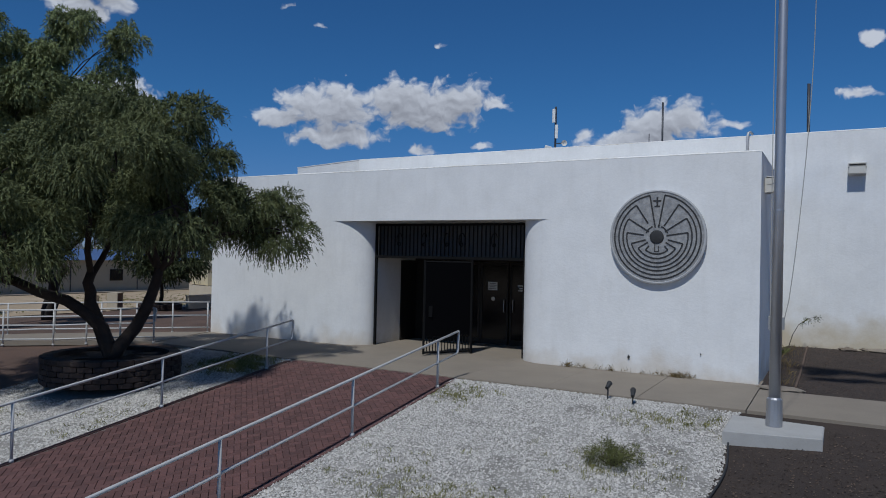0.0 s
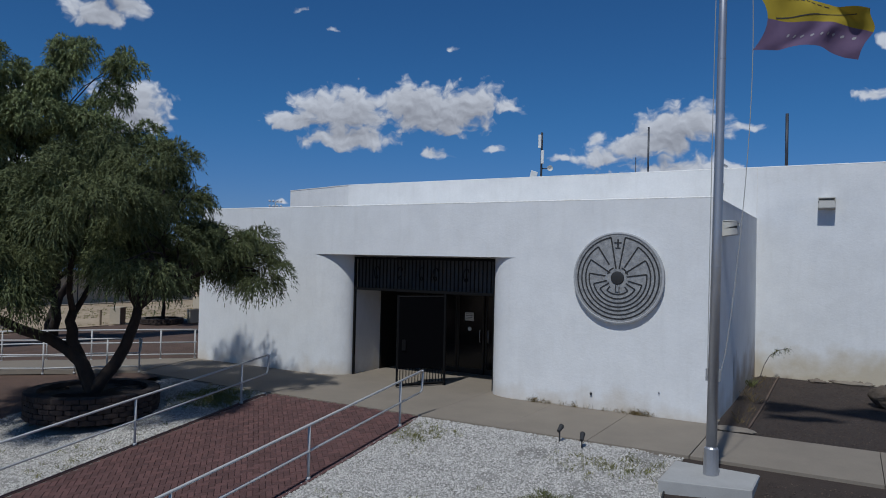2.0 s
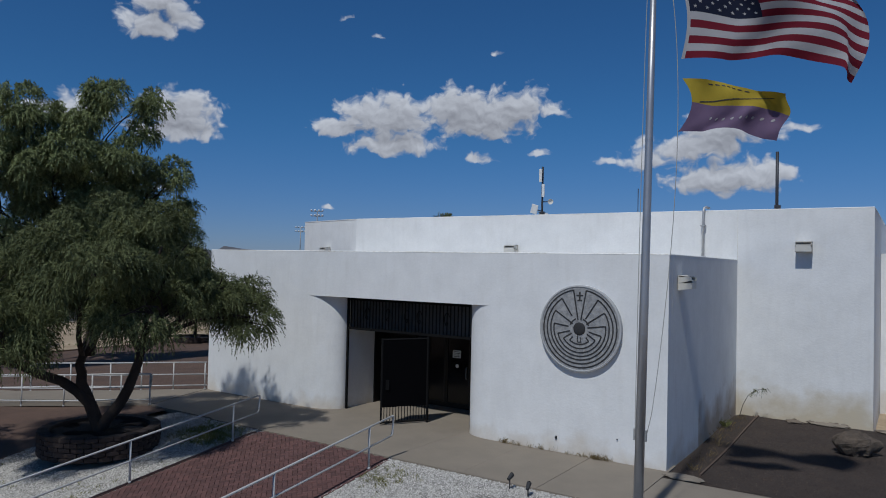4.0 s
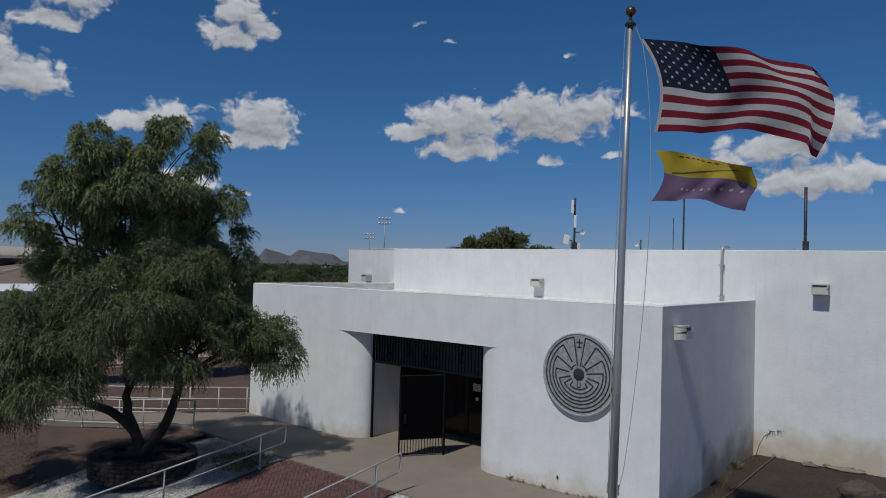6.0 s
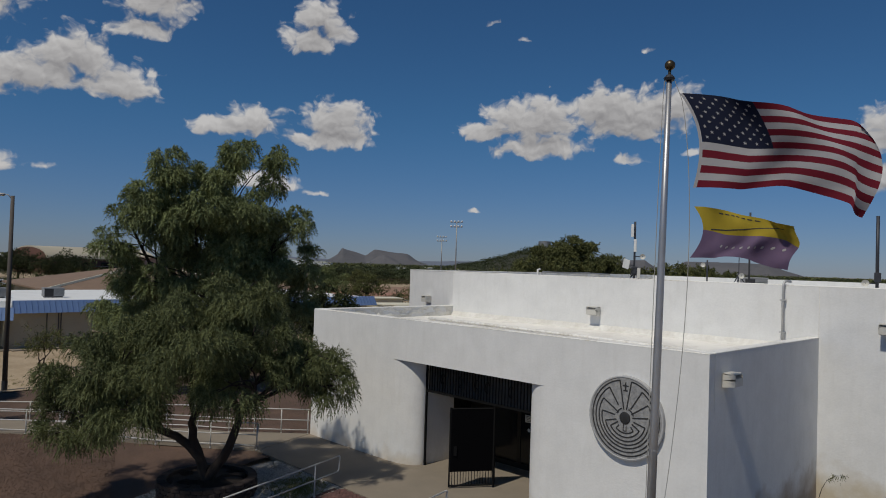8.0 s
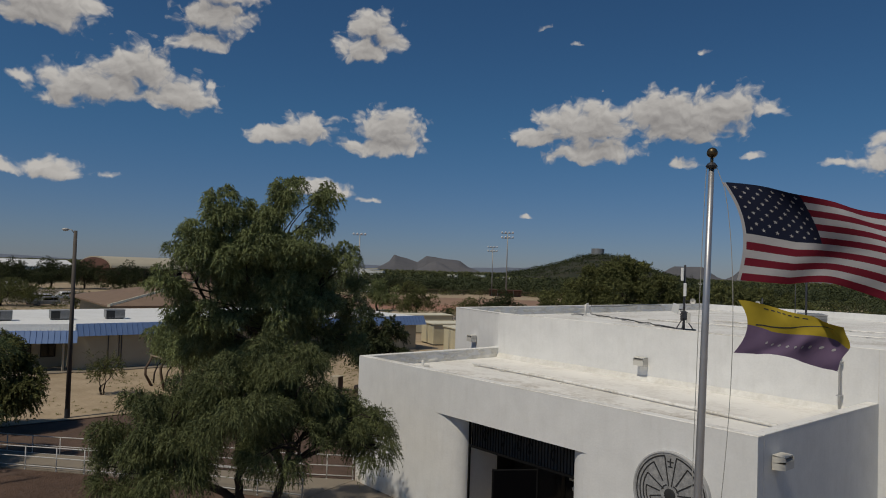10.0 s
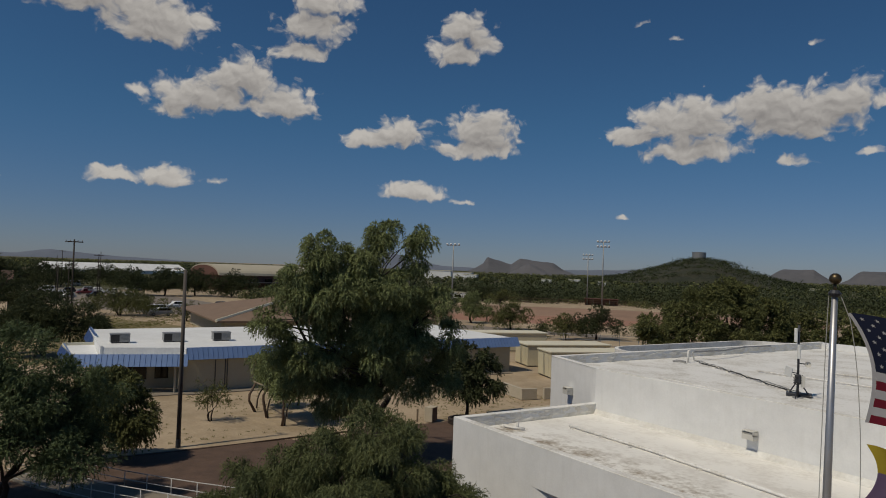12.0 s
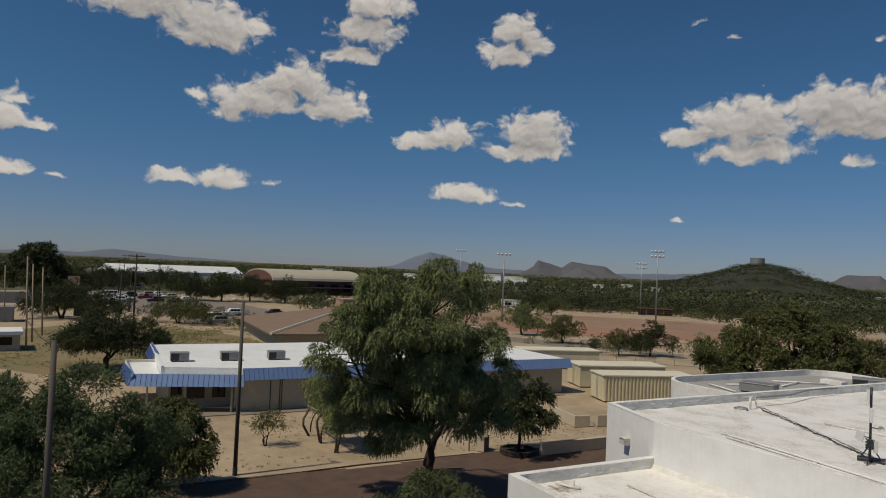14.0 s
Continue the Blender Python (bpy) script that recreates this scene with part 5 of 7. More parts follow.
def build_pipes():
    ob = thing("downpipe", pose(-1.03, 7.3, ROOF_LOW), "painted conduit bent over the upper parapet", "pipe")
    part("pipe", Shape().tube([(0, 0, 0.0), (0, 0, 1.95), (0.02, 0.02, 2.08), (0.06, 0.12, 2.12), (0.1, 0.35, 2.1)], 0.04, 8), GALV, ob, smooth=True)
    for z in (0.5, 1.5):
        part("bracket", Shape().box(-0.08, 0.08, -0.06, 0.08, z, z + 0.04), GALV, ob)
    ob = thing("roof_pipe", pose(-14.0, 4.3, ROOF_LOW), "long white pipe lying on blocks across the roof", "pipe")
    part("pipe", Shape().tube([(0, 0.1, 0.075), (4, 0.0, 0.075), (8, -0.4, 0.075), (12.9, -0.95, 0.075)], 0.055, 8), ROOFCOAT, ob, smooth=True)
    for i in range(9):
        part("block", Shape().box(0.2 + i * 1.55, 0.35 + i * 1.55, -0.1 - 0.075 * i, 0.1 - 0.075 * i, -0.004, 0.03, 0.008), PARAPET_IN, ob)
    rng = np.random.default_rng(17)
    for (x0, y0, x1, y1) in ((-14.3, 10.0, 3.0, 8.4), (-13.6, 9.55, 3.0, 8.05), (-14.0, 16.9, 2.0, 18.0), (-12.0, 20.0, 2.0, 22.0)):
        o2 = thing("roof_conduit", pose(x0, y0, ROOF_UP), "white coated pipe lying across the white roof", "conduit", "roof conduits")
        pts = [((x1 - x0) * t, (y1 - y0) * t + 0.05 * math.sin(9 * t), 0.07) for t in np.linspace(0, 1, 12)]
        part("pipe", Shape().tube(pts, 0.035, 6), ROOFCOAT, o2, smooth=True)
        for p in pts[1::2]:
            part("block", Shape().box(p[0] - 0.08, p[0] + 0.08, p[1] - 0.12, p[1] + 0.12, -0.004, 0.035), PARAPET_IN, o2)
    ob = thing("roof_conduit", pose(-17.6, 17.2, ROOF_UP), "bundle of grey cables straggling across the roof", "conduit", "roof conduits")
    for k in range(4):
        pts = [(9.2 * t + rng.normal(0, 0.05), -5.2 * t + 0.09 * (k - 1.5) + rng.normal(0, 0.05), 0.05 + abs(rng.normal(0, 0.025))) for t in np.linspace(0, 1, 22)]
        part("cable", Shape().tube(pts, 0.016 if k else 0.026, 5), (INK, PARAPET_IN, GREYMETAL, GREYMETAL)[k], ob, smooth=True)
    for t in (0.06, 0.2, 0.33, 0.5, 0.66, 0.82, 0.95):
        part("block", Shape().box(9.2 * t - 0.11, 9.2 * t + 0.11, -5.2 * t - 0.24, -5.2 * t + 0.24, -0.004, 0.04, 0.008), PARAPET_IN, ob)
    ob = thing("roof_conduit", pose(-18.2, 17.4, ROOF_UP), "bent grey conduit along the patched parapet", "conduit", "roof conduits")
    part("pipe", Shape().tube([(0.5, -0.1, 0.04), (0.1, 0, 0.06), (0, 0.0, 0.42), (0.0, 0.12, 0.5), (-0.1, 3.0, 0.46), (-0.9, 6.0, 0.48), (-1.1, 9.0, 0.42)], 0.045, 7), GREYMETAL, ob, smooth=True)
    part("valve", Shape().tube([(0.4, -0.9, 0.0), (0.4, -0.9, 0.62), (0.4, -0.7, 0.66)], 0.06, 7), ROOFCOAT, ob, "white coated stub pipe", smooth=True)
    part("coil", Shape().tube([(0.3 + 0.35 * math.cos(a), -1.5 + 0.3 * math.sin(a), 0.04 + 0.008 * a) for a in np.linspace(0, 9, 30)], 0.025, 5), GREYMETAL, ob, "loop of loose cable", smooth=True)
    ob = thing("roof_duct", pose(-31.8, 35.0, 3.9), "white pipes lying on the rear roof", "pipe")
    for k, (x0, y0, x1, y1) in enumerate(((-2.2, -2.6, 1.2, -3.6), (-1.6, -1.2, -0.4, 1.6), (0.4, 3.2, -0.6, 7.0), (-1.8, 5.0, 0.8, 8.6))):
        part("pipe", Shape().tube([(x0, y0, 0.1), ((x0 + x1) / 2, (y0 + y1) / 2, 0.12), (x1, y1, 0.1)], 0.07, 7), ROOFCOAT, ob, smooth=True)
    part("curb", Shape().box(-0.4, 1.6, 9.5, 10.4, -0.004, 0.35, 0.03), ROOFCOAT, ob)
    ob = thing("roof_vent", pose(-14.6, 2.2, ROOF_LOW), "small white pipe vents on the stained roof", "vent")
    part("pipe", Shape().tube([(0, 0, -0.01), (0, 0, 0.28)], 0.05, 8), ROOFCOAT, ob, smooth=True)
    part("elbow", Shape().tube([(-0.5, -0.3, 0.07), (-0.1, -0.2, 0.07), (0.3, 0.1, 0.07)], 0.05, 8), ROOFCOAT, ob, smooth=True)


build_pipes()


def mast(at, height, label, panels, dishes, tripod=False, radius=0.045, box=False, clutter=False):
    ob = thing("antenna_mast", at, label, "antenna", "roof antennas")
    part("mast", Shape().tube([(0, 0, 0.0), (0, 0, height)], radius, 8), DARKPOLE, ob, smooth=True)
    part("base_plate", Shape().box(-0.2, 0.2, -0.2, 0.2, -0.004, 0.03, 0.005), GREYMETAL, ob)
    if tripod:
        for a in (20, 140, 260):
            part("leg", Shape().tube([(0, 0, 0.7), (0.5 * math.cos(radians(a)), 0.5 * math.sin(radians(a)), 0.0)], 0.025, 6), DARKPOLE, ob)
    if box:
        part("junction_box", Shape().box(-0.1, 0.1, -0.17, -0.05, 0.6, 0.92, 0.015), DARKPOLE, ob)
    if clutter:
        s = Shape().box(-0.15, 0.15, -0.02, 0.02, -0.2, 0.2, 0.01)
        panel = part("flat_panel", s, WHITEPAPER, ob, "tilted square white antenna panel")
        panel.matrix_basis = pose(-0.34, -0.12, 1.02, 12, 18, -25)
        part("panel_arm", Shape().tube([(0, 0, 0.95), (-0.32, -0.08, 1.0)], 0.02, 6), DARKPOLE, ob)
        part("power_box", Shape().box(0.1, 0.26, -0.1, 0.04, 0.42, 0.86, 0.015), LAMPBOX, ob, "pale power box")
        part("cable_coil", Shape().tube([((0.13 + 0.03 * math.sin(5 * a)) * math.cos(a), -0.04 + (0.13 + 0.03 * math.cos(3 * a)) * math.sin(a), 0.52 + 0.012 * a + 0.05 * math.sin(2.3 * a)) for a in np.linspace(0, 30, 130)], 0.018, 5), INK, ob, "tangle of black cable", smooth=True)
        part("ballast", Shape().box(-0.42, 0.5, 0.12, 0.52, -0.004, 0.14, 0.02), DARKPOLE, ob, "dark ballast block")
    for z, x in panels:
        part("panel", Shape().box(x - 0.06, x + 0.06, -0.16, -0.06, z, z + 0.55, 0.02), WHITEPAPER, ob, "white sector antenna panel")
    for z, dx in dishes:
        rows = [[(dx + r * math.cos(t), -0.1 - d, z + r * math.sin(t)) for t in np.linspace(0, 2 * math.pi, 17)[:-1]] for r, d in ((0.12, 0.06), (0.1, 0.03), (0.055, 0.01), (0.02, 0.0))]
        part("dish", Shape().loft(rows, caps=False), LAMPBOX, ob, "small pale dish", smooth=True)
        part("arm", Shape().tube([(0, 0, z), (dx, -0.08, z)], 0.02, 6), DARKPOLE, ob)
    return ob


mast(pose(-8.82, 11.7, ROOF_UP, 0, 0, 30), 2.87, "dark roof mast with white panels and dishes on a tripod", [(2.2, -0.1), (1.55, 0.02)], [(1.35, 0.34)], True, box=True, clutter=True)
mast(pose(-5.2, 15.0, ROOF_UP, 0, 0, 20), 3.4, "slim roof mast with one small dish", [], [(0.65, -0.3)], False, 0.04)
mast(pose(-5.9, 15.6, ROOF_UP, 0, 0, 20), 2.2, "thin leaning roof aerial on a tripod", [], [], True, 0.018)
mast(pose(0.48, 11.6, ROOF_UP, 0, 0, 20), 2.85, "thick dark roof mast with a panel and a small dish", [], [(0.55, -0.36)], False, 0.055, box=True)
mast(pose(-9.4, 20.0, ROOF_UP, 0, 0, 20), 1.4, "short roof mast with a pale round dish", [], [(1.15, -0.2)], False, 0.04)


def roof_unit(at, size, label, name="roof_air_conditioner", group="roof air conditioners"):
    """A boxed evaporative cooler: cabinet with a louvred side, an open dark side and a top lid."""
    w, d, h = size
    ob = thing(name, at, label, "air conditioner", group)
    part("cabinet", Shape().box(-w / 2, w / 2, -d / 2, d / 2, 0.12, h, 0.02), GREYMETAL, ob)
    part("lid", Shape().box(-w / 2 - 0.03, w / 2 + 0.03, -d / 2 - 0.03, d / 2 + 0.03, h, h + 0.06, 0.015), GREYMETAL, ob)
    part("base", Shape().box(-w / 2 + 0.1, w / 2 - 0.1, -d / 2 + 0.1, d / 2 - 0.1, -0.004, 0.12), DARKPOLE, ob)
    part("grille", Shape().box(w / 2 + 0.0, w / 2 + 0.015, -d / 2 + 0.04, -d * 0.04, 0.14, h - 0.04), INK, ob, "dark open grille")
    for i in range(7):
        z = 0.25 + (h - 0.4) * i / 6
        part("louvre", Shape().box(w / 2 + 0.002, w / 2 + 0.03, 0.04, d / 2 - 0.06, z, z + 0.03), GREYMETAL, ob)
    return ob


roof_unit(pose(-30.0, 33.4, 3.9, 0, 0, 110), (1.4, 2.6, 0.75), "weathered grey air handler on the rear roof")
roof_unit(pose(-26.6, 42.4, 3.9, 0, 0, -60), (1.7, 2.4, 1.25), "boxy grey cooler on the rear roof")
roof_unit(pose(-9.0, 25.0, ROOF_UP, 0, 0, -60), (2.0, 1.2, 0.5), "low grey roof unit")


# ---- flagpole and flags ----
def build_flagpole():
    ob = thing("flagpole", pose(0.54, -3.62, -0.06, -1.7, 0.32), "tall tapered aluminium flagpole with a bronze ball", "flagpole")
    part("shaft", Shape().tube([(0, 0, 0.0), (0, 0, 4), (0, 0, 7.5), (0, 0, 10.45)], [0.088, 0.08, 0.066, 0.05], 16), POLEMETAL, ob, smooth=True)
    part("collar", Shape().tube([(0, 0, 0), (0, 0, 0.42), (0, 0, 0.45)], [0.125, 0.115, 0.09], 16), POLEMETAL, ob, smooth=False)
    for z in (3.4, 6.9):
        part("joint_ring", Shape().tube([(0, 0, z), (0, 0, z + 0.03)], 0.085 if z < 4 else 0.073, 16), POLEMETAL, ob)
    part("truck", Shape().tube([(0, 0, 10.45), (0, 0, 10.5), (0, 0, 10.56)], [0.085, 0.11, 0.06], 12), DARKPOLE, ob)
    part("ball", Shape().ball((0, 0, 10.75), 0.1, 10, 16).tube([(0, 0, 10.5), (0, 0, 10.7)], 0.03, 8), BALLBRONZE, ob, "dull bronze ball", smooth=True)
    for x in (0.08, -0.12):
        part("cleat", Shape().box(x, x + 0.04, -0.015, 0.015, 1.52, 1.72, 0.004), GREYMETAL, ob)
    f = Vector((0.95, 0.31, 0)).normalized()
    for k, bow in ((1, 0.5), (-1, 0.04)):
        pts = []
        for z in np.linspace(1.6, 10.45, 24):
            t = (z - 1.6) / 8.85
            pts.append(f * (0.1 + bow * math.sin(math.pi * t) ** 0.6 * (0.5 + 0.5 * t)) * (1 if k > 0 else -0.9) + Vector((0, 0, z)))
        part("halyard", Shape().tube(pts, 0.007, 5), ROPE, ob, "thin pale rope")
    edge = [(-0.12, -4.42), (1.23, -4.14), (1.24, -3.2), (-0.14, -3.1)]
    inset = [(x * 0.97 + 0.017, y * 0.985 - 0.056) for x, y in edge]
    slab = Shape().loft([[(x, y, z) for x, y in row] for row, z in ((edge, -0.45), (edge, -0.075), (inset, -0.06))], caps=True)
    single("flagpole_footing", slab, CONCRETE_SLAB, "rectangular grey concrete footing of the flagpole", "footing")


BALLBRONZE = material("dull_bronze", (0.12, 0.09, 0.05), (0.08, 0.06, 0.035), rough=0.4, metal=0.8, scale=8, fine=50, bump=0.05)
ROPE = material("pale_rope", (0.4, 0.39, 0.36), (0.3, 0.29, 0.27), rough=0.9, scale=20, fine=90, bump=0.1)
build_flagpole()


def cloth(name, base, mat_leafy=True):
    return material(name, base, [c * 0.82 for c in base], rough=0.85, scale=5, fine=120, bump=0.12, amount=0.5, leafy=True)


FLAGRED, FLAGWHITE, FLAGBLUE = cloth("red_cloth", (0.15, 0.012, 0.025)), cloth("white_cloth", (0.4, 0.39, 0.4)), cloth("navy_cloth", (0.011, 0.015, 0.035))
FLAGYELLOW, FLAGPURPLE = cloth("yellow_cloth", (0.4, 0.3, 0.035)), cloth("purple_cloth", (0.16, 0.11, 0.185))


def flag_surface(hoist_x, top, height, length, waves, amp, droop, phase, fdir, fold=0.84, rag=0.0):
    """A blowing flag: the hoist edge bows, the cloth ripples, and past the fold the fly end curls back."""
    f = Vector(fdir).normalized()
    n = Vector((-f.y, f.x, 0))
    def at(u, v, lift=0.0):
        if rag:
            u = u * (1 - rag * (0.5 + 0.5 * math.sin(9 * v + 1.2)) * v)
        hx = hoist_x[0] + (hoist_x[1] - hoist_x[0]) * (v ** 0.8) + 0.2 * math.sin(math.pi * v)
        a = 2 * math.pi * (waves * u - 0.3 * v) + phase
        w = amp * math.sin(a) * max(0.0, min(1, u * 2.2)) ** 0.9 + 0.3 * amp * math.sin(2.3 * a + 4 * v + 1.1) * u
        over = max(0.0, u - fold + 0.1 * (v - 0.4))
        along = u - 0.5 * over
        w -= 1.3 * over * (1 + 0.4 * math.sin(5 * v))
        w += 0.035 * math.sin(17 * u + 8 * v + phase) * min(1, 4 * u) + 0.05 * noise.noise((5 * u, 3 * v + 2 * u, phase)) * min(1, 3 * u)
        hump = math.sin(math.pi * min(1.0, max(0.0, (u - 0.25) / 0.6)))
        z = top - v * height * (1 - 0.1 * hump - 0.14 * max(u, 0)) - droop * max(u, 0.0) ** 1.2 + 0.04 * math.sin(a * 0.9 + 1.0) * u
        z += 0.025 * math.sin(7 * u + 5 * v) - 0.3 * over
        p = Vector((0.595, -3.33, 0)) + f * (hx + length * along * (1 - 0.03 * math.cos(2 * a))) + n * (w + lift)
        return p + Vector((0, 0, z))
    return at


def patch(at, u0, u1, v0, v1, nu, nv, lift=0.0, thick=0.003):
    s = Shape()
    grid = [[at(u0 + (u1 - u0) * i / nu, v0 + (v1 - v0) * j / nv, lift) for i in range(nu + 1)] for j in range(nv + 1)]
    s.loft(grid, closed=False)
    return s


def build_flags():
    at = flag_surface((0.26, 0.55), 10.12, 1.78, 3.1, 1.25, 0.25, 0.8, 0.6, (0.95, 0.31, 0))
    ob = thing("national_flag", pose(0, 0, 0), "red and white striped flag with starred navy canton, blowing", "flag", "flags on the pole")
    for i in range(13):
        u0 = 0.4 if i < 7 else 0.0
        part("stripe", patch(at, u0, 1.0, i / 13, (i + 1) / 13, 70 if i > 6 else 44, 3), FLAGRED if i % 2 == 0 else FLAGWHITE, ob, smooth=True)
    part("canton", patch(at, 0.0, 0.4, 0.0, 7 / 13, 30, 18), FLAGBLUE, ob, "navy canton", smooth=True)
    part("hoist_tape", patch(at, -0.018, 0.0, 0.0, 1.0, 1, 16), FLAGWHITE, ob, "white hoist tape", smooth=True)
    for row in range(9):
        for col in range(6 if row % 2 == 0 else 5):
            cu = 0.4 * (2 * col + 1 + (row % 2)) / 12
            cv = (7 / 13) * (row + 1) / 10
            s = Shape()
            for lift in (0.006, -0.006):
                ring = []
                for k in range(10):
                    a, r = math.pi * k / 5, 0.036 if k % 2 == 0 else 0.015
                    ring.append(at(cu + r * math.sin(a) / 3.2, cv - r * math.cos(a) / 1.76, lift))
                s.add([at(cu, cv, lift), *ring], [(0, 1 + k, 1 + (k + 1) % 10) for k in range(10)])
            part("star", s, FLAGWHITE, ob)
    at = flag_surface((0.52, 0.46), 7.96, 0.94, 1.66, 1.35, 0.12, 0.36, 2.0, (0.95, 0.31, 0), 1.2, 0.1)
    ob = thing("district_flag", pose(0, 0, 0), "worn yellow and purple flag with a row of pale marks", "flag", "flags on the pole")
    part("yellow_half", patch(at, 0, 1, 0, 0.48, 30, 8), FLAGYELLOW, ob, "faded yellow half", smooth=True)
    part("purple_half", patch(at, 0, 1, 0.48, 1.0, 30, 8), FLAGPURPLE, ob, "faded purple half", smooth=True)
    for lift in (0.005, -0.005):
        slant = lambda u, v, k=0.0, cut=lift: at(u, v + 0.47 - 0.34 * u, cut)
        part("seam", patch(slant, 0.08, 0.9, 0.0, 0.022, 30, 1), INK, ob, "dark slanting line", smooth=True)
        for k in range(7):
            part("text_line", patch(at, 0.24 + 0.062 * k, 0.28 + 0.062 * k, 0.06 + 0.005 * abs(k - 3), 0.085 + 0.005 * abs(k - 3), 3, 1, lift), INK, ob, "small dark bar in place of lettering", smooth=True)
    for i in range(9):
        cu, cv = 0.25 + 0.078 * i, 0.72 + 0.07 * math.sin(i * 0.5)
        s = Shape()
        for lift in (0.006, -0.006):
            ring = [at(cu + 0.026 * math.cos(a) / 1.95, cv + 0.032 * math.sin(a), lift) for a in np.linspace(0, 2 * math.pi, 9)[:-1]]
            s.add([at(cu, cv, lift), *ring], [(0, 1 + k, 1 + (k + 1) % 8) for k in range(8)])
        part("feather_mark", s, FLAGWHITE, ob)


build_flags()


# ---- planters and small things by the entrance ----
def block_ring(label, at, radius, courses, course_h, per, seed, depth=0.22):
    ob = thing("block_planter", pose(*at), label, "planter", "planters")
    rng = np.random.default_rng(seed)
    meshes = []
    for v in range(4):
        L = 2 * math.pi * radius / per
        s = Shape()
        j = rng.uniform(-0.012, 0.012, 6)
        front = [(-L / 2 + 0.008, -0.015 + j[0]), (-L / 4, -0.045 + j[1]), (0, -0.05 + j[2]), (L / 4, -0.042 + j[3]), (L / 2 - 0.008, -0.012 + j[4])]
        out = front + [(L / 2 - 0.02, depth), (-L / 2 + 0.02, depth)]
        inn = [(x * 0.95, y + 0.012 * (y < 0.1)) for x, y in out]
        s.loft([[(x, y, 0.006) for x, y in inn], [(x, y, 0.02) for x, y in out], [(x, y, course_h - 0.014) for x, y in out], [(x, y, course_h - 0.002) for x, y in inn]], caps=True)
        me = s.mesh("block")
        me.materials.append(BLOCK)
        meshes.append(me)
    for c in range(courses):
        for i in range(per):
            a = 2 * math.pi * (i + 0.5 * (c % 2)) / per
            b = new("block", meshes[rng.integers(0, 4)])
            b.parent = ob
            b.matrix_basis = Matrix.Translation((radius * math.cos(a), radius * math.sin(a), c * course_h)) @ pose(0, 0, 0, 0, 0, math.degrees(a) + 90 + rng.uniform(-1.5, 1.5))
    soil = [[((radius - 0.1) * f * math.cos(t), (radius - 0.1) * f * math.sin(t), courses * course_h - 0.1 + 0.04 * noise.noise((3 * f * math.cos(t), 3 * f * math.sin(t), 1))) for t in np.linspace(0, 2 * math.pi, 33)[:-1]] for f in (1, 0.75, 0.5, 0.25, 0.02)]
    part("soil", Shape().loft(soil, caps=True), SOIL, ob, "dark leaf litter", smooth=True)
    return ob


block_ring("round planter of brown split-face retaining blocks", (-12.6, -5.8, -0.34), 1.38, 5, 0.115, 28, 3)
block_ring("low dark stone ring round a tree", (-38.1, 16.2, -1.3), 1.35, 3, 0.12, 24, 4)


def spot(at, tilt, label):
    ob = thing("garden_spotlight", at, label, "spotlight", "garden spotlights")
    part("stake", Shape().tube([(0, 0, -0.05), (0, 0, 0.2)], 0.014, 6), INK, ob)
    part("head", Shape().tube([(0, 0.045, 0.2 - tilt), (0, -0.02, 0.22), (0, -0.075, 0.24 + tilt)], [0.035, 0.042, 0.052], 10), INK, ob, smooth=False)
    part("lens", Shape().tube([(0, -0.075, 0.24 + tilt), (0, -0.08, 0.242 + tilt)], 0.046, 10), DARKGLASS, ob)


spot(pose(-2.24, -3.2, 0.0, 0, 0, 170), 0.02, "small black spotlight on a stake in the white stones")
spot(pose(-1.75, -3.35, -0.06, 0, 0, 190), 0.03, "low black spotlight in the white stones")


def tuft(rng, n, spread, tall, wide):
    """Grass blades round the origin."""
    p = np.stack([rng.normal(0, spread, n), rng.normal(0, spread, n), np.zeros(n)], 1)
    a = rng.uniform(0, 2 * math.pi, n)
    lean = rng.uniform(0.1, 0.9, n)
    h = tall * rng.uniform(0.4, 1.1, n)
    d = np.stack([np.cos(a) * lean, np.sin(a) * lean, np.ones(n)], 1)
    d /= np.linalg.norm(d, axis=1, keepdims=True)
    s = np.stack([-np.sin(a), np.cos(a), np.zeros(n)], 1) * wide
    m = p + d * h[:, None] * 0.6
    e = p + d * h[:, None] - np.array([0, 0, 1]) * (h * lean * 0.3)[:, None]
    return np.stack([p - s, p + s, m + s * 0.7, e], 1).reshape(-1, 3)


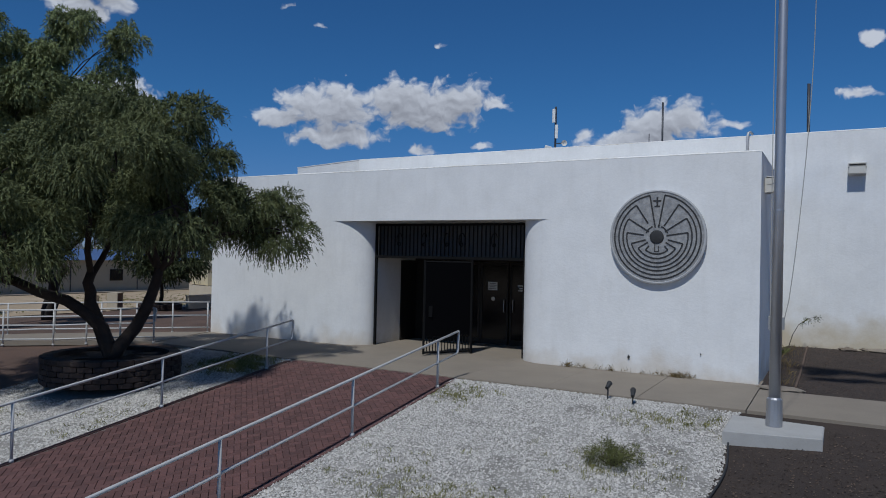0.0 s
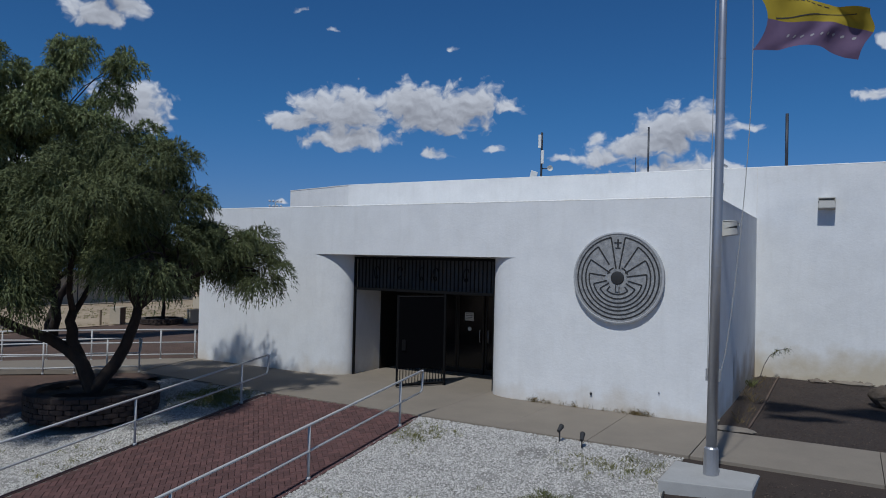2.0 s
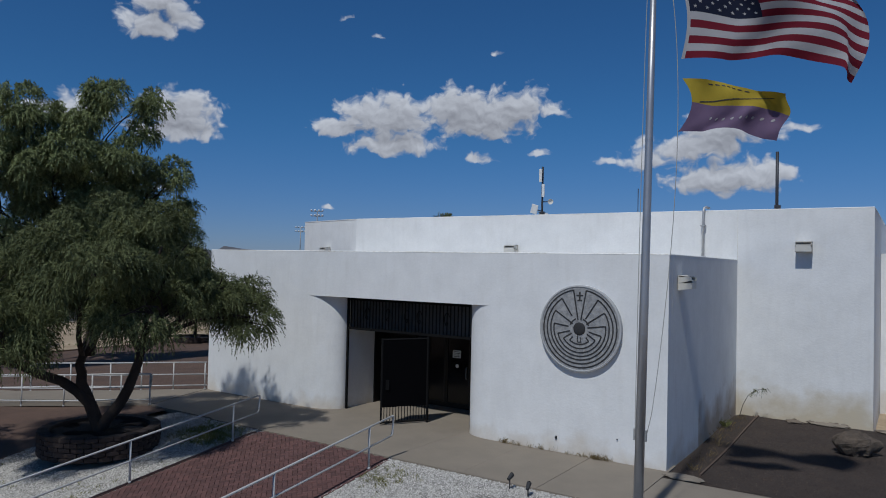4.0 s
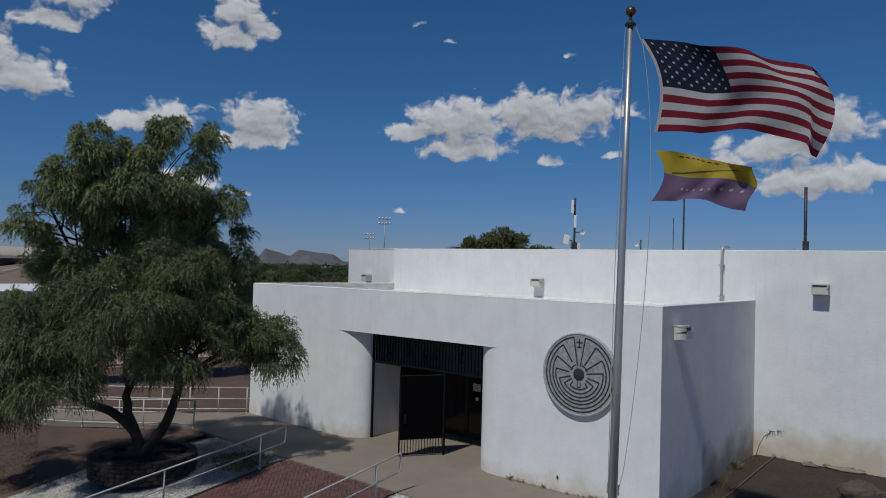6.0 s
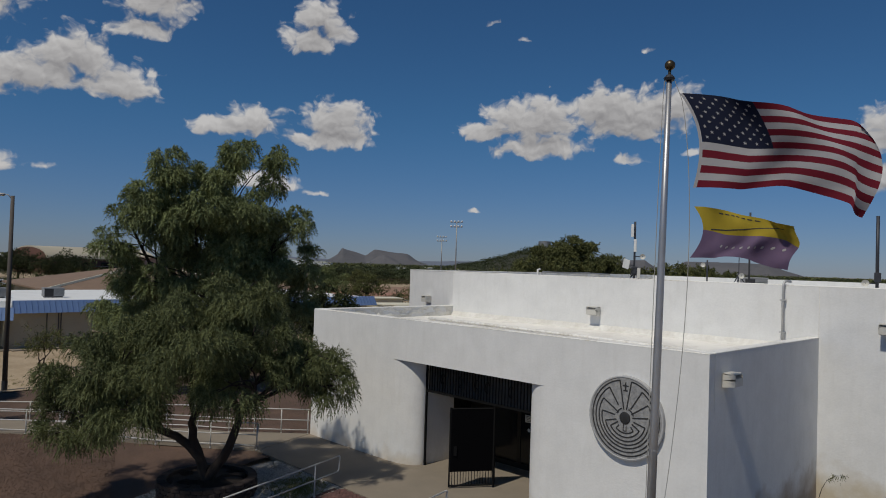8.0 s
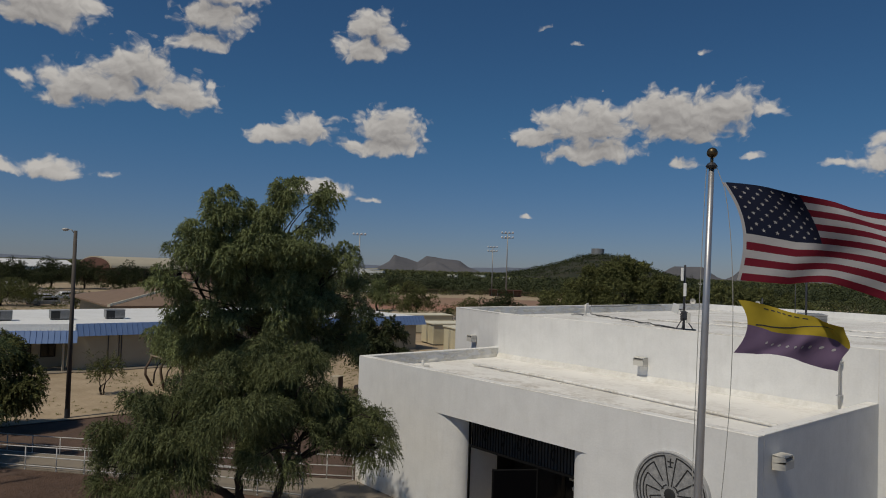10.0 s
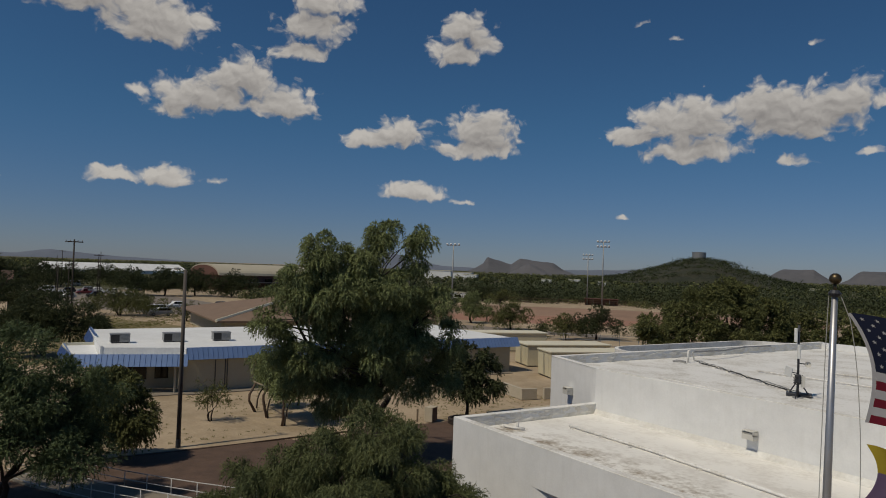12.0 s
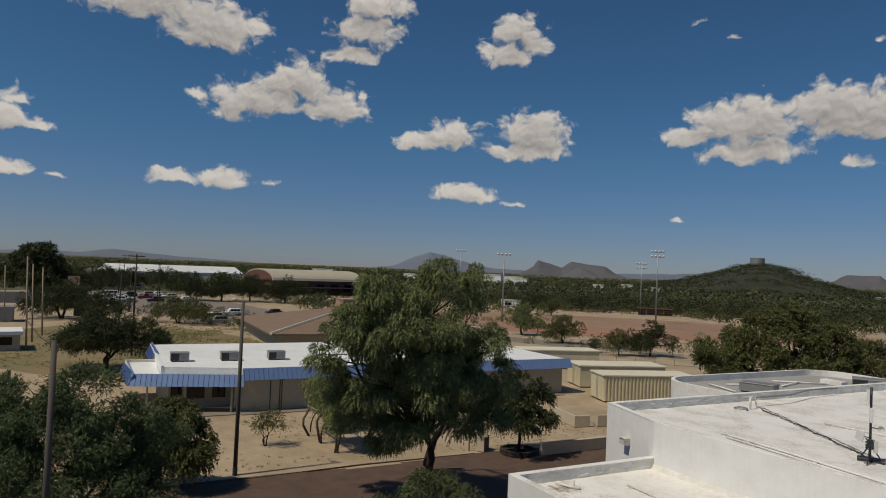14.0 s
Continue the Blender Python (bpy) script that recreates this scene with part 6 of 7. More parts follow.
def build_plants():
    rng = np.random.default_rng(31)
    ob = thing("desert_shrub", pose(-1.35, -6.05, gz(-1.3, -6) - 0.03), "low twiggy green shrub in the white stones", "shrub")
    twigs = Shape()
    for i in range(16):
        a, r = 2 * math.pi * i / 16, rng.uniform(0.15, 0.38)
        pts, rad = limb((0, 0, 0), (r * math.cos(a), r * math.sin(a), rng.uniform(0.15, 0.3)), 0.008, 0.003, rng, 0.3, 4)
        twigs.tube(pts, rad, 4)
    part("twigs", twigs, BARK, ob)
    part("leaves", crown_mesh(rng, [(0, 0, 0.16, 0.36, 0.15), (0.18, 0.1, 0.14, 0.22, 0.13), (-0.2, 0.05, 0.15, 0.22, 0.13)], 1500, 0.09, 5, 0.03, 0.004, 0.0), LEAF_OLIVE, ob)
    vs = []
    for _ in range(64):
        x = rng.uniform(-4.25, -1.3) if rng.random() < 0.7 else rng.normal(-1.6, 0.18)
        vs.append(tuft(rng, int(rng.integers(4, 14)), 0.035, rng.uniform(0.08, 0.26), 0.003) + np.array([x, -0.05, 0.0]))
    for _ in range(46):
        x, y = rng.uniform(0.1, 0.62), rng.uniform(0.3, 7.0)
        vs.append(tuft(rng, int(rng.integers(3, 10)), 0.06, rng.uniform(0.08, 0.3), 0.003) + np.array([x, y, gz(x, y) - 0.02]))
    v = np.concatenate(vs)
    single("wall_weeds", mesh_np("weeds", v, np.arange(len(v)).reshape(-1, 4)), STRAW, "dry weeds along the foot of the wall", kind="stuff")
    vs = []
    for cx, cy, sx, sy, n in ((-10.8, -3.8, 0.5, 0.4, 430), (-4.9, -3.9, 0.3, 0.3, 60), (-2.9, -8.1, 0.7, 0.35, 150), (-1.2, -4.0, 0.5, 0.25, 50), (-1.35, -6.1, 0.5, 0.4, 60), (-13.0, -8.6, 0.6, 0.6, 40), (-0.5, -3.7, 0.4, 0.3, 25), (-10.3, -7.6, 0.3, 0.8, 30), (-4.2, -7.2, 0.5, 0.6, 30)):
        for _ in range(n):
            x, y = rng.normal(cx, sx), rng.normal(cy, sy)
            if (x < RAMP_L - 0.1 or (RAMP_R + 0.1 < x < -0.1)) and y < -3.05:
                vs.append(tuft(rng, 12, 0.05, 0.11, 0.004) + np.array([x, y, gz(x, y) - 0.02]))
    v = np.concatenate(vs)
    single("sparse_weeds", mesh_np("weeds", v, np.arange(len(v)).reshape(-1, 4)), DRYGRASS, "sparse dry weeds among the white stones", kind="stuff")
    # arching weed in the corner of the yard
    ob = thing("corner_weed", pose(0.2, 6.95, gz(0.2, 6.95) - 0.02), "dry arching weed growing in the corner of the walls", "weed")
    stem = [(0, 0, 0), (0.1, -0.05, 0.35), (0.25, -0.1, 0.65), (0.5, -0.15, 0.85), (0.8, -0.2, 0.92)]
    part("stem", Shape().tube(stem, [0.012, 0.01, 0.008, 0.006, 0.003], 5), BARK, ob)
    p = np.array([Vector(stem[2 + k % 2]).lerp(Vector(stem[3 + k % 2]), rng.random()) for k in range(40)])
    part("leaves", mesh_np("leaves", *strands(rng, p, rng.normal(0, 0.5, (40, 3)) + np.array([0.3, 0, 0.1]), 0.16, 4, 0.07, 0.008, 0.5)), LEAF_OLIVE, ob)
    single("small_weed", mesh_np("weed", (w := tuft(rng, 60, 0.05, 0.3, 0.006)), np.arange(len(w)).reshape(-1, 4)), LEAF_OLIVE, "small green weed against the side wall", "weed", at=pose(0.15, 5.2, gz(0.15, 5.2) - 0.02))


build_plants()


def rock(label, at, size, seed, mat, name="rock", group="loose rocks"):
    s = Shape().ball((0, 0, size[2] * 0.5), 1.0, 16, 26)
    s.v = [(x * size[0] * (1 + 0.4 * noise.noise((x * 2, y * 2, seed + z)) + 0.1 * noise.noise((x * 5, y * 5, seed + z * 3))), y * size[1] * (1 + 0.35 * noise.noise((x * 2, y * 2, seed + 7 + z)) + 0.1 * noise.noise((x * 5, y * 5, seed + 7 + z * 3))), max(-0.03, (z - size[2] * 0.5) * size[2] * (1 + 0.4 * noise.noise((x * 3, y * 3, seed + 3))) * 0.5 + size[2] * 0.45)) for x, y, z in s.v]
    return single(name, s, mat, label, "rock", group=group, at=pose(*at))


ROCKTAN = material("rough_tan_stone", (0.2, 0.16, 0.12), (0.11, 0.09, 0.07), rough=1.0, scale=4, fine=30, bump=1.0, bump_scale=0.04)
ROCKDARK = material("rough_brown_stone", (0.15, 0.115, 0.085), (0.06, 0.048, 0.038), rough=1.0, scale=6, fine=40, bump=1.0, bump_scale=0.08)
rock("rough brown boulder on the dark soil", (3.4, 4.3, gz(3.4, 4.3) - 0.05), (0.45, 0.36, 0.62), 2, ROCKDARK)
rock("flat pale stone lying by the wall", (2.6, 7.1, 0.11), (0.5, 0.16, 0.1), 5, CONCRETE)
rock("small stone beside the wall", (1.7, 6.9, 0.1), (0.22, 0.14, 0.12), 9, ROCKTAN)
rng_debris = np.random.default_rng(58)
for i in range(16):
    x, y = rng_debris.uniform(0.9, 6.5), 7.22 - abs(rng_debris.normal(0, 0.22))
    w = rng_debris.uniform(0.06, 0.2)
    rock("broken flat stone lying along the foot of the wall", (x, y, gz(x, y) - 0.02), (w, w * rng_debris.uniform(0.4, 0.8), rng_debris.uniform(0.04, 0.1)), 40 + i, ROCKTAN if i % 3 else CONCRETE)
rock("flat stone by the sidewalk", (0.45, -0.25, -0.04), (0.42, 0.2, 0.1), 12, CONCRETE)
single("soil_edging", Shape().loft([[(0.66, y, gz(0.68, y) - 0.08), (0.7, y, gz(0.68, y) - 0.08), (0.7, y, gz(0.68, y) + 0.01), (0.66, y, gz(0.68, y) + 0.01)] for y in np.arange(0.2, 7.3, 0.5)], caps=True), WOODPOLE, "thin weathered edging board in the soil", "edging")
single("bed_edging", Shape().tube([(0.0 + 0.06 * math.sin(y * 2), y, gz(0, y) + 0.0) for y in np.arange(-14.0, -4.2, 0.3)], 0.016, 6), INK, "black plastic edging between stones and soil", "edging", smooth=True)


def wall_fixture(at, label, k=1.0):
    ob = thing("wall_outlet", at, label, "outlet", "wall outlets")
    part("cover", Shape().box(-0.024 * k, 0.024 * k, -0.03, 0.0, -0.03 * k, 0.03 * k, 0.006 * k), INK, ob)
    part("conduit", Shape().tube([(0, -0.012, 0.02 * k), (0, -0.012, 0.05 * k)], 0.008 * k, 6), INK, ob)


wall_fixture(pose(-2.68, -0.003, 0.35), "small black outlet low on the white wall")
wall_fixture(pose(-1.14, -0.003, 0.54), "tiny dark fixing on the white wall", 0.45)


# ---- west side: long blue-edged building, sheds, shelter ----
GW = -1.3
CREAMTOP = material("sun_bleached_cream_roof", (0.72, 0.68, 0.54), (0.6, 0.55, 0.42), rough=0.7, scale=0.4, fine=6, bump=0.1)


def build_long_building():
    ob = thing("long_building", pose(-59.0, -9.5, GW), "long low tan building with a white roof and blue metal fascia", "building")
    # local: x away from the viewer is negative, y runs along the front; porch from y 0 to 9, body behind and beyond
    part("wall", Shape().box(-11.5, -3.0, 3.4, 9.2, 0, 2.9).box(-20.5, -0.1, 9.2, 46.5, 0, 3.05).box(-20.5, -11.5, 4.2, 9.2, 0, 3.0), TANWALL, ob)
    part("roof", Shape().prism([(-21, 3.9), (-3.3, 2.9), (-1.3, 9.4), (-0.3, 9.4), (-0.3, 47.5), (-21, 47.5)], 3.0, 3.86), ROOFWHITE, ob, "bright white coated roof")
    part("roof_kerb", Shape().prism([(-21, 3.7), (-3.25, 2.7), (-3.25, 2.92), (-21, 3.92)], 3.0, 3.98), ROOFWHITE, ob, "white upstand along the roof edge")
    part("porch_roof", Shape().prism([(-11.6, 0.5), (-2.6, 0.3), (0.1, 9.2), (-1.2, 9.2), (-3.3, 2.6), (-11.6, 3.2)], 2.75, 3.2), ROOFWHITE, ob, "white porch roof in a shallow tray")
    part("porch_parapet", Shape().box(-11.8, -11.55, 0.4, 3.2, 2.9, 3.45).box(-11.55, -2.8, 0.34, 0.5, 2.9, 3.4), CREAMTOP, ob, "cream inner face of the porch parapet")

    def fascia(a, b, out0, out1, z0, z1, step=0.45):
        """Sloped seamed panels from point a to b; each panel is a piece with a raised seam."""
        a, b = Vector((*a, 0)), Vector((*b, 0))
        d = b - a
        n = Vector((d.y, -d.x, 0)).normalized()
        k = max(1, round(d.length / step))
        for i in range(k):
            p, q = a + d * (i / k), a + d * ((i + 1) / k)
            e = d.normalized() * 0.03
            vs = [p + n * out0 + Vector((0, 0, z0)), q + n * out0 + Vector((0, 0, z0)), q + n * out1 + Vector((0, 0, z1)), p + n * out1 + Vector((0, 0, z1))]
            m = n * 0.05
            seam = [vs[0], vs[0] + e, vs[3] + e, vs[3]]
            s = Shape().add(vs + [v - n * 0.1 for v in vs], [(0, 1, 2, 3), (7, 6, 5, 4), (0, 4, 5, 1), (1, 5, 6, 2), (2, 6, 7, 3), (3, 7, 4, 0)])
            s.add(seam + [v + m for v in seam], [(4, 5, 6, 7), (0, 1, 5, 4), (1, 2, 6, 5), (2, 3, 7, 6), (3, 0, 4, 7)])
            part("fascia_panel", s, BLUEMETAL, ob)
    fascia((-2.4, 0.0), (0.5, 9.4), 0.2, -0.35, 2.4, 3.42)
    fascia((0.3, 9.4), (0.3, 47.6), 0.2, -0.4, 2.95, 3.98)
    fascia((-12.0, 0.2), (-2.4, 0.0), 0.2, -0.3, 2.4, 3.42)
    fascia((-21.0, 3.75), (-12.5, 3.3), 0.5, -0.1, 2.9, 4.15)
    for x, y in ((-1.9, 1.4), (-1.1, 4.5), (0.0, 8.4), (0.1, 9.0)):
        part("porch_post", Shape().box(x - 0.15, x, y, y + 0.15, 0, 2.75), TANWALL, ob, "square porch post")
    for y in (12.0, 12.9, 13.1, 20.0, 26.5, 33, 40):
        part("batten", Shape().box(-0.1, -0.03, y, y + 0.06, 0.1, 3.0), DARKPOLE, ob, "dark downpipe or batten")
    for y, w in ((3.6, 1.0), (5.0, 1.6), (7.3, 1.2)):
        win = part("window", Shape().box(-3.0, -2.94, y, y + w, 0.2 if w < 1.1 else 0.9, 2.15), DARKFRAME, ob)
        part("pane", Shape().box(-2.94, -2.92, y + 0.06, y + w - 0.06, 0.3 if w < 1.1 else 0.98, 2.07), DARKGLASS, win)
    for y in (18.0, 23.0, 30.0, 37.0):
        win = part("window", Shape().box(-0.1, -0.05, y, y + 1.4, 1.0, 2.1), DARKFRAME, ob)
        part("pane", Shape().box(-0.05, -0.03, y + 0.06, y + 1.34, 1.06, 2.04), DARKGLASS, win)
    part("walk", Shape().box(-0.1, 1.3, 9.2, 46, -0.06, 0.03).box(-3.0, 0.9, 1.2, 9.2, -0.06, 0.03), CONCRETE, ob, "pale concrete apron")
    for x, y in ((-6.3, -4.7), (-6.1, 0.0), (-5.9, 4.7), (-5.8, 27.5)):
        roof_unit(pose(-59.0 + x - 0.5, y, GW + 3.86, 0, 0, -4), (1.1, 1.7, 0.84), "grey evaporative cooler on the white roof")


ROOFWHITE = material("bright_white_roof", (0.84, 0.85, 0.85), (0.62, 0.62, 0.6), rough=0.7, scale=0.25, fine=4, bump=0.1, amount=0.5)
build_long_building()


def shed(label, at, w, d, h, ribs=True):
    """A steel storage container: ribbed walls, a flat lid with an edge, doors at one end."""
    ob = thing("storage_shed", at, label, "shed", "storage sheds")
    part("body", Shape().box(0.06, d - 0.06, 0.06, w - 0.06, 0.1, h), CREAM, ob)
    part("roof", Shape().box(-0.08, d + 0.08, -0.08, w + 0.08, h, h + 0.16, 0.03), CREAMTOP, ob, "pale cream roof")
    part("sill", Shape().box(0.1, d - 0.1, 0.1, w - 0.1, 0, 0.12), DARKPOLE, ob)
    if ribs:
        rib = Shape().box(d - 0.06, d + 0.02, 0, 0.16, 0.14, h - 0.04).mesh("rib")
        rib.materials.append(CREAM)
        for i in range(int(w / 0.42)):
            r = new("rib", rib)
            r.parent = ob
            r.location = (0, 0.15 + i * 0.42, 0)
    part("door", Shape().box(d * 0.2, d * 0.5, 0.02, 0.06, 0.15, h - 0.2).box(d * 0.53, d * 0.83, 0.02, 0.06, 0.15, h - 0.2), CREAM, ob, "cream double doors")
    for x in (d * 0.47, d * 0.56):
        part("lock_bar", Shape().tube([(x, 0.0, 0.2), (x, 0.0, h - 0.25)], 0.025, 6), GREYMETAL, ob)
    return ob


shed("long ribbed cream storage container", pose(-56.4, 39.0, GW, 0, 0, -18), 11.0, 3.8, 2.85)
shed("cream storage shed with a flat roof", pose(-65.6, 43.0, GW, 0, 0, -18), 11.5, 4.4, 2.6, False)
shed("low cream trailer building with small windows", pose(-81.0, 45.2, GW, 0, 0, -18), 12.0, 4.0, 2.6, False)


def build_shelter():
    ob = thing("brush_shelter", pose(-46.0, 4.2, GW), "rustic shade shelter of crooked posts and a flat pole roof", "shelter")
    rng = np.random.default_rng(6)
    for x, y in ((-3.0, -1.2), (-0.2, -1.1), (2.8, -1.0), (-3.2, 2.8), (0.0, 3.0), (2.6, 3.2)):
        pts, rad = limb((x + rng.normal(0, 0.25), y, -0.1), (x, y, 2.15), 0.11, 0.085, rng, 0.35, 5)
        part("post", Shape().tube(pts, rad, 7), WOODPOLE, ob, "crooked mesquite post", smooth=True)
    for y in (-1.1, 1.0, 3.0):
        part("beam", Shape().tube([(-3.6, y, 2.2), (0, y + 0.05, 2.24), (3.3, y, 2.18)], 0.07, 7), PALEWOOD, ob, smooth=True)
    for i in range(13):
        x = -0.3 + i * 0.29
        part("roof_pole", Shape().tube([(x, 0.2, 2.32), (x + rng.normal(0, 0.08), 1.8, 2.34), (x + rng.normal(0, 0.1), 3.6, 2.3)], 0.045, 5), PALEWOOD, ob, smooth=True)


build_shelter()


LAMPWOOD = material("grey_brown_post", (0.1, 0.085, 0.075), (0.07, 0.06, 0.052), rough=0.8, scale=4, fine=50, bump=0.3)


def lamp_post(at, height, label, girth=0.17, arm=0.6, face=0.0, head=0.2, rise=0.08):
    ob = thing("street_lamp", at, label, "street lamp", "street lamps")
    part("pole", Shape().tube([(0, 0, -0.2), (0, 0, height * 0.5), (0, 0, height)], [girth, girth * 0.88, girth * 0.72], 12), LAMPWOOD, ob, smooth=True)
    c, s = math.cos(radians(face)), math.sin(radians(face))
    part("arm", Shape().tube([(0, 0, height - 0.25), (arm * 0.5 * c, arm * 0.5 * s, height + 0.05), (arm * c, arm * s, height + rise)], 0.03 if rise < 0.3 else 0.022, 6), GREYMETAL if rise < 0.3 else LAMPWOOD, ob, smooth=True)
    part("head", Shape().ball(((arm + head * 0.6) * c, (arm + head * 0.6) * s, height + rise - 0.02), head, 6, 10, 0.5), WHITEPAINT, ob, "pale lamp head", smooth=True)
    part("base_guard", Shape().tube([(0, 0, -0.1), (0, 0, 0.45)], girth * 1.12, 12), DARKPOLE, ob)
    return ob


lamp_post(pose(-40.15, -4.8, GW), 11.3, "tall dark wooden lamp post with a small pale head", 0.145, 0.5, 230)
lamp_post(pose(-24.0, -15.65, -0.7), 10.0, "grey-brown lamp post with a long thin arm", 0.14, 2.5, 205, 0.07, 0.65)


def utility_pole(at, height, label, arms=1, mat=None, name="utility_pole", group="utility poles", girth=0.15):
    ob = thing(name, at, label, "pole", group)
    part("pole", Shape().tube([(0, 0, -0.3), (0, 0, height)], [girth, girth * 0.65], 8), mat or WOODPOLE, ob, smooth=True)
    for i in range(arms):
        z = height - 0.4 - i * 0.9
        part("crossarm", Shape().box(-0.07, 0.07, -1.2, 1.2, z, z + 0.14), WOODPOLE, ob)
        for y in (-1.1, -0.5, 0.5, 1.1):
            part("insulator", Shape().tube([(0, y, z + 0.14), (0, y, z + 0.32)], 0.05, 6), GREYMETAL, ob)
    return ob


DARKWOOD = material("creosoted_pole_wood", (0.05, 0.038, 0.03), (0.03, 0.024, 0.02), rough=0.95, scale=4, fine=50, bump=0.4)
utility_pole(pose(-101.3, -5.7, GW, 0, 0, 20), 14.2, "tall dark utility pole with a crossarm behind the long building", 1, DARKWOOD)
for x, y, h, arms in ((-160.2, -3.1, 10.0, 0), (-184.4, 1.0, 10.6, 0), (-196.3, 8.8, 12.6, 1), (-240.0, 14.6, 13.5, 0), (-300, 8.5, 14.0, 1), (-262, 4.0, 12.0, 0)):
    utility_pole(pose(x, y, GW, 0, 0, 15), h, "dark utility pole standing by the parking lot", arms, DARKWOOD)
for x, y, h in ((-108.6, -18.75, 13.2), (-118.9, -18.3, 12.0), (-129.4, -17.1, 11.3), (-155.1, -23.9, 11.0)):
    utility_pole(pose(x, y, GW, 2, -1, 0), h, "bare bleached timber pole standing in the yard", 0, PALEWOOD, "timber_pole", "timber poles", 0.14)
utility_pole(pose(-62.0, 68.0, GW), 6.4, "thin dark fence pole beside the trees", 0, WOODPOLE, "fence_pole", "fence poles")


def field_light(at, height, label, rows):
    ob = thing("field_light", at, label, "floodlight", "field lights")
    part("mast", Shape().tube([(0, 0, -0.3), (0, 0, height)], [0.26, 0.14], 8), GREYMETAL, ob, smooth=True)
    for z in [height - 0.2 - 1.5 * r for r in range(rows)]:
        part("crossarm", Shape().box(-0.08, 0.08, -1.9, 1.9, z, z + 0.14), GREYMETAL, ob)
        for y in (-1.7, -0.6, 0.6, 1.7):
            part("lamp", Shape().ball((0.35, y, z + 0.4), 0.36, 5, 8, 0.8), FLOODWHITE, ob, "pale floodlight head", smooth=True)
    return ob


FLOODWHITE = material("pale_lamp_glass", (0.75, 0.78, 0.8), (0.6, 0.63, 0.65), rough=0.3, scale=3, fine=20, bump=0.0)
for x, y, h, rows in ((-148.7, 143.4, 21.6, 2), (-185.7, 173.3, 18.6, 2), (-154.5, 91.9, 18.4, 1), (-230.0, 122.0, 21.0, 1)):
    field_light(pose(x, y, GW, 0, 0, -55), h, "tall ball field floodlight mast with two rows of lamps" if rows > 1 else "ball field floodlight mast with one row of lamps", rows)


# ---- ball field, roads, lawn patches ----
FIELDRED = material("red_infield_dirt", (0.36, 0.185, 0.12), (0.28, 0.15, 0.1), rough=1.0, scale=0.06, fine=0.7, bump=0.2)
FIELDPALE = material("pale_red_dirt", (0.33, 0.205, 0.135), (0.24, 0.15, 0.1), rough=1.0, scale=0.05, fine=0.7, bump=0.3, amount=0.9)
FIELDTAN = material("pale_bare_dirt", (0.42, 0.31, 0.21), (0.33, 0.24, 0.16), rough=1.0, scale=0.07, fine=0.8, bump=0.3)
LAWN = material("dry_yellow_lawn", (0.25, 0.185, 0.095), (0.15, 0.13, 0.06), rough=1.0, scale=0.12, fine=1.8, bump=0.5, amount=1.0, bump_scale=0.08)
ASPHALT = material("sun_grey_asphalt", (0.24, 0.2, 0.165), (0.17, 0.145, 0.12), rough=0.95, scale=0.1, fine=2.0, bump=0.2)


def flat_patch(name, pts, lift, mat, label):
    n = 44
    out = []
    for i in range(n):
        a = 2 * math.pi * i / n
        out.append((pts[0] + pts[2] * math.cos(a) * (1 + 0.06 * noise.noise((3 * math.cos(a), 3 * math.sin(a), pts[0]))), pts[1] + pts[3] * math.sin(a) * (1 + 0.06 * noise.noise((2 * math.cos(a), 2 * math.sin(a), pts[1])))))
    c, s = math.cos(radians(pts[4])), math.sin(radians(pts[4]))
    out = [(pts[0] + (x - pts[0]) * c - (y - pts[1]) * s, pts[1] + (x - pts[0]) * s + (y - pts[1]) * c) for x, y in out]
    v = [(x, y, GW - 0.05 + lift * 0.3) for x, y in out]
    return single(name, Shape().add(v, [tuple(range(n))]), mat, label, kind="structure")


flat_patch("ground_outfield", (-140, 128, 66, 36, 42), 0.06, FIELDPALE, "pale reddish outfield of the ball field")
flat_patch("ground_infield", (-128, 100, 30, 15, 50), 0.1, FIELDRED, "red dirt infield")
flat_patch("road_far", (-122, 62, 44, 5, 32), 0.07, ASPHALT, "grey street behind the buildings")
flat_patch("ground_lawn", (-114, -6, 34, 22, 5), 0.06, LAWN, "dry yellow lawn")
flat_patch("pavement_parking", (-222, 14, 72, 22, 10), 0.08, ASPHALT, "sun-bleached parking lot")
flat_patch("pavement_path", (-107, -24, 14, 2.0, 4), 0.12, CONCRETE, "pale concrete path across the lawn")
flat_patch("road_lot", (-165, 34, 32, 9, 20), 0.09, ASPHALT, "grey asphalt drive")
flat_patch("ground_clearing", (-62, 112, 26, 12, 40), 0.06, FIELDTAN, "tan clearing between trees")


def build_backstop():
    ob = thing("ball_fence", pose(-196, 152, GW), "low dark fence along the far side of the ball field", "fence")
    d = Vector((62, 66, 0)).normalized()
    for i in range(24):
        p = d * (i * 4.0 - 20)
        part("post", Shape().tube([p, p + Vector((0, 0, 2.0))], 0.08, 5), WOODPOLE, ob)
    for z in (0.6, 1.3, 1.95):
        part("rail", Shape().tube([d * -20 + Vector((0, 0, z)), d * 72 + Vector((0, 0, z))], 0.06, 5), WOODPOLE, ob)
    ob = thing("chain_link_fence", pose(-86, 58, GW), "thin wire fence with posts behind the sheds", "fence")
    d = Vector((30, 34, 0)).normalized()
    for i in range(14):
        p = d * (i * 3.0)
        part("post", Shape().tube([p, p + Vector((0, 0, 1.9))], 0.05, 5), GREYMETAL, ob)
    for z in (0.1, 1.0, 1.85):
        part("rail", Shape().tube([Vector((0, 0, z)), d * 39 + Vector((0, 0, z))], 0.03, 4), GREYMETAL, ob)


build_backstop()


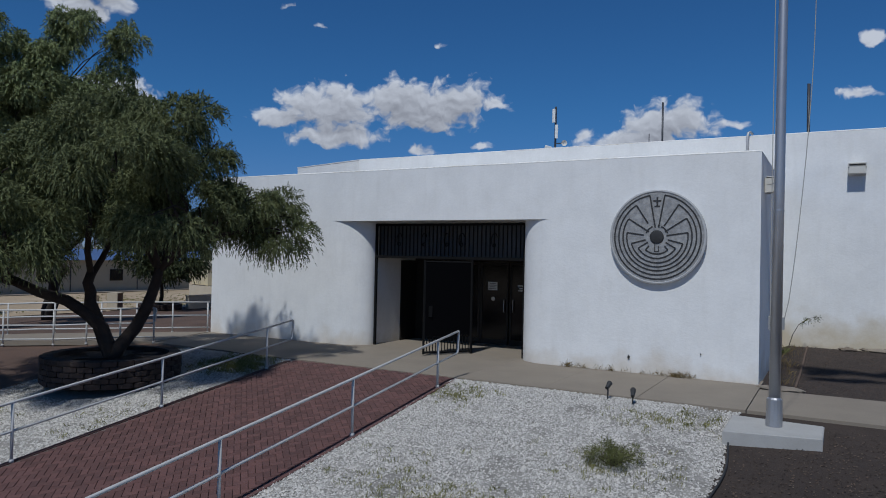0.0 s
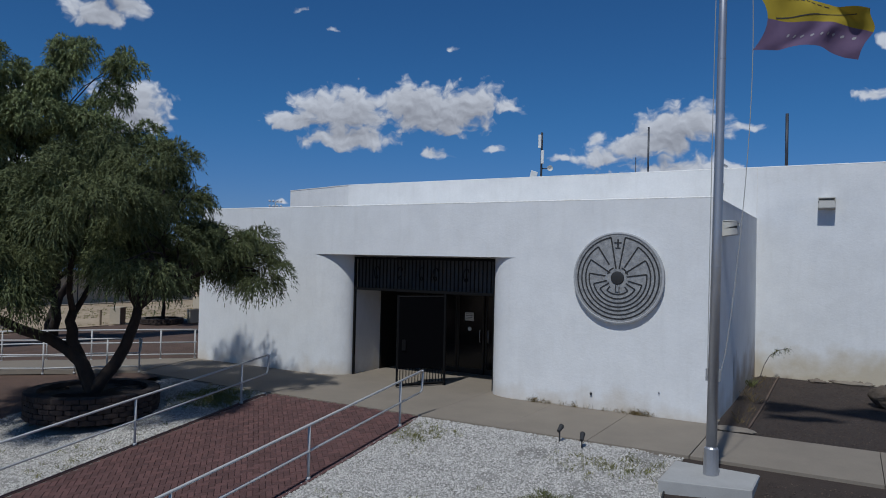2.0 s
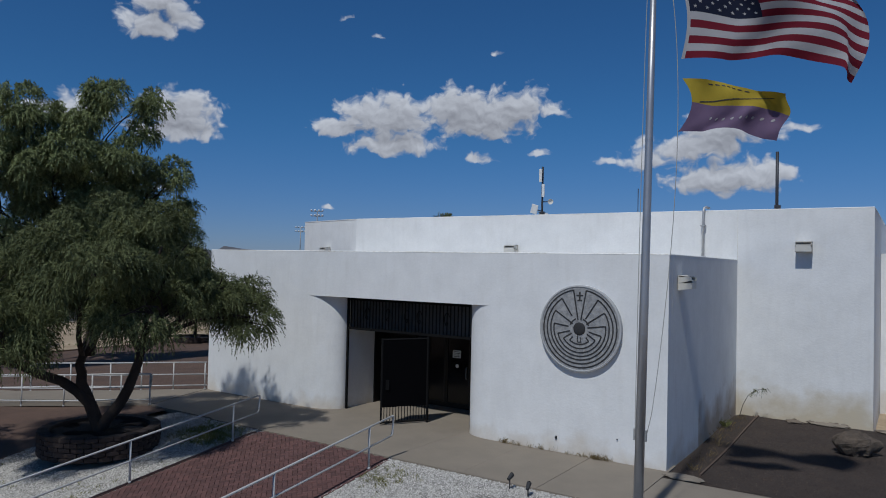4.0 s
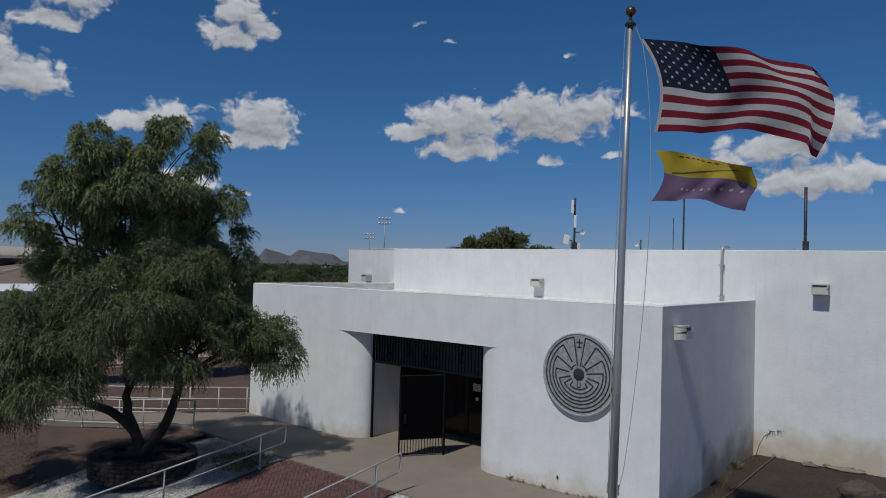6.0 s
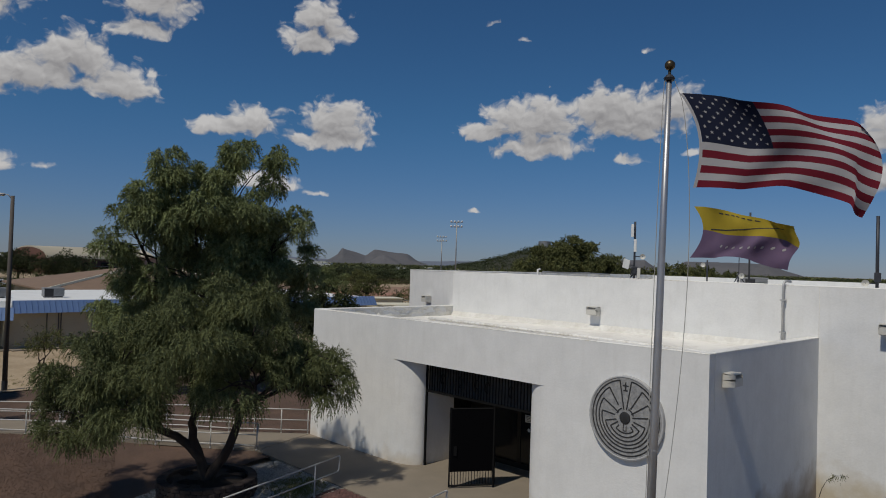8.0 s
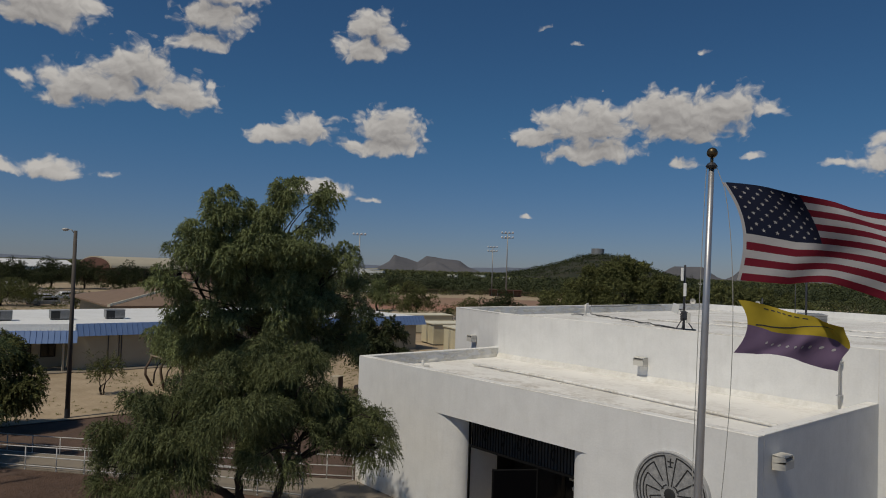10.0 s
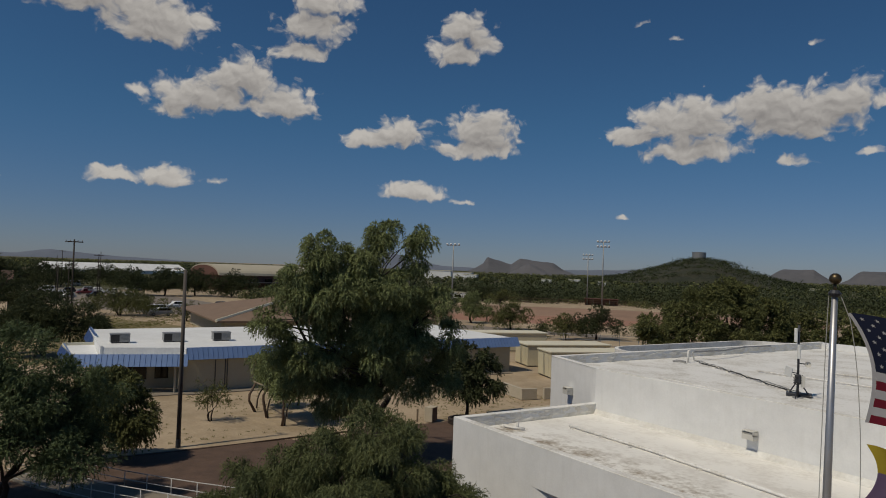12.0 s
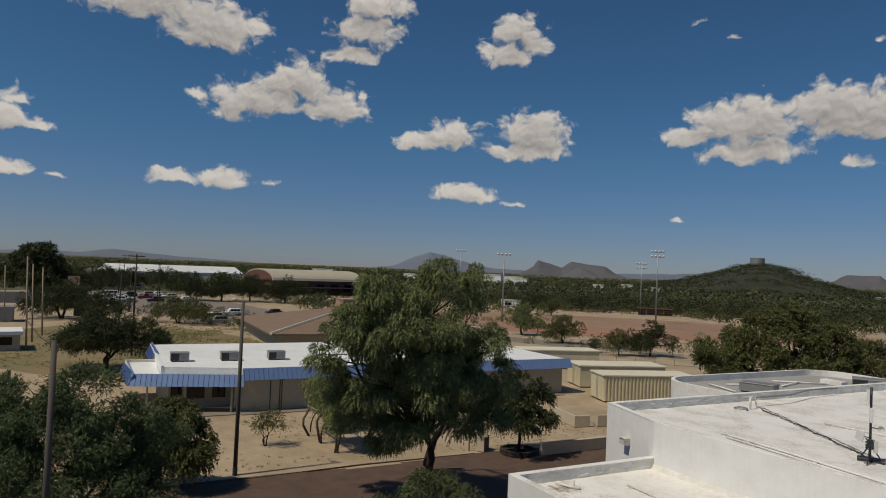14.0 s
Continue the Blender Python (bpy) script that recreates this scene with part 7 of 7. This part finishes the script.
# ---- large buildings in the distance ----
def build_large():
    # hipped brown roof with a pinkish parapet block on its ridge
    ob = thing("brown_roof_building", pose(-108, 33, GW - 0.5, 0, 0, -4), "broad building with a brown shingled hip roof", "building")
    c, r = [(10, -19), (10, 21), (-24, 21), (-24, -19)], [(-4, -3), (-4, 7), (-9, 7), (-9, -3)]
    part("wall", Shape().box(-22, 8.4, -17.4, 19.4, 0, 3.3), TANWALL, ob)
    v = [(x, y, 3.45) for x, y in c] + [(x, y, 6.5) for x, y in r] + [(x, y, 3.2) for x, y in c]
    part("roof", Shape().add(v, [(0, 1, 5, 4), (1, 2, 6, 5), (2, 3, 7, 6), (3, 0, 4, 7), (4, 5, 6, 7), (8, 9, 1, 0), (9, 10, 2, 1), (10, 11, 3, 2), (11, 8, 0, 3), (11, 10, 9, 8)]), SHINGLE, ob)
    part("hip_cap", Shape().tube([(10, -19, 3.5), (-4, -3, 6.55)], 0.26, 5), CREAMTOP, ob, "pale hip ridge cap")
    part("hip_cap", Shape().tube([(10, 12, 3.5), (-4, 3, 6.55)], 0.08, 5), CREAMTOP, ob, "thin pale ridge line")
    part("ridge_block", Shape().box(-9, -4, -3.6, 0.6, 5.9, 8.1).box(-9.15, -3.85, -3.75, 0.75, 8.1, 8.22), PINKBLOCK, ob, "pinkish plastered block on the ridge")
    for y in (-3.0, -2.0, -1.0, 0.0):
        part("vent", Shape().box(-4.0, -3.94, y, y + 0.25, 6.95, 7.2), DARKPOLE, ob)
    # barrel-roofed hall
    ob = thing("barrel_roof_hall", pose(-290, 86, GW, 0, 0, 12), "large brick hall with a pale barrel roof", "building")
    part("wall", Shape().box(-26, 0, -22, 22, 0, 6.2), DARKBRICK, ob)
    arcx = [(-13 + 13.6 * math.cos(a), 6.0 + 4.6 * math.sin(a)) for a in np.linspace(0, math.pi, 15)]
    part("roof", Shape().loft([[(x, y, z) for x, z in arcx] for y in (-22.6, 22.6)], caps=True), TANMETAL, ob, "pale tan metal barrel roof", smooth=False)
    part("gable", Shape().loft([[(-13 + 12.9 * math.cos(a), y, 6.0 + 4.1 * math.sin(a)) for a in np.linspace(0, math.pi, 15)] for y in (-22.9, -22.65)], caps=True), DARKBRICK, ob, "brick gable")
    for y in (-15, -8, -1, 6, 13, 19):
        part("window", Shape().box(0, 0.15, y, y + 3.4, 1.6, 4.6), DARKGLASS, ob)
    part("canopy", Shape().box(0, 6, -20, 20, 3.0, 3.3), DARKPOLE, ob)
    # long white building
    ob = thing("long_white_building", pose(-560, 72, GW, 0, 0, 22), "very long low white warehouse far off", "building")
    part("wall", Shape().box(-24, 0, -55, 50, 0, 2.6), ROOFWHITE, ob)
    part("roof", Shape().add([(0.5, -56, 2.6), (0.5, 51, 2.6), (-12, 51, 7.6), (-12, -56, 7.6), (-24.5, -56, 2.6), (-24.5, 51, 2.6)], [(0, 1, 2, 3), (3, 2, 5, 4), (0, 3, 4), (1, 5, 2), (0, 4, 5, 1)]), ROOFWHITE, ob)
    part("door", Shape().box(0, 0.2, -30, -22, 0, 2.4), TANWALL, ob)
    for x, y, w, h, lab in ((-640, 395, 30, 9, "white building beyond the scrub"), (-660, 440, 24, 7.5, "long low white building beyond the scrub"), (-600, 410, 14, 6, "small white building beyond the scrub"), (-520, 445, 9, 4.2, "far white building with a flat roof"), (-560, 520, 12, 4.2, "far white house among the scrub"), (-470, 470, 7, 3.6, "small pale house among the scrub"), (-420, 560, 9, 4, "pale house at the foot of the hill"), (-350, 620, 8, 3.8, "pale house below the hill"), (-760, 250, 26, 7, "far white shed on the plain"), (-700, 330, 14, 6, "small white shed on the plain")):
        ob = thing("far_building", pose(x, y, GW, 0, 0, -50), lab, "building", "far white buildings")
        part("wall", Shape().box(-8, 0, -w / 2, w / 2, 0, h), ROOFWHITE, ob)
        part("roof", Shape().box(-8.4, 0.4, -w / 2 - 0.4, w / 2 + 0.4, h, h + 0.5), CREAMTOP, ob)
        part("door", Shape().box(0, 0.1, -1.5, 1.5, 0, 3), DARKPOLE, ob)
    # little white building and equipment at the west edge
    ob = thing("small_white_building", pose(-108, -23, GW, 0, 0, 4), "small white building with a dark roof edge", "building")
    part("wall", Shape().box(-6, 0, -5, 3.5, 0, 2.2), TANWALL, ob)
    part("roof", Shape().box(-6.3, 0.3, -5.3, 3.8, 2.2, 2.7), ROOFWHITE, ob)
    part("window", Shape().box(0, 0.06, -3, 2.5, 0.8, 1.9), DARKGLASS, ob)
    for x, y, sx, sy, lab in ((-155, -27, 5, 9, "low grey shed roof in the yard"), (-214, -25, 5, 12, "pale metal shed in the yard")):
        ob = thing("yard_shed", pose(x, y, GW), lab, "shed", "yard sheds")
        part("wall", Shape().box(-sx, 0, -sy / 2, sy / 2, 0, 2.6), GREYMETAL, ob)
        part("roof", Shape().box(-sx - 0.3, 0.3, -sy / 2 - 0.3, sy / 2 + 0.3, 2.6, 2.9), GREYMETAL, ob)
    ob = thing("roof_sign_box", pose(-210, -11, GW), "brown box sign on a post above the trees", "sign")
    part("post", Shape().tube([(0, 0, 0), (0, 0, 5.6)], 0.2, 6), WOODPOLE, ob)
    part("panel", Shape().box(-0.4, 0.4, -1.4, 1.4, 5.2, 7.6), PINKBLOCK, ob)


def build_small_sheds():
    ob = thing("garden_shed", pose(-170, -10, GW), "small green shed with a pale domed roof", "shed")
    part("wall", Shape().box(-3.2, 0, -1.6, 1.6, 0, 2.2), DARKGREEN, ob)
    part("roof", Shape().loft([[(x, 1.8 * math.cos(a), 2.1 + 0.9 * math.sin(a)) for a in np.linspace(0, math.pi, 11)] for x in (-3.4, 0.2)], caps=True), CREAMTOP, ob, "pale domed roof")
    part("door", Shape().box(0.0, 0.05, -0.5, 0.5, 0, 1.9), DARKPOLE, ob)
    ob = thing("dugout", pose(-181, 176, GW, 0, 0, -45), "low dark red dugout at the back of the field", "shelter")
    part("wall", Shape().box(-2.5, -2.3, -6, 6, 0, 2.3).box(-2.5, 0, -6, -5.8, 0, 2.3).box(-2.5, 0, 5.8, 6, 0, 2.3), DARKBRICK, ob)
    part("roof", Shape().box(-2.8, 0.4, -6.3, 6.3, 2.3, 2.55), DARKBRICK, ob)
    for y in (-3, 0, 3):
        part("post", Shape().tube([(0, y, 0), (0, y, 2.3)], 0.07, 6), GREYMETAL, ob)
    ob = thing("field_booth", pose(-217, 137, GW, 0, 0, -45), "small white booth behind the field", "shed")
    part("wall", Shape().box(-3, 0, -3.5, 3.5, 0, 2.8), ROOFWHITE, ob)
    part("roof", Shape().box(-3.3, 0.3, -3.8, 3.8, 2.8, 3.0), CREAMTOP, ob)
    part("window", Shape().box(0, 0.05, -2, 0.5, 1.0, 2.0), DARKGLASS, ob)


DARKGREEN = material("faded_green_paint", (0.06, 0.075, 0.06), (0.045, 0.055, 0.045), rough=0.8, scale=1, fine=9, bump=0.2)
PINKBLOCK = material("pinkish_plaster", (0.4, 0.27, 0.2), (0.33, 0.22, 0.16), rough=0.95, scale=0.5, fine=6, bump=0.2)
build_large()
build_small_sheds()


def build_low_walls():
    ob = thing("low_wall", pose(-37.0, 17.5, GW), "low tan plaster wall in dappled shade", "wall")
    part("wall", Shape().box(-0.15, 0.15, 0, 9.5, 0, 0.85, 0.02), TANPLASTER, ob)
    part("cap", Shape().box(-0.19, 0.19, -0.04, 9.54, 0.85, 0.92, 0.015), TANPLASTER, ob)
    ob = thing("low_wall", pose(-44.0, 26.5, GW, 0, 0, -10), "low cream wall with an opening", "wall")
    part("wall", Shape().box(-0.15, 0.15, 0, 1.6, 0, 1.0).box(-0.15, 0.15, 2.4, 7.5, 0, 1.0).box(-4, -0.15, 0, 0.3, 0, 1.0), TANPLASTER, ob)
    ob = thing("utility_box", pose(-39.8, 14.1, GW, 0, 0, 30), "brown utility cabinet with a pale frame", "cabinet")
    part("cabinet", Shape().box(-0.3, 0.3, -0.42, 0.42, 0, 1.05, 0.02), SHINGLE, ob)
    part("side_panel", Shape().box(-0.34, 0.34, -0.52, -0.43, 0, 1.1), TANPLASTER, ob)
    part("top", Shape().box(-0.34, 0.34, -0.42, 0.46, 1.05, 1.1), TANPLASTER, ob)
    single("marker_post", Shape().box(-0.06, 0.06, -0.06, 0.06, -0.05, 0.95, 0.01), PALEWOOD, "short bleached marker post", "post", at=pose(-40.1, 13.0, GW))


TANPLASTER = material("tan_plaster", (0.52, 0.46, 0.36), (0.42, 0.36, 0.27), rough=0.9, scale=1, fine=14, bump=0.3)
build_low_walls()


# ---- vehicles ----
def vehicle(label, at, paint, style):
    """A parked vehicle: lofted body and cabin, glazing, four wheels with rims, lamps."""
    L, W, H, hood, cab0, cab1 = {"van": (5.4, 2.0, 2.1, 1.15, 0.16, 0.97), "suv": (4.9, 1.95, 1.78, 1.05, 0.3, 0.96), "car": (4.6, 1.8, 1.45, 0.9, 0.28, 0.86), "truck": (5.7, 2.0, 1.85, 1.1, 0.28, 0.6)}[style]
    ob = thing("parked_" + ("pickup" if style == "truck" else style), at, label, "vehicle", "parked vehicles")
    ring = lambda x, w, z0, z1, c: [(x, -w, z0), (x, w, z0), (x, w, z1 - c), (x, w - c, z1), (x, -w + c, z1), (x, -w, z1 - c)]
    body = [ring(x * L, W / 2 * k, z0, z1, 0.12) for x, k, z0, z1 in ((0, 0.86, 0.45, hood * 0.82), (0.03, 0.97, 0.32, hood * 0.9), (0.2, 1, 0.3, hood), (0.8, 1, 0.3, hood), (0.97, 0.97, 0.33, hood * 0.97), (1.0, 0.9, 0.45, hood * 0.9))]
    part("body", Shape().loft(body, caps=True), paint, ob, smooth=False, bevel=0.02)
    cab = [ring(x * L, W / 2 * k, hood - 0.02, z1, 0.1) for x, k, z1 in ((cab0 - 0.02, 0.93, hood + 0.06), (cab0 + 0.1, 0.86, H), (cab1 - 0.05, 0.86, H), (cab1, 0.92, hood + 0.1))]
    part("cabin", Shape().loft(cab, caps=True), paint, ob)
    for s in (-1, 1):
        y = s * W / 2 * 0.915
        n = 3 if cab1 > 0.7 else 2
        for i in range(n):
            a = cab0 + 0.09 + (cab1 - cab0 - 0.14) * i / n
            b = a + (cab1 - cab0 - 0.14) / n - 0.015
            part("side_window", Shape().box(a * L, b * L, min(y, y * 1.01), max(y, y * 1.01), hood + 0.08, H - 0.18), DARKGLASS, ob)
    part("windscreen", Shape().add([((cab0 - 0.0) * L, -W * 0.4, hood + 0.1), ((cab0 - 0.0) * L, W * 0.4, hood + 0.1), ((cab0 + 0.082) * L, W * 0.37, H - 0.1), ((cab0 + 0.082) * L, -W * 0.37, H - 0.1)], [(0, 1, 2, 3)]), DARKGLASS, ob)
    for x in (0.18, 0.8):
        for s in (-1, 1):
            tyre = part("wheel", Shape().tube([(x * L, s * (W / 2 - 0.2), 0.34), (x * L, s * (W / 2 + 0.02), 0.34)], 0.34, 12), INK, ob)
            part("rim", Shape().tube([(x * L, s * (W / 2 + 0.0), 0.34), (x * L, s * (W / 2 + 0.03), 0.34)], 0.2, 10), GREYMETAL, tyre)
    for s in (-0.7, 0.7):
        part("headlight", Shape().box(-0.01, 0.05, s * W / 2 - 0.15, s * W / 2 + 0.15, hood * 0.62, hood * 0.75), FLOODWHITE, ob)
        part("tail_light", Shape().box(L - 0.03, L + 0.01, s * W / 2 - 0.1, s * W / 2 + 0.1, hood * 0.6, hood * 0.85), FLAGRED, ob)
    return ob


CARWHITE = material("white_car_paint", (0.72, 0.72, 0.72), (0.66, 0.66, 0.66), rough=0.3, scale=1, fine=9, bump=0.0)
CARGREY = material("silver_car_paint", (0.35, 0.36, 0.37), (0.3, 0.31, 0.32), rough=0.3, metal=0.4, scale=1, fine=9, bump=0.0)
CARRED = material("dark_red_car_paint", (0.16, 0.02, 0.02), (0.13, 0.02, 0.02), rough=0.3, scale=1, fine=9, bump=0.0)
CARBLACK = material("black_car_paint", (0.02, 0.02, 0.022), (0.03, 0.03, 0.03), rough=0.25, scale=1, fine=9, bump=0.0)
for x, y, rot, paint, style, lab in ((-155, 12.5, 100, CARWHITE, "van", "white passenger van parked by the lawn"), (-150, 13.0, 96, CARGREY, "suv", "silver suv parked by the lawn"),
                                     (-173, 21, 95, CARWHITE, "suv", "white suv behind the parked van"), (-177, 33, 100, CARBLACK, "car", "black car on the drive"), (-158, 37, 80, CARWHITE, "car", "white car on the drive"),
                                     (-253, -2, 92, CARWHITE, "van", "white van in the far parking lot"), (-250, 4, 92, CARBLACK, "suv", "black suv in the far parking lot"),
                                     (-224, -1.5, 94, CARWHITE, "suv", "white suv in the parking lot"), (-229, 1.0, 94, CARWHITE, "truck", "white pickup in the parking lot"), (-219, 1.6, 94, CARGREY, "car", "grey car in the parking lot"),
                                     (-257, 10, 92, CARGREY, "suv", "silver suv in the far parking lot"), (-262, 14, 92, CARWHITE, "car", "white car at the back of the lot"), (-246, 16, 92, CARWHITE, "suv", "white suv in the far parking lot"),
                                     (-272, 27, 92, CARWHITE, "truck", "white truck at the back of the lot"), (-223, 9, 94, CARBLACK, "suv", "black suv in the parking lot"), (-221, 14.5, 94, CARBLACK, "car", "dark car in the parking lot"),
                                     (-232, 19, 94, CARWHITE, "car", "white car in the parking lot"), (-311, 11, 92, CARWHITE, "van", "white delivery van far behind the lot"), (-240, 8.0, 92, CARRED, "truck", "red pickup in the parking lot"),
                                     (-125, 61.5, 45, CARWHITE, "suv", "white suv on the street behind the tree")):
    vehicle(lab, pose(x, y, GW - 0.03, 0, 0, rot), paint, style)


# ---- dry weeds on the open ground ----
def build_weeds():
    rng = np.random.default_rng(91)
    for label, boxes, n, blades, tall, wide in (("dry weeds on the bare yard", ((-57, -41, -9, 11), (-56, -40, 11, 30)), 900, 12, 0.16, 0.012), ("dry grass tussocks on the lawn", ((-138, -76, -26, 12), (-150, -112, 0, 30)), 3600, 8, 0.26, 0.035)):
        vs = []
        for x0, x1, y0, y1 in boxes:
            for _ in range(n):
                x, y = rng.uniform(x0, x1), rng.uniform(y0, y1)
                if noise.noise((x * 0.12, y * 0.12, 2.0)) > rng.uniform(-0.3, 0.4):
                    vs.append(tuft(rng, blades, 0.5 * tall, tall, wide) + np.array([x, y, gz(x, y) - 0.06]))
        v = np.concatenate(vs)
        single("dry_weeds", mesh_np("dry_weeds", v, np.arange(len(v)).reshape(-1, 4)), DRYGRASS, label, kind="stuff")


build_weeds()


# ---- white stones and pavers, last ----
def stones(name, rng, n, x0, x1, y0, y1, inside, label, big, mat):
    x, y = rng.uniform(x0, x1, n * 2), rng.uniform(y0, y1, n * 2)
    ok = np.array([inside(a, b) for a, b in zip(x, y)])
    x, y = x[ok][:n], y[ok][:n]
    m = len(x)
    base = np.array([(1, 0, 0), (0.2, 0.95, 0.1), (-0.9, 0.4, 0), (-0.6, -0.8, 0.1), (0.5, -0.85, 0), (0.1, 0.05, 0.95)])
    faces = np.array([(0, 1, 5), (1, 2, 5), (2, 3, 5), (3, 4, 5), (4, 0, 5)])
    size = rng.uniform(0.01, 0.024, (m, 1, 1)) * big
    a = rng.uniform(0, 2 * math.pi, m)
    c, s = np.cos(a)[:, None], np.sin(a)[:, None]
    b = base[None] * (1 + rng.uniform(-0.3, 0.3, (m, 6, 3)))
    v = np.stack([b[..., 0] * c - b[..., 1] * s, b[..., 0] * s + b[..., 1] * c, b[..., 2]], -1) * size
    v += np.stack([x, y, ground_z(x, y) - 0.034 + rng.uniform(0, 0.012, m)], 1)[:, None]
    f = (faces[None] + 6 * np.arange(m)[:, None, None]).reshape(-1, 3)
    single(name, mesh_np(name, v.reshape(-1, 3), f), mat, label, kind="stuff")


def build_stones():
    rng = np.random.default_rng(77)
    bare = lambda x, y: noise.noise((x * 0.9, y * 0.9, 4.0)) < 0.34 or rng.random() < 0.4
    stones("white_stones", rng, 56000, RAMP_R + 0.03, 0.1, -10.5, WALK_Y - 0.03, lambda x, y: x < -0.03 + 0.05 * math.sin(y * 2) and bare(x, y), "loose white landscape stones beside the ramp", 1.0, WHITESTONE)
    stones("white_stones", rng, 28000, -15.0, RAMP_L - 0.14, -11.5, WALK_Y, lambda x, y: x > -14.4 + 0.25 * (y + 6.5) * (y > -6.5) - 0.1 * (y + 6.5) * (y < -6.5) and math.hypot(x + 12.6, y + 5.8) > 1.36 and bare(x, y), "loose white landscape stones round the planter", 1.15, WHITESTONE)
    # scattered dull pebbles on soil and gravel
    stones("gravel_stones", rng, 12000, -26, -14.4, -11, 2, lambda x, y: x < -14.6 + 0.25 * (y + 6.5) * (y > -6.5) and y < -3.2 + 0.4 * (x + 15) * -1 - 4.5, "loose red brown gravel", 1.6, REDGRAVEL)
    stones("soil_clods", rng, 10000, 0.1, 8.0, -9, 7.2, lambda x, y: y < -3.2 or y > -0.4, "crumbs and clods on the bare soil", 0.8, SOILCLOD)
    stones("soil_crumbs", rng, 10000, 0.1, 6.0, -9, 7.2, lambda x, y: y < -3.2 or y > -0.4, "dark crumbs of earth on the bare soil", 0.7, SOIL)
    stones("soil_grit", rng, 1500, 0.1, 7.0, -9, 7.2, lambda x, y: (y < -3.2 or y > -0.4) and noise.noise((x * 0.7, y * 0.7, 9.0)) > -0.15, "pale grit and straw bits on the soil", 0.5, ROCKTAN)


SOILCLOD = material("soil_clod", (0.1, 0.072, 0.054), (0.06, 0.042, 0.032), rough=1.0, scale=9, fine=60, spread=0.3, bump=0.3)
build_stones()


def build_pavers():
    """Herringbone brick paving laid at 45 degrees: the stretch by the entrance brick by brick, the rest joined."""
    bed = thing("brick_ramp", pose(0, 0, 0), "sloping ramp of red herringbone brick pavers", "ramp", kind="structure")
    W, gap, c = 0.104, 0.007, 0.006
    turn = math.sqrt(0.5)
    rng = np.random.default_rng(9)

    def brick_shape(s, cx, cy, flat, dz):
        a, b = (W, W / 2) if flat else (W / 2, W)
        a, b = a - gap / 2, b - gap / 2
        def ring(k):
            out = []
            for u, v in ((-a + k, -b + k), (a - k, -b + k), (a - k, b - k), (-a + k, b - k)):
                x, y = (cx + u - cy - v) * turn - 7.7, (cx + u + cy + v) * turn - 7.7
                out.append((min(max(x, RAMP_L + 0.005), RAMP_R - 0.005), min(y, WALK_Y - 0.006)))
            return out
        P, Q = ring(0), ring(c)
        v = [(x, y, gz(x, y) - 0.03 + dz) for x, y in P] + [(x, y, gz(x, y) + dz) for x, y in P] + [(x, y, gz(x, y) + 0.005 + dz) for x, y in Q]
        s.add(v, [(0, 1, 5, 4), (1, 2, 6, 5), (2, 3, 7, 6), (3, 0, 4, 7), (4, 5, 9, 8), (5, 6, 10, 9), (6, 7, 11, 10), (7, 4, 8, 11), (8, 9, 10, 11)])

    spots = []
    for i in range(-72, 72):
        for j in range(-72, 72):
            k = (i - j) % 4
            if k in (0, 2):
                cx, cy = ((i + 1) * W, (j + 0.5) * W) if k == 0 else ((i + 0.5) * W, j * W)
                x, y = (cx - cy) * turn - 7.7, (cx + cy) * turn - 7.7
                if RAMP_L + 0.02 < x < RAMP_R - 0.02 and -12.6 < y < WALK_Y - 0.03:
                    spots.append((y, cx, cy, k == 0))
    spots.sort(reverse=True)
    rest = Shape()
    for n, (y, cx, cy, flat) in enumerate(spots):
        dz = -0.014 + rng.uniform(-0.003, 0.003)
        if n < 295:
            s = Shape()
            brick_shape(s, cx, cy, flat, dz)
            part("brick", s, BRICK, bed)
        else:
            brick_shape(rest, cx, cy, flat, dz)
    tagged(part("brick_field", rest, BRICK, bed), "rest of the red brick pavers", kind="stuff")
    for x in (RAMP_L - 0.055, RAMP_R + 0.055):
        part("edge_course", Shape().loft([[(x - 0.05, y, gz(x, y) - 0.06), (x + 0.05, y, gz(x, y) - 0.06), (x + 0.05, y, gz(x, y) - 0.01), (x - 0.05, y, gz(x, y) - 0.01)] for y in np.arange(-12.6, WALK_Y, 0.25)], caps=True), BRICK, bed, "flush edge course")


build_pavers()
